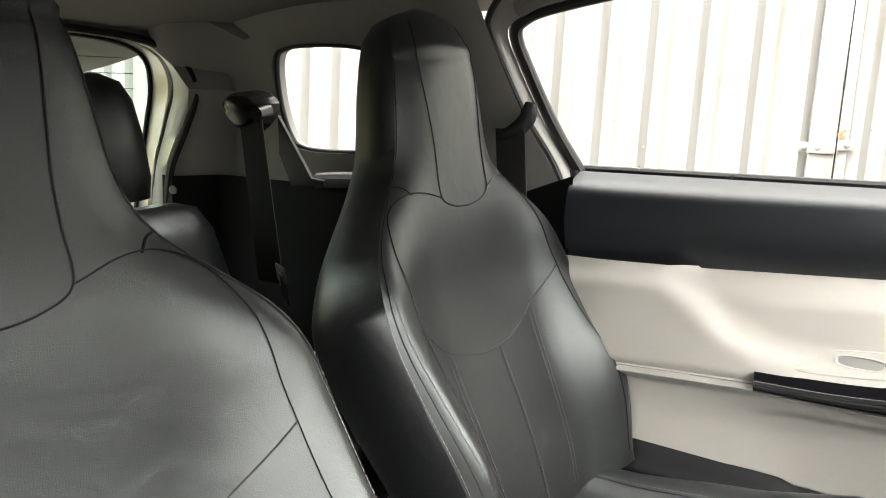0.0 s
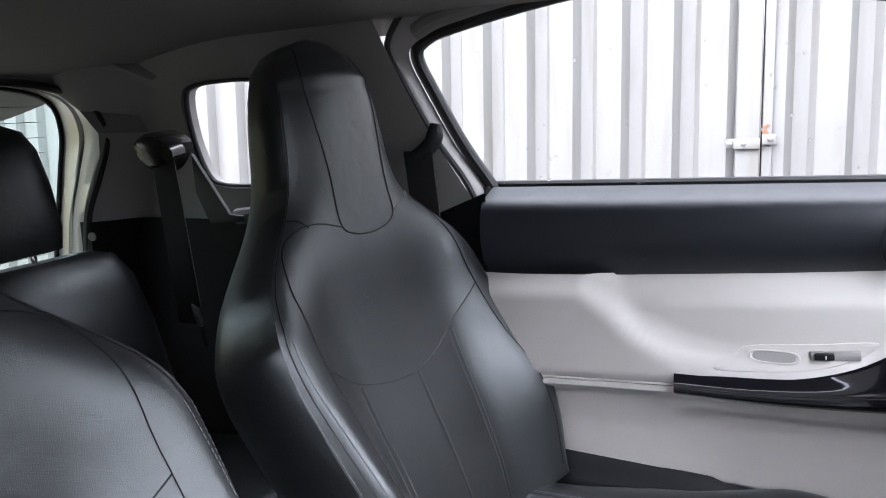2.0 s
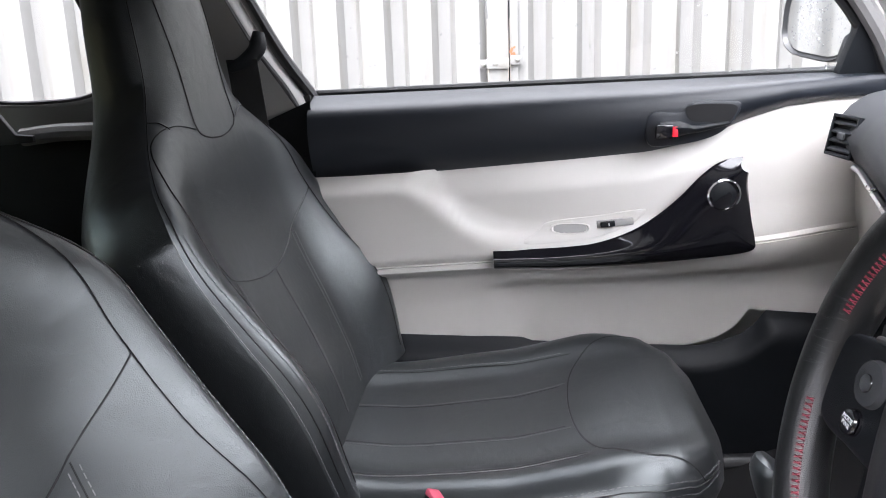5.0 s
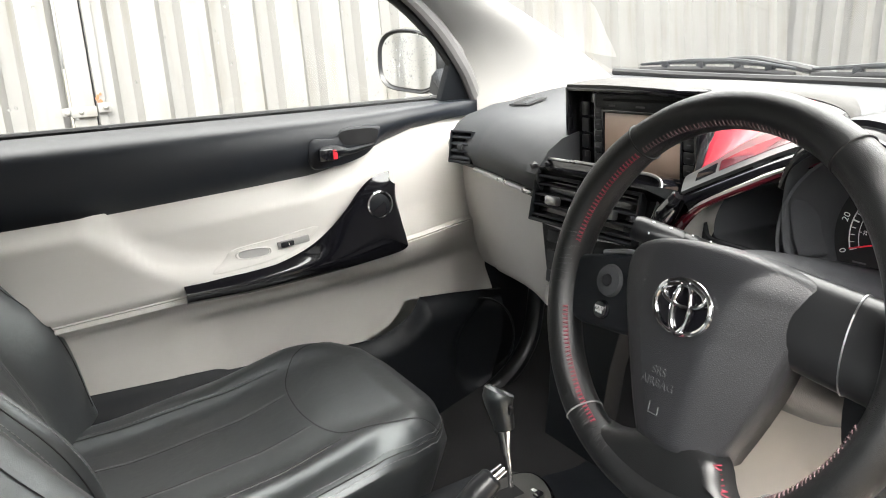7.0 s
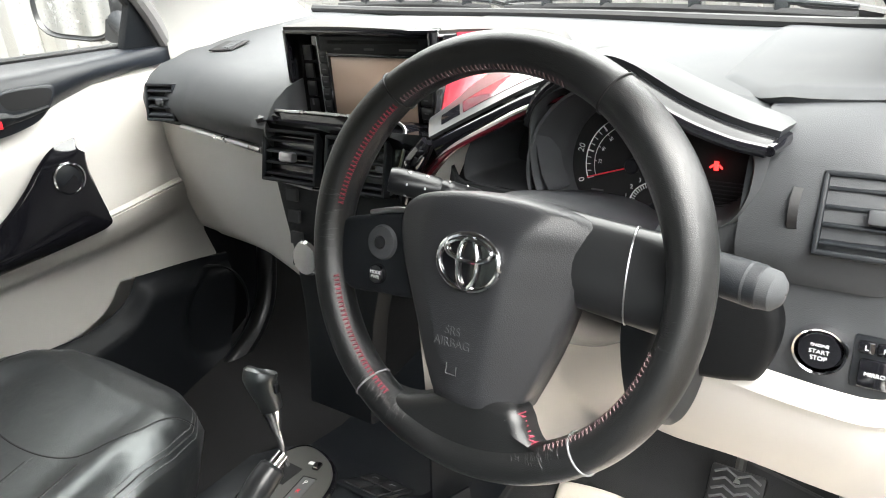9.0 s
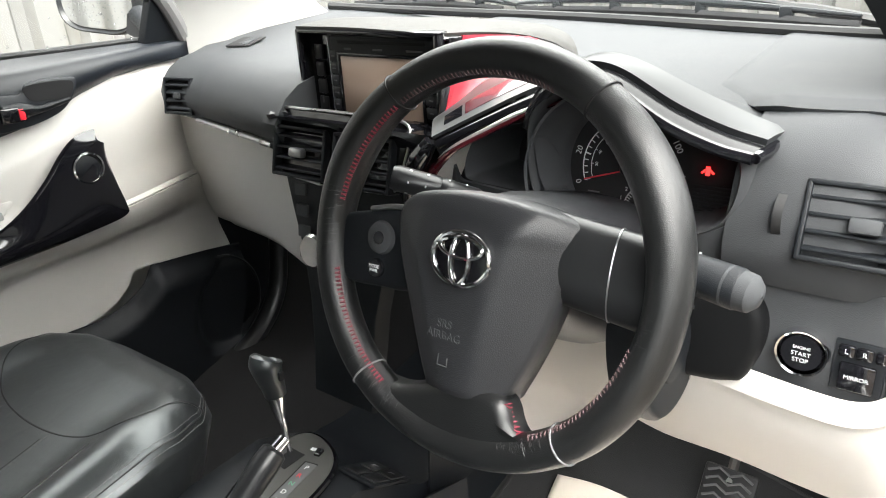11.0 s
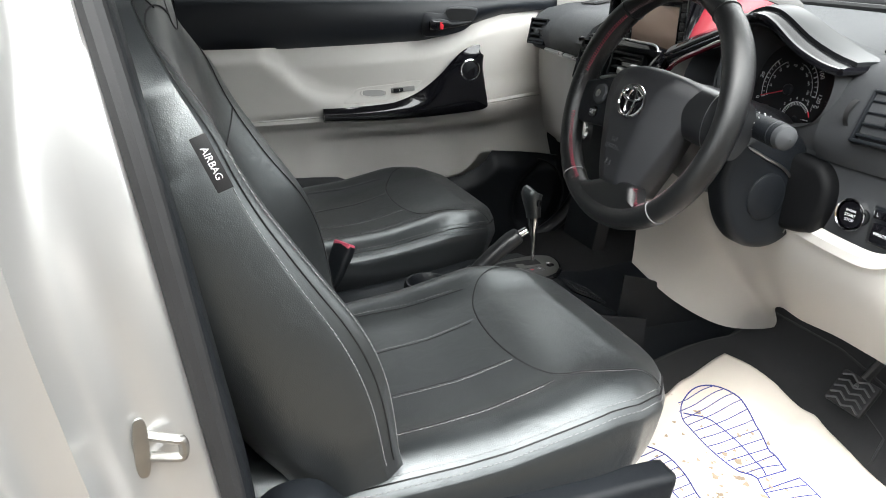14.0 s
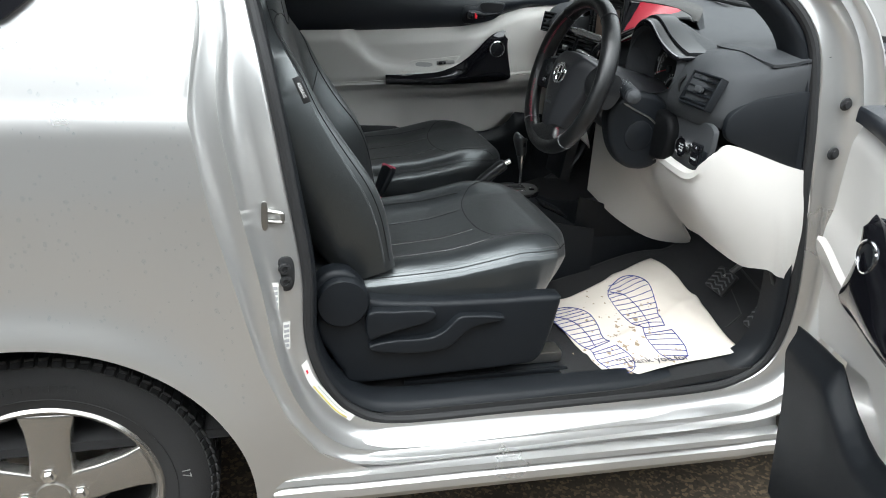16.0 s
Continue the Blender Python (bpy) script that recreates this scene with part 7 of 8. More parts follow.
def buckle(name, foot, top, colour_face):
    b = thing(name, "black seat belt buckle with red release", "seat belt buckle", foot, group="seat belt buckles")
    f, t = Vector(foot), Vector(top)
    d = (t - f).normalized()
    m = Matrix.Translation(t) @ d.to_track_quat("Z", "Y").to_matrix().to_4x4()
    part("strap", tube([f, f + (t - f) * 0.5, t - d * 0.07], 0.016, 10, flat=0.35, up=Vector((0, 1, 0.2))), BELT_WEB, b)
    body_b = part("housing", moved(loft([[(x * k, y * k, z) for x, y in ellipse(0, 0, 0.026, 0.0125, 28, 3.5)] for z, k in ((-0.085, 0.72), (-0.06, 0.86), (-0.02, 1.0), (-0.006, 1.0), (0.0, 0.96))]), m), PLASTIC, b, "black buckle housing")
    part("release", moved(rbox((0.046, 0.020, 0.010), (0, 0.002, 0.0), 0.003), m), PINK, body_b, "red release button")


buckle("belt_buckle", (0.930, 0.085, 0.600), (0.985, 0.115, 0.722), PINK)
buckle("belt_buckle", (0.885, -0.078, 0.600), (0.915, -0.088, 0.690), PINK)


# ---- passenger-side window frame, pillars and the rear of the cabin ----
def pillar(name, pts, r, material, label, flat=1.0, up=None, parent=body):
    return part(name, tube(curve_pts(pts, 30), r, 14, flat=flat, up=up), material, parent, label)


# passenger door frame
WF = [(0.712, 0.705, 1.185), (0.66, 0.690, 1.27), (0.615, 0.668, 1.37), (0.596, 0.650, 1.430), (0.615, 0.640, 1.458), (0.68, 0.630, 1.478), (0.88, 0.618, 1.508), (1.10, 0.612, 1.522), (1.32, 0.614, 1.505), (1.50, 0.630, 1.440), (1.62, 0.652, 1.355), (1.70, 0.672, 1.265), (1.745, 0.690, 1.195)]
part("window_frame", tube(curve_pts(WF, 80), 0.017, 10, flat=0.7), RUBBER, body, "black window surround of the passenger door")
part("frame_inner", tube([(p[0], p[1] - 0.025, p[2] + 0.014) for p in curve_pts(WF[4:], 50)], 0.016, 10), HEADLINER, body)


def window(name, pts, material=GLASS, label="clear window glass", cat="window"):
    """A flat pane between a polygon of points."""
    bm = bmesh.new()
    vs = [bm.verts.new(p) for p in pts]
    c = bm.verts.new(sum((Vector(p) for p in pts), Vector()) / len(pts))
    for k in range(len(vs)):
        bm.faces.new((vs[k], vs[(k + 1) % len(vs)], c))
    ob = part(name, bm, material, None, smooth=True, sharp=0)
    ob.visible_shadow = False
    return tagged(ob, label, cat, kind="structure")


window("window_1", curve_pts(WF, 40), GLASS, "clear passenger door window beaded with rain")
rnd = random.Random(9)
drops = bmesh.new()
for k in range(90):
    x = rnd.uniform(0.72, 1.70)
    f = rnd.random() ** (3 if k < 55 else 0.8)
    z = 1.20 + f * 0.24
    y = 0.703 - 0.105 * (z - 1.185) / 0.3 - 0.002
    r = rnd.uniform(0.0012, 0.0030)
    bmesh.ops.create_uvsphere(drops, u_segments=7, v_segments=5, radius=r, matrix=Matrix.Translation((x, y, z)) @ Matrix.Diagonal((1, 0.4, 1.1, 1)))
tagged(part("rain_drops", drops, WATER), "rain drops on the window glass", "rain drops", kind="stuff")

PIL = curve_pts([(0.80, 0.70, 0.98), (0.755, 0.70, 1.09)] + WF[:7], 41)


def b_strip(u, v):
    p = PIL[min(40, int(round(u * 40)))]
    k = smoothstep(0.62, 0.82, u)
    return (p[0] - (0.010 + 0.026 * v) * (1 - k), p[1] - 0.012 - 0.030 * v - 0.010 * math.sin(math.pi * v), p[2] + (0.016 + 0.050 * k) * v)


# Silver strip coloured as grey trim: its shade is put into the colour.
part("b_pillar_edge", sheet(b_strip, 40, 8), GREY_TRIM, body, "silver edge of the centre pillar, greyed to look shaded")
part("b_pillar_line", tube([b_strip(u, 1.0) for u in np.linspace(0, 1, 40)], 0.006, 8), RUBBER, body, "black seal line on the centre pillar")

# centre pillar and quarter trims on the passenger side
def quarter_trim():
    hole = [(0.075, 1.225), (0.060, 1.30), (0.068, 1.385), (0.10, 1.412), (0.20, 1.418), (0.29, 1.410), (0.325, 1.385), (0.335, 1.30), (0.325, 1.235), (0.29, 1.208), (0.20, 1.200), (0.11, 1.203)]
    h = [p[:2] for p in curve_pts([(*p, 0) for p in hole], 60, True)]
    cx, cz = 0.20, 1.31
    def rear(z):
        return lerp(z, [1.05, 1.15, 1.24, 1.32, 1.40, 1.43, 1.53], [-0.23, -0.205, -0.150, -0.108, -0.165, -0.25, -0.30])
    def yy(x, z):
        c = rear(min(z, 1.36)) + 0.075
        return 0.648 - 0.20 * max(0, z - 1.20) - 0.085 * smoothstep(c + 0.012, c - 0.065, x)
    def front(z):
        return lerp(z, [1.12, 1.185, 1.27, 1.37, 1.43, 1.53], [0.722, 0.686, 0.634, 0.589, 0.566, 0.53])
    outer = []
    for p in h:
        d = Vector((p[0] - cx, p[1] - cz))
        d.normalize()
        d += Vector((1e-5, 1e-5))
        t = 0.05
        while t < 1.2:
            x, z = cx + d.x * t, cz + d.y * t
            if x > front(z) or x < rear(z) or z > 1.53 or z < 1.12:
                break
            t += 0.002
        outer.append((cx + d.x * t, cz + d.y * t))
    rings = []
    for k, dy in ((0.0, 0.03), (0.0, 0.004), (0.02, -0.004), (0.08, 0.0), (0.3, 0), (0.6, 0), (1.0, 0)):
        rings.append([(a[0] * (1 - k) + b[0] * k, yy(a[0] * (1 - k) + b[0] * k, a[1] * (1 - k) + b[1] * k) + dy, a[1] * (1 - k) + b[1] * k) for a, b in zip(h, outer)])
    part("quarter_trim", loft([r + [r[0]] for r in rings], False, False), GREY_TRIM, body, "warm grey rear quarter trim round the small window")
    part("quarter_seal", tube([(p[0], yy(*p) + 0.004, p[1]) for p in h], 0.006, 8, True), RUBBER, body, "black seal of the quarter window")
    window("window_2", [(p[0], yy(*p) + 0.03, p[1]) for p in h], GLASS, "small clear rear quarter window")
    def dark(u, v):
        x = -0.235 + u * 0.955
        z = 0.55 + v * lerp(x, [-0.235, 0.55, 0.62, 0.72], [0.582, 0.580, 0.60, 0.64])
        return (x, 0.640 - 0.085 * smoothstep(-0.12, -0.205, x) - 0.01 * math.sin(v * 3), z)
    part("lower_quarter_trim", sheet(dark, 30, 14), DARKENED_TRIM, body, "black lower quarter trim")
    part("ledge", tube(curve_pts([(0.16, 0.628, 1.140), (0.25, 0.628, 1.148), (0.40, 0.630, 1.145), (0.55, 0.636, 1.138)], 20), 0.017, 10), GREY_TRIM, body)
    part("trim_screw", turned([(0.010, 0), (0.009, 0.003), (0.004, 0.003), (0.003, 0.0015), (0, 0.0015)], 20, pose(-0.200, 0.552, 1.10, 90, 0, 20)), STEEL, body)


quarter_trim()
# tailgate aperture and rear window
O = [(-0.26, 0.555, 0.90), (-0.23, 0.557, 1.05), (-0.205, 0.557, 1.15), (-0.150, 0.557, 1.24), (-0.108, 0.557, 1.32), (-0.140, 0.550, 1.385), (-0.200, 0.51, 1.425), (-0.26, 0.36, 1.445), (-0.28, 0.0, 1.455)]
W = [(-0.36, 0.550, 0.90), (-0.335, 0.555, 1.05), (-0.315, 0.562, 1.15), (-0.295, 0.568, 1.24), (-0.270, 0.568, 1.33), (-0.262, 0.545, 1.395), (-0.275, 0.48, 1.425), (-0.295, 0.34, 1.438), (-0.305, 0.0, 1.445)]


def both_sides(pts):
    return [(x, -y, z) for x, y, z in pts[:-1]] + [(x, y, z) for x, y, z in reversed(pts)]


o_line, w_line = curve_pts(both_sides(O), 90), curve_pts(both_sides(W), 90)


def tail_ring(k, out=0.0):
    """A ring between the cabin seal (0) and the rear glass (1), pushed outwards for ribs."""
    return [(a[0] * (1 - k) + b[0] * k + out * 0.3, (a[1] * (1 - k) + b[1] * k) * (1 + out * 1.6), (a[2] * (1 - k) + b[2] * k) + out * 0.8) for a, b in zip(o_line, w_line)]


part("rear_header", loft([tail_ring(-0.15, 0.14), tail_ring(-0.10, 0.06), tail_ring(-0.02, 0.012), tail_ring(0.005, 0.0)], False, False), HEADLINER, body, "grey cloth round the tailgate aperture")
part("tailgate_aperture", loft([tail_ring(0.0), tail_ring(0.10, 0.012), tail_ring(0.18, 0.0), tail_ring(0.40, 0.002), tail_ring(0.50, 0.0), tail_ring(0.54, 0.018), tail_ring(0.58, 0.018), tail_ring(0.62, 0.0), tail_ring(0.86, 0.004), tail_ring(1.02, 0.0)], False, False), SILVER, body, "ribbed silver tailgate aperture", sharp=60)
part("tailgate_seal", tube(tail_ring(0.02), 0.009, 8), RUBBER, body, "black tailgate seal")
part("tailgate_channel", tube(tail_ring(0.56, 0.010), 0.004, 8), RUBBER, body, "dark rubber channel")
part("glass_edge", tube(tail_ring(1.0), 0.006, 8), RUBBER, body, "black rear glass edge")
window("window_3", [(p[0] - 0.004, p[1], p[2]) for p in w_line], REAR_GLASS, "green-tinted heated rear window")
for k in range(11):
    z = 1.06 + k * 0.033
    x = lerp(z, [1.05, 1.24, 1.33, 1.44], [-0.333, -0.297, -0.275, -0.29])
    part("heater_wire", tube([(x, -0.53, z), (x - 0.004, 0, z + 0.004), (x, 0.53, z)], 0.0008, 4), DIM_MARK, body)
part("rear_wall", rbox((0.04, 1.1, 0.5), (-0.34, 0, 0.70), 0.01), DARKENED_TRIM, body)
# Plain panels added on the driver's side to stop light leaking in.
part("driver_quarter_trim", rbox((1.02, 0.03, 0.98), (0.04, -0.635, 1.02), 0.01), DARKENED_TRIM, body)
part("driver_cant_lining", sheet(lambda u, v: (-0.30 + u * 1.70, -0.56 - 0.085 * v, 1.512 - 0.016 * v - 0.13 * smoothstep(0.25, -0.75, -0.30 + u * 1.70) - 0.075 * smoothstep(1.0, 1.5, -0.30 + u * 1.70)), 24, 4, 0.004), HEADLINER, body, "added grey cloth strip that shuts out light above the driver's door")
part("driver_kick_panel", rbox((0.34, 0.012, 0.56), (1.97, -0.690, 0.74), 0.004), PLASTIC, body)

# rear seat
rear_seat = thing("back_bench", "black leather rear bench in deep shade", "car seat", (0.0, 0.2, 0.7))
for y in (0.27, -0.27):
    rings = []
    for s, w, d in ((0.0, 0.24, 0.10), (0.15, 0.25, 0.11), (0.30, 0.245, 0.10), (0.40, 0.23, 0.09), (0.45, 0.20, 0.06), (0.465, 0.15, 0.03)):
        rings.append([(0.06 - 0.22 * s - d * math.sin(t) * 0.5, y + w * math.copysign(abs(math.cos(t)) ** 0.6, math.cos(t)), 0.66 + s * 0.95) for t in np.linspace(0, math.tau, 32, endpoint=False)])
    part("backrest", loft(rings), LEATHER, rear_seat, "black leather rear backrest")
    rings = []
    for s, w, d in ((0.0, 0.115, 0.06), (0.04, 0.125, 0.08), (0.12, 0.125, 0.09), (0.19, 0.118, 0.08), (0.225, 0.10, 0.06), (0.24, 0.06, 0.02)):
        rings.append([(-0.075 - 0.2 * s - d * math.sin(t) * 0.5, y + w * math.copysign(abs(math.cos(t)) ** 0.6, math.cos(t)), 1.115 + s * 1.0) for t in np.linspace(0, math.tau, 32, endpoint=False)])
    hr = part("headrest", loft(rings), LEATHER, rear_seat, "black rear headrest on chrome posts")
    for dy in (-0.05, 0.05):
        part("post", tube([(-0.065, y + dy, 1.08), (-0.075, y + dy, 1.16)], 0.006, 10), CHROME, hr)
    part("cushion", rbox((0.45, 0.50, 0.13), (0.28, y, 0.66), 0.04, (0, -6, 0), 4), LEATHER, rear_seat)

belt = thing("rear_seat_belt", "black rear seat belt with grey guide housing", "seat belt", (0.04, 0.56, 1.28))
part("guide_housing", loft([[(0.030 + 0.062 * k * math.cos(t), 0.590 - d, 1.292 + k * (0.032 * math.sin(t) if math.sin(t) > 0 else 0.030 * math.sin(t) + 0.014 * math.cos(2 * t) - 0.006)) for t in np.linspace(0, math.tau, 36, endpoint=False)] for d, k in ((0.0, 1.06), (0.016, 1.0), (0.040, 0.94), (0.054, 0.72), (0.060, 0.3))]), BELT_SHELL, belt, "grey-black upper belt guide")
part("guide_roller", tube([(0.082, 0.565, 1.285), (0.088, 0.525, 1.280)], 0.015, 14), BELT_SHELL, belt)
part("webbing", sheet(lambda u, v: (0.045 + 0.17 * u - 0.030 + 0.062 * v, 0.552 - 0.14 * u, 1.275 - 0.30 * u), 12, 2, 0.002), BELT_WEB, belt)
part("guard", plate([(0.0, 0.0), (0.085, -0.125), (0.118, -0.128), (0.118, -0.140), (0.03, -0.145), (0.0, -0.08)], 0.008, 0.002, frame_of((0.085, 0.600, 1.275), (1, 0, 0), (0, 0, 1))), RUBBER, belt, "black belt guard")
part("tongue", plate([(-0.020, 0.0), (0.020, 0.0), (0.020, 0.022), (0.012, 0.030), (0.010, 0.060), (-0.010, 0.060), (-0.012, 0.030), (-0.020, 0.022)], 0.003, 0.001, frame_of((0.292, 0.352, 1.030), (1, -0.6, 0), (0.1, 0.1, -1)) @ Matrix.Scale(1.2, 4)), SATIN, belt, "chrome belt tongue")

fbelt = thing("front_seat_belt", "black passenger seat belt over a black guide", "seat belt", (0.62, 0.6, 1.28))
part("guide", tube(curve_pts([(0.652, 0.598, 1.314), (0.648, 0.590, 1.286), (0.628, 0.582, 1.266), (0.600, 0.577, 1.256)], 16), list(np.interp(np.arange(16), [0, 3, 9, 15], [0.010, 0.015, 0.014, 0.009])), 12, flat=0.6), PLASTIC, fbelt, "black hooked belt guide")
part("webbing", sheet(lambda u, v: (0.595 + 0.055 * v + 0.03 * u, 0.578 + 0.03 * u, 1.270 - 0.60 * u), 10, 2, 0.002), BELT_WEB, fbelt)

# A pillar trim and windscreen
for s in (1, -1):
    rear = curve_pts([(1.742, 0.655, 1.165), (1.733, 0.652, 1.25), (1.685, 0.642, 1.335), (1.57, 0.625, 1.41), (1.42, 0.605, 1.466), (1.25, 0.59, 1.49)], 25)
    fore = curve_pts([(2.13, 0.60, 1.205), (2.01, 0.60, 1.283), (1.89, 0.592, 1.346), (1.73, 0.58, 1.42), (1.56, 0.567, 1.470), (1.40, 0.555, 1.495)], 25)
    def trim(u, v):
        i = min(24, int(round(u * 24)))
        a, b = Vector(rear[i]), Vector(fore[i])
        p = a.lerp(b, v)
        return (p.x, s * (p.y - 0.030 * math.sin(math.pi * v) ** 0.7), p.z)
    part("a_pillar_trim", sheet(trim, 24, 12, 0.004 * s), GREY_TRIM, body, "light grey windscreen pillar trim")
BASE = [(2.125, 0.620, 1.244), (2.17, 0.40, 1.232), (2.14, 0.20, 1.229), (2.105, 0.04, 1.228), (2.055, -0.15, 1.2265), (2.00, -0.33, 1.2235), (1.965, -0.50, 1.2195), (1.94, -0.62, 1.219)]
low_edge = curve_pts(BASE, 21)
top_edge = curve_pts([(1.38, 0.54, 1.475), (1.41, 0.28, 1.49), (1.42, 0.0, 1.495), (1.41, -0.28, 1.49), (1.38, -0.54, 1.475)], 21)


def screen_at(u, v):
    i = min(20, int(round(u * 20)))
    p = Vector(low_edge[i]).lerp(Vector(top_edge[i]), v)
    return p + Vector((0.3, 0, 0.9)) * 0.02 * math.sin(math.pi * v)


screen = part("window_4", sheet(screen_at, 20, 12), GLASS, None, sharp=0)
screen.visible_shadow = False
tagged(screen, "clear raked windscreen", "window", kind="structure")
part("windscreen_seal", tube([(x - 0.006, y, z) for x, y, z in curve_pts(BASE, 50)], 0.009, 8), RUBBER, body, "black rubber edge along the windscreen base")
part("cowl", loft([[(2.235, y, 1.185), (2.27, y, 1.196), (2.32, y, 1.195), (2.42, y, 1.165), (2.42, y, 1.10), (2.235, y, 1.10)] for y in np.linspace(-0.64, 0.64, 14)]), RUBBER, body, "black plastic scuttle")
for k, (y0, y1) in enumerate(((0.58, 0.16), (0.12, -0.52))):
    w = thing("wiper", "black windscreen wiper on the scuttle", "wiper", (2.2, (y0 + y1) / 2, 1.24), group="windscreen wipers")
    line = [Vector((lerp(y, [-0.6, -0.33, 0.04, 0.4, 0.62], [1.965, 2.02, 2.120, 2.185, 2.14]) + 0.016, y, lerp(y, [-0.6, -0.33, 0.04, 0.4, 0.62], [1.224, 1.228, 1.233, 1.237, 1.247]) + 0.007 * math.sin(math.pi * f))) for f, y in ((f, y0 + (y1 - y0) * f) for f in np.linspace(0, 1, 20))]
    part("blade", tube(line, 0.0045, 6, flat=1.8), RUBBER, w, "black rubber wiper blade")
    part("spine", tube([p + Vector((0.004, 0, 0.013 + 0.006 * math.sin(math.pi * i / 19))) for i, p in enumerate(line)], [0.003 + 0.004 * math.sin(math.pi * i / 19) for i in range(20)], 8), PLASTIC, w)
    for i in (3, 7, 12, 16):
        part("bracket", rbox((0.012, 0.020, 0.020), line[i] + Vector((0.004, 0, 0.010)), 0.003), PLASTIC, w)
    part("arm", tube(curve_pts([line[10] + Vector((0.006, 0, 0.022)), line[13] + Vector((0.02, 0, 0.026)), line[16] + Vector((0.05, 0, 0.016)), line[19] + Vector((0.10, -0.02, -0.004))], 16), [0.007] * 6 + [0.009] * 5 + [0.013] * 5, 8, flat=0.7), RUBBER, w)
def bonnet(u, v):
    return (2.36 + 0.30 * u, -0.62 + 1.24 * v, 1.165 - 0.10 * u * u - 0.05 * abs(v - 0.5) ** 2)
part("bonnet", sheet(bonnet, 10, 16), SILVER, body, "silver bonnet")

# passenger door mirror
mir = thing("door_mirror", "black door mirror with rain-wet glass", "mirror", (1.70, 0.78, 1.25))
part("sail", plate([(0, 0), (0.10, 0.0), (0.05, 0.11), (0.02, 0.12)], 0.02, 0.004, frame_of((1.655, 0.70, 1.19), (1, 0.0, 0), (0, -0.3, 1))), PLASTIC, mir, "black mirror base plate")
mm = frame_of((1.715, 0.922, 1.292), (0.20, -0.98, 0), (0.02, 0, 1))
shell = [(u, v - 0.012 * smoothstep(-0.05, 0.12, u)) for u, v in ellipse(0, 0, 0.122, 0.078, 48, 3.0)]
part("shell", moved(loft([[(u * k, v * k, z) for u, v in shell] for z, k in ((-0.075, 0.40), (-0.055, 0.74), (-0.025, 0.95), (0.0, 1.0), (0.010, 0.985), (0.012, 0.95), (0.004, 0.90), (0.002, 0.5))]), mm), SMOOTH_BLACK, mir, "black mirror shell")
part("mirror_glass", moved(plate([(u * 0.885, v * 0.86) for u, v in shell], 0.001, 0), mm @ pose(0, 0, 0.0045)), MIRROR, mir, "mirror glass")
part("mirror_arm", loft([[(x, y, z + dz) for x, dz in ((xa, -h), (xa + 0.05, -h * 0.8), (xa + 0.06, h * 0.6), (xa + 0.01, h))] for xa, y, z, h in ((1.715, 0.83, 1.235, 0.020), (1.720, 0.78, 1.225, 0.028), (1.715, 0.735, 1.225, 0.040), (1.705, 0.712, 1.230, 0.055))]), SMOOTH_BLACK, mir, "black mirror foot")
drops = bmesh.new()
rnd = random.Random(8)
for k in range(150):
    u, v, r = rnd.uniform(-0.045, 0.098), rnd.uniform(-0.060, 0.060), rnd.uniform(0.0010, 0.0026)
    bmesh.ops.create_icosphere(drops, subdivisions=1, radius=r, matrix=mm @ pose(u, v, 0.0056) @ Matrix.Diagonal((1, 1, 0.5, 1)))
tagged(part("raindrops", drops, BEAD, mir), "clear raindrops on the mirror glass", kind="stuff")
part("arm", tube([(1.70, 0.71, 1.225), (1.72, 0.76, 1.235), (1.735, 0.80, 1.25)], [0.02, 0.018, 0.022], 12), PLASTIC, mir)
bm = bmesh.new()
for k in range(110):
    u, v = rnd.uniform(-0.09, 0.02), rnd.uniform(-0.055, 0.055)
    bmesh.ops.create_uvsphere(bm, u_segments=6, v_segments=4, radius=rnd.uniform(0.0010, 0.0026), matrix=Matrix.Translation((u, v, 0.006)) @ Matrix.Diagonal((1, 1, 0.4, 1)))
part("rain_drops", moved(bm, mm), WATER, mir)


# ---- driver's footwell ----
paper = thing("paper_mat", "crumpled off-white paper mat printed with blue shoe soles", "paper mat", (1.55, -0.45, 0.45))
PA = [Vector((1.712, -0.228)), Vector((1.742, -0.652)), Vector((1.385, -0.668)), Vector((1.335, -0.29))]


def paper_z(x, y):
    w = 0.006 * math.sin(17 * x + 9 * y) + 0.004 * math.sin(31 * y - 12 * x) + 0.010 * math.exp(-((x + 0.4 * y - 1.48) / 0.03) ** 2) + 0.008 * math.exp(-((y - 0.3 * x + 0.97) / 0.02) ** 2)
    return foot_z(x, y) + 0.011 + max(-0.003, w)


def paper_at(u, v):
    """u along the car, v from the tunnel to the sill."""
    p = (PA[3] * (1 - u) + PA[0] * u) * (1 - v) + (PA[2] * (1 - u) + PA[1] * u) * v
    return Vector((p.x, p.y, paper_z(p.x, p.y)))


sheet_ob = part("sheet", sheet(paper_at, 60, 44, 0.0006), PAPER, paper, "off-white paper, muddy with use", sharp=0)


def ink_line(pts, r=0.0013):
    return tube([(x, y, paper_z(x, y) + 0.0018) for x, y in pts], r, 4)


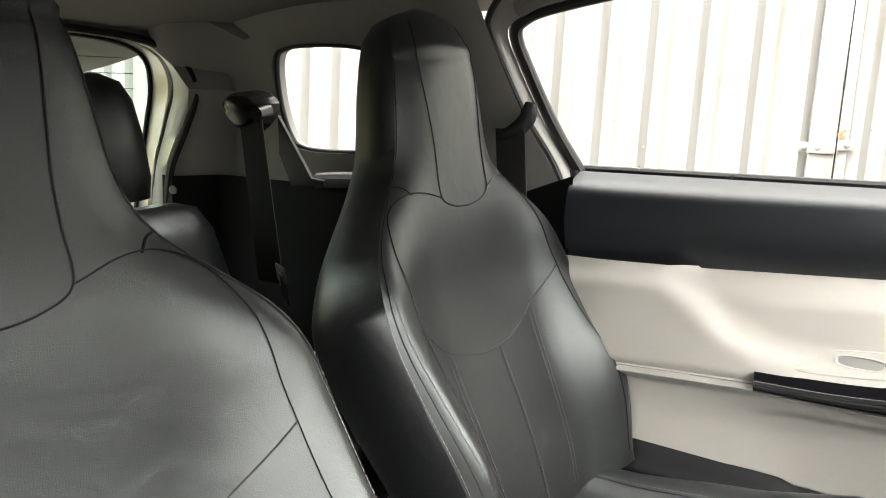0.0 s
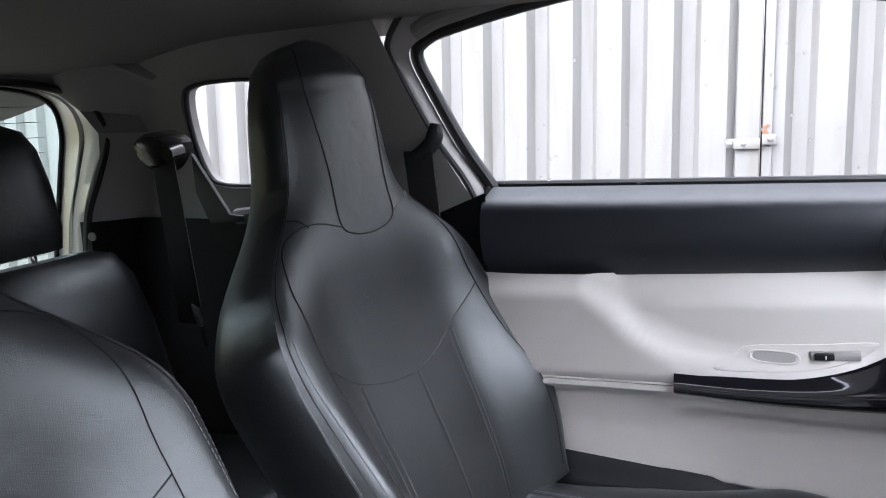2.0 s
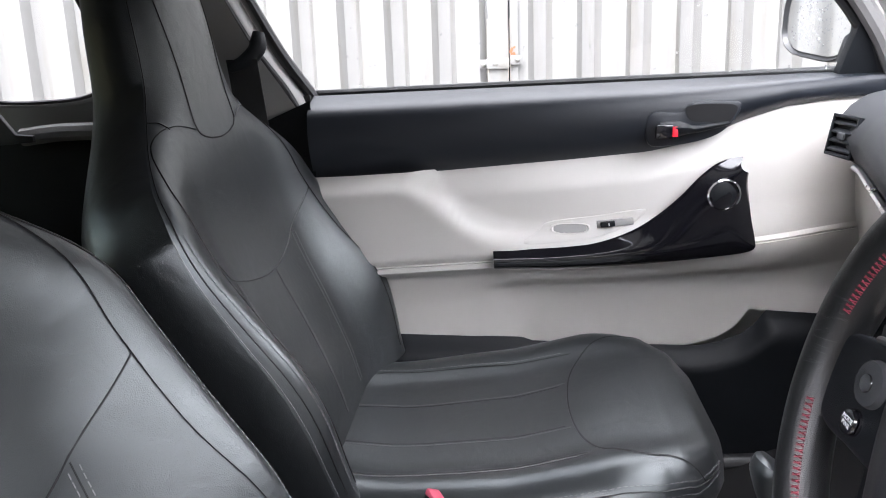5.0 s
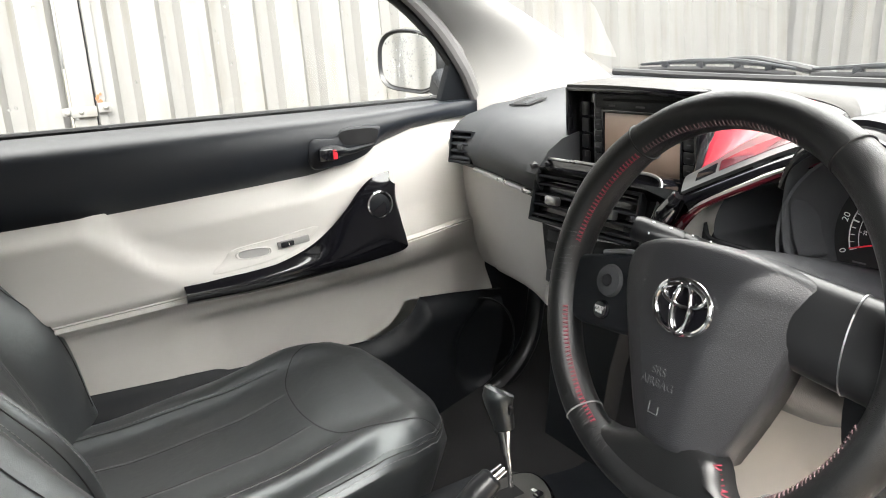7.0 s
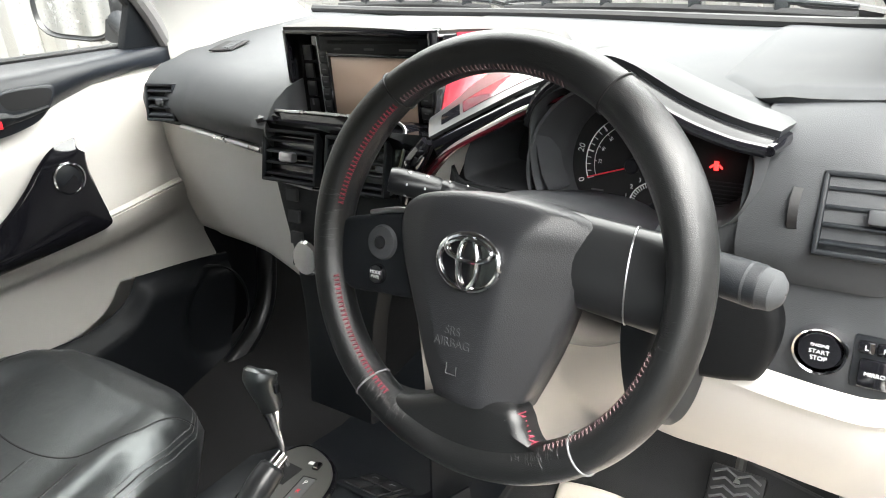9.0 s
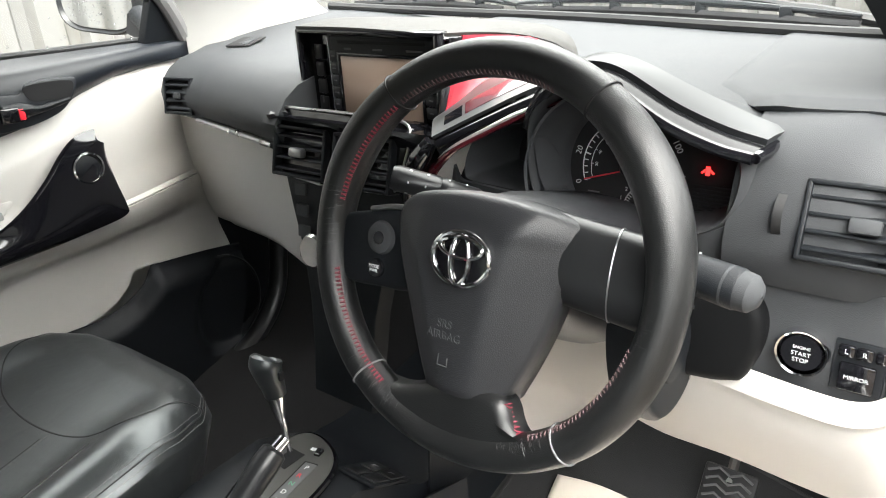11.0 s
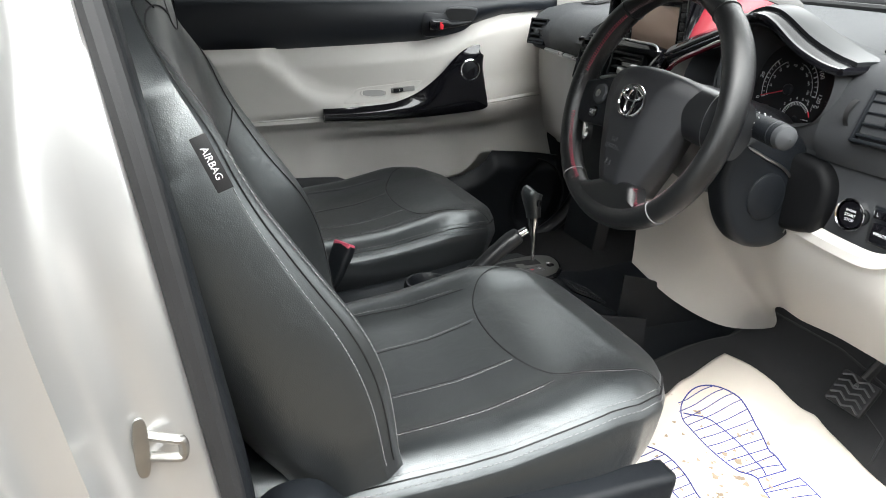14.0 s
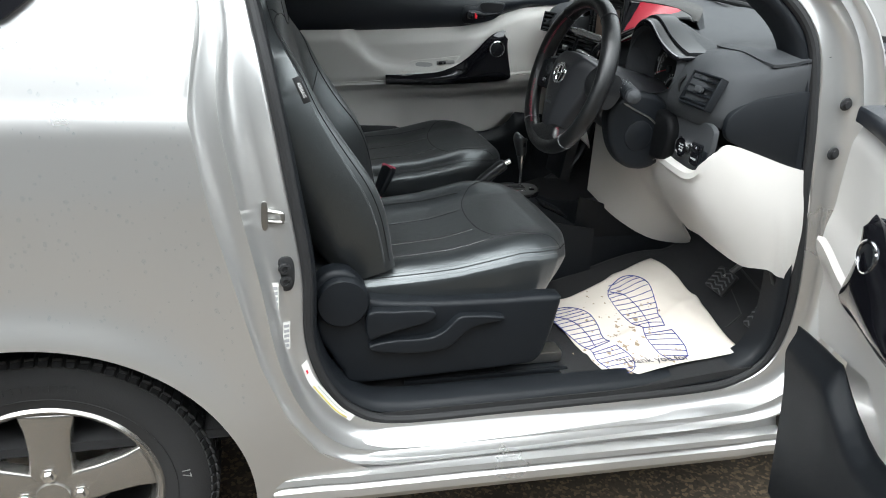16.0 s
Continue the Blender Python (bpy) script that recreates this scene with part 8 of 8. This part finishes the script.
def sole(heel, toe, flip):
    """A shoe sole drawn in outline with cross bars, from heel end to toe end."""
    h, t = Vector(heel), Vector(toe)
    d = t - h
    e = Vector((-d.y, d.x)) * flip
    fore = [(0.36, 0.10), (0.50, 0.135), (0.68, 0.165), (0.86, 0.15), (0.97, 0.08), (1.0, -0.01), (0.95, -0.09), (0.80, -0.13), (0.62, -0.115), (0.48, -0.075), (0.36, -0.065)]
    back = [(0.30, 0.115), (0.20, 0.125), (0.08, 0.105), (0.01, 0.05), (0.0, -0.01), (0.03, -0.07), (0.12, -0.105), (0.22, -0.10), (0.30, -0.09)]
    def put(p):
        q = h + d * p[0] + e * p[1]
        return (q.x, q.y)
    made = []
    for o in (fore, back):
        poly = curve_pts([(*p, 0) for p in o], 90)
        made.append(ink_line([put(p) for p in poly]))
        made.append(ink_line([put(o[-1]), put(o[0])]))
        for s in np.arange(min(p[0] for p in o) + 0.045, max(p[0] for p in o) - 0.02, 0.056):
            ys = [q[1] for q in poly if abs(q[0] - s) < 0.02]
            if len(ys) > 1 and max(ys) - min(ys) > 0.03:
                made.append(ink_line([put((s + 0.015 * (2 * k - 1) * flip, min(ys) + (max(ys) - min(ys)) * k)) for k in np.linspace(0.02, 0.98, 9)], 0.0010))
    made.append(ink_line([put(p) for p in ((0.36, 0.10), (0.30, 0.115))]))
    made.append(ink_line([put(p) for p in curve_pts([(0.90, 0.12, 0), (0.78, 0.05, 0), (0.62, 0.02, 0), (0.48, 0.02, 0), (0.36, 0.05, 0)], 20)]))
    for k, bm in enumerate(made):
        part("sole_outline" if k == 0 else "sole_line", bm, INK, sheet_ob, "blue printed shoe sole" if k == 0 else "")


sole((1.435, -0.655), (1.395, -0.325), 1)
sole((1.572, -0.648), (1.588, -0.285), 1)
bmud = bmesh.new()
rnd = random.Random(21)
for k in range(200):
    x, y = rnd.gauss(1.49, 0.07), rnd.gauss(-0.50, 0.10)
    r = rnd.uniform(0.001, 0.006) * rnd.random()
    o = [(x + r * (1 + 0.5 * math.sin(3 * a + k)) * math.cos(a), y + 1.6 * r * (1 + 0.4 * math.cos(2 * a + k)) * math.sin(a)) for a in np.linspace(0, math.tau, 9, endpoint=False)]
    if -0.66 < y < -0.26:
        bmud.faces.new([bmud.verts.new((px, py, paper_z(px, py) + 0.0012 + 0.000008 * k)) for px, py in o])
tagged(part("mud", bmud, DIRT, paper, smooth=False), "brown mud marks", kind="stuff")
lettering("\u201cThank you for", 0.032, pose(1.50, -0.648, 0.4660, 0, 3, 3), DARK_INK, paper, "lettering", 0.0003)

mat_d = thing("rubber_mat", "black ribbed rubber floor mat", "floor mat", (1.6, -0.40, 0.44))
def mat_f(u, v):
    x, y = 1.28 + u * 0.60, -0.16 - v * 0.47
    return (x, y, foot_z(x, y) + 0.004)
part("mat_sheet", sheet(mat_f, 30, 24, 0.003), CARPET, mat_d)
part("mat_edge", tube([Vector(mat_f(*p)) for p in [(u, 0) for u in np.linspace(0, 1, 20)] + [(1, v) for v in np.linspace(0.05, 1, 14)] + [(u, 1) for u in np.linspace(0.95, 0, 20)] + [(0, v) for v in np.linspace(0.95, 0.05, 14)]], 0.004, 6, True), RUBBER, mat_d)
part("heel_pad", tube([Vector(mat_f(*p)) + Vector((0, 0, 0.001)) for p in [(0.55, 0.25), (0.55, 0.6), (0.56, 0.78), (0.62, 0.84), (0.80, 0.84), (0.90, 0.78), (0.93, 0.6), (0.93, 0.3)]], 0.003, 6), RUBBER, mat_d)


def pedal(label, c, w, h, lean):
    p = thing("pedal", label, "pedal", c, group="pedals")
    m = frame_of(c, (0, -1, 0), (math.sin(radians(lean)), 0, math.cos(radians(lean))))
    pad = part("pad", moved(rbox((w, h, 0.012), (0, 0, 0), 0.005), m), RUBBER, p, "ribbed rubber pad")
    bms = []
    for k in range(5):
        v = -h / 2 + (k + 0.6) * h / 5.2
        bms.append(tube([(-w * 0.42, v - 0.004, 0.007), (-w * 0.21, v + 0.004, 0.007), (0, v - 0.004, 0.007), (w * 0.21, v + 0.004, 0.007), (w * 0.42, v - 0.004, 0.007)], 0.0022, 5))
    part("tread", moved(join(*bms), m), DIM_MARK, pad)
    c = Vector(c)
    part("arm", tube([c + Vector((0.006, 0, 0.01)), c + Vector((0.07, 0.005, 0.06)), c + Vector((0.10, 0.01, 0.16))], 0.008, 8), STEEL, p)


pedal("black rubber brake pedal", (1.774, -0.478, 0.578), 0.078, 0.066, 35)
pedal("black rubber accelerator pedal", (1.80, -0.615, 0.545), 0.050, 0.080, 35)
part_kick = part("footwell_wall", rbox((0.02, 1.36, 0.6), (2.13, 0, 0.75), 0.005), CARPET, body)
part("kick_panel", rbox((0.46, 0.012, 0.62), (1.93, 0.690, 0.80), 0.004), PLASTIC, body, "dark passenger footwell side trim")
part("sill_trim", tube(curve_pts([(1.30, 0.615, 0.455), (1.50, 0.612, 0.458), (1.64, 0.606, 0.475), (1.76, 0.600, 0.530), (1.835, 0.600, 0.610), (1.865, 0.605, 0.720), (1.87, 0.610, 0.80)], 30), 0.026, 12, flat=0.8), SMOOTH_BLACK, body, "black passenger sill trim sweeping up the footwell")
part("kick_trim", plate([p[:2] for p in curve_pts([(1.74, 0.72, 0), (1.80, 0.72, 0), (1.86, 0.60, 0), (1.90, 0.44, 0), (1.72, 0.425, 0), (1.79, 0.50, 0), (1.80, 0.58, 0)], 40, True)], 0.012, 0.004, Matrix(((1, 0, 0, 0), (0, 0, -1, -0.665), (0, 1, 0, 0), (0, 0, 0, 1)))), PLASTIC, body, "black footwell side trim")
part("scuff_plate", loft([[(x, -0.690, 0.418), (x, -0.675, 0.432), (x, -0.640, 0.436), (x, -0.610, 0.428), (x, -0.600, 0.415)] for x in np.linspace(0.84, 1.72, 20)], False, False), PLASTIC, body, "black plastic sill scuff plate")
part("outer_seat_track", join(rbox((0.40, 0.012, 0.010), (1.10, -0.600, 0.432), 0.002), rbox((0.16, 0.03, 0.006), (1.20, -0.585, 0.436), 0.002)), PLASTIC, body, "black seat track")

# ---- door aperture fittings ----
striker = thing("door_striker", "zinc-plated steel door striker loop", "door striker", (0.60, -0.70, 0.885))
part("plate", plate(ellipse(0, 0, 0.006, 0.028, 36, 3), 0.002, 0.0006, frame_of((0.603, -0.7180, 0.890), (1, 0.2, 0), (-0.05, 0, 1))), STEEL, striker)
part("loop", tube(curve_pts([(0.604, -0.712, 0.898), (0.628, -0.724, 0.897), (0.634, -0.725, 0.895), (0.634, -0.725, 0.882), (0.628, -0.724, 0.880), (0.604, -0.712, 0.878)], 24), 0.0042, 10), STEEL, striker, "bright striker loop")
stop = thing("door_bump_stop", "black rubber door bump stop", "bump stop", (0.63, -0.7, 0.77))
part("base", plate(ellipse(0, 0, 0.018, 0.036, 36, 3), 0.008, 0.003, frame_of((0.636, -0.706, 0.770), (1, 0.12, 0), (-0.08, 0, 1))), RUBBER, stop)
for dz in (-0.013, 0.013):
    part("stud", turned([(0.012, 0.0), (0.011, 0.007), (0.006, 0.008), (0.005, 0.004), (0, 0.004)], 24, frame_of((0.6365 - 0.08 * dz, -0.713, 0.770 + dz), (1, 0.12, 0), (-0.08, 0, 1))), RUBBER, stop)


def sticker(w, h, c, xd, yd, material, label, bars=4):
    s = thing("sticker", label, "sticker", c)
    m = frame_of(c, xd, yd)
    part("backing", moved(rbox((w, h, 0.0006), (0, 0, 0), 0), m), material, s)
    for k in range(bars):
        part("printed_bar", moved(rbox((w * 0.7, h * 0.5 / bars, 0.0004), (0, h * (0.36 - 0.72 * k / max(1, bars - 1)), 0.0006), 0), m), PALE_PRINT, s)


sticker(0.015, 0.080, (0.616, -0.7245, 0.72), (1, 0.2, 0), (0.20, 0, 1), STICKER, "white information sticker on the door jamb", 6)
sticker(0.014, 0.062, (0.636, -0.7225, 0.644), (1, 0.2, 0), (0.28, 0, 1), STICKER, "white tyre pressure sticker on the door jamb", 5)
for dx, dz in ((0, 0), (0.002, -0.106)):
    bl = thing("hinge_bolt", "black door hinge bolt on the jamb", "bolt", (1.772 + dx, -0.72, 1.10 + dz), group="hinge bolts")
    part("washer", turned([(0.014, 0), (0.013, 0.003), (0.008, 0.004), (0.008, 0.009), (0.0, 0.010)], 20, pose(1.785 + dx, -0.716, 1.10 + dz, 90, 0, 0)), RUBBER, bl)

def jamb_decal():
    """A narrow curved label along the lower corner of the door opening."""
    s = thing("sticker", "yellow and white warning sticker low on the door jamb", "sticker", (0.70, -0.735, 0.52))
    line = curve_pts([(0.669, -0.737, 0.591), (0.682, -0.737, 0.552), (0.702, -0.737, 0.520), (0.736, -0.737, 0.474), (0.765, -0.737, 0.449)], 40)
    def strip(i0, i1, lo, hi, lift):
        def f(u, v):
            p = line[min(39, int(round(i0 + (i1 - i0) * u)))]
            k = lo + (hi - lo) * v
            return (p[0] + k * 0.7, p[1] - lift, p[2] + k * 0.7)
        return sheet(f, 20, 1, 0.0004)
    part("backing", strip(0, 39, -0.010, 0.006, 0.0), STICKER, s)
    part("yellow_field", strip(14, 36, -0.008, -0.005, 0.0008), YELLOW, s)
    part("red_mark", strip(4, 6, -0.005, -0.001, 0.0008), RED_DOT, s)
    part("printed_bar", strip(16, 34, 0.0, 0.0012, 0.0008), PALE_PRINT, s)


jamb_decal()
part("quarter_glass_corner", plate([(-0.78, 0.02), (0.10, 0.005), (0.20, 0.010), (0.245, 0.030), (0.28, 0.06), (0.31, 0.12), (0.32, 0.20), (-0.78, 0.22)], 0.006, 0.002, frame_of((0, -0.754, 1.19), (1, 0, 0), (0, 0.29, 0.957))), GLOSS, body, "dark rear side glass")

# rain on the paint
beads = bmesh.new()
rnd = random.Random(33)
ball = bmesh.new()
bmesh.ops.create_uvsphere(ball, u_segments=8, v_segments=5, radius=1.0)
ball.verts.ensure_lookup_table()
ball_v = [v.co.copy() for v in ball.verts]
ball_f = [[v.index for v in f.verts] for f in ball.faces]
ball.free()
for k in range(900):
    x, z = rnd.uniform(-0.25, 0.56), rnd.uniform(0.50, 1.24)
    if math.hypot(x - WX, z - WZ) < ARCH + 0.03 or x > lerp(z, [0.4, 0.79, 0.93, 1.08, 1.22], [0.62, 0.53, 0.50, 0.475, 0.49]):
        continue
    r = rnd.choice((0.0011, 0.0014, 0.0018, 0.0024, 0.0032)) * rnd.uniform(0.7, 1.2)
    y, tall = skin_y(x, z) - 0.0003, rnd.uniform(1.0, 1.4)
    vs = [beads.verts.new((x + p.x * r, y + p.y * r * 0.60, z + p.z * r * tall)) for p in ball_v]
    for f in ball_f:
        beads.faces.new([vs[i] for i in f])
tagged(part("rain_drops", beads, BEAD), "rain drops beaded on silver paint", "rain drops", kind="stuff")

# airbag tag on the driver seat
tag = thing("airbag_tag", "small black airbag label sewn on the seat seam", "label", (0.677, -0.62, 1.088))
tgm = frame_of((0.676, -0.650, 1.102), (0.40, 0, -0.92), (0.92, -0.10, 0.40))
part("cloth", moved(rbox((0.050, 0.014, 0.002), (0, 0, 0), 0.0005), tgm), RUBBER, tag)
lettering("AIRBAG", 0.0085, tgm @ pose(0, 0, 0.0013), WHITE_MARK, tag, "lettering", 0.0002)


# ---- rear wheel ----
def road_wheel(x, y):
    w = thing("wheel", "silver five-spoke alloy wheel with winter tyre", "wheel", (x, y, WZ))
    m = Matrix(((1, 0, 0, x), (0, 0, -1, y), (0, 1, 0, WZ), (0, 0, 0, 1)))
    R = 0.310
    prof = [(0.200, -0.15), (0.24, -0.16), (0.285, -0.155), (R, -0.125), (R, -0.03), (0.296, -0.008), (0.270, 0.004), (0.240, 0.006), (0.215, 0.0), (0.202, -0.006), (0.200, -0.02)]
    ty = part("tyre", turned(prof, 96, m), TYRE, w, "black treaded winter tyre", sharp=25)
    bms = []
    for k in range(84):
        a = k * math.tau / 84
        bms.append(moved(rbox((0.017, 0.030, 0.006), (0, 0, 0), 0.0015, seg=1), pose(R * math.cos(a), R * math.sin(a), -0.022, 0, 0, math.degrees(a) + 90) @ pose(0, 0, 0, 90, 0, 8)))
        bms.append(moved(rbox((0.0165, 0.014, 0.005), (0, 0, 0), 0.001, seg=1), pose(0.301 * math.cos(a), 0.301 * math.sin(a), -0.006, 0, 0, math.degrees(a) + 90) @ pose(0, 0, 0, 60, 0, 0)))
        for zz in (-0.062, -0.098):
            bms.append(moved(rbox((0.017, 0.030, 0.006), (0, 0, 0), 0.0015, seg=1), pose(R * math.cos(a + 0.02), R * math.sin(a + 0.02), zz, 0, 0, math.degrees(a) + 90) @ pose(0, 0, 0, 90, 0, -8)))
    part("tread", moved(join(*bms), m), TYRE, ty, smooth=False)
    part("tyre_ring_mark", turned([(0.232, 0.0068), (0.233, 0.0078), (0.234, 0.0068)], 96, m), TYRE, ty)
    lettering("17", 0.024, m @ pose(0.252 * math.cos(0.12), 0.252 * math.sin(0.12), 0.0072, 0, 0, -82), GREY_TRIM, ty, "lettering", 0.0003)
    for k, a0 in enumerate((1.3, 1.36, 1.42, 1.48, 1.54, 1.60, 1.66, 1.72, 1.78)):
        part("raised_bar", moved(rbox((0.010, 0.014, 0.0012), (0, 0, 0), 0), m @ pose(0.256 * math.cos(a0), 0.256 * math.sin(a0), 0.0066, 0, 0, math.degrees(a0) - 90)), TYRE, ty)
    rim = part("rim", turned([(0.205, -0.14), (0.185, -0.12), (0.178, -0.05), (0.186, -0.015), (0.196, 0.0), (0.203, 0.003), (0.208, -0.002), (0.206, -0.012)], 80, m), ALLOY, w, "silver alloy rim", sharp=50)
    part("inner_barrel", turned([(0.176, -0.05), (0.165, -0.13), (0.02, -0.135)], 64, m), DARK_BAY, rim)
    part("brake_drum", turned([(0.0, -0.075), (0.105, -0.075), (0.112, -0.085), (0.112, -0.125)], 56, m), STEEL, w, "rust-tinged brake drum")
    for k in range(5):
        a = radians(90 + 72 * k - 3)
        sp = [(0.030, -0.040), (0.10, -0.038), (0.15, -0.042), (0.190, -0.052), (0.190, 0.052), (0.15, 0.042), (0.10, 0.038), (0.030, 0.040)]
        part("spoke", moved(plate(sp, 0.030, 0.009, None, 3), m @ pose(0, 0, -0.034, 0, 0, math.degrees(a))), ALLOY, rim, "broad flat alloy spoke")
    part("hub", turned([(0.072, -0.035), (0.070, -0.012), (0.060, -0.006), (0.032, -0.006), (0.030, -0.001), (0.0, 0.0)], 48, m), ALLOY, rim)
    for k in range(4):
        a = radians(90 + 90 * k + 2)
        part("wheel_nut", turned([(0.0155, -0.010), (0.0155, 0.001), (0.010, 0.0015), (0.0098, 0.010), (0.0085, 0.012), (0.0, 0.0122)], 6, m @ pose(0.050 * math.cos(a), 0.050 * math.sin(a), -0.004)), CHROME, rim, "chrome wheel nut")


road_wheel(WX, -0.712)
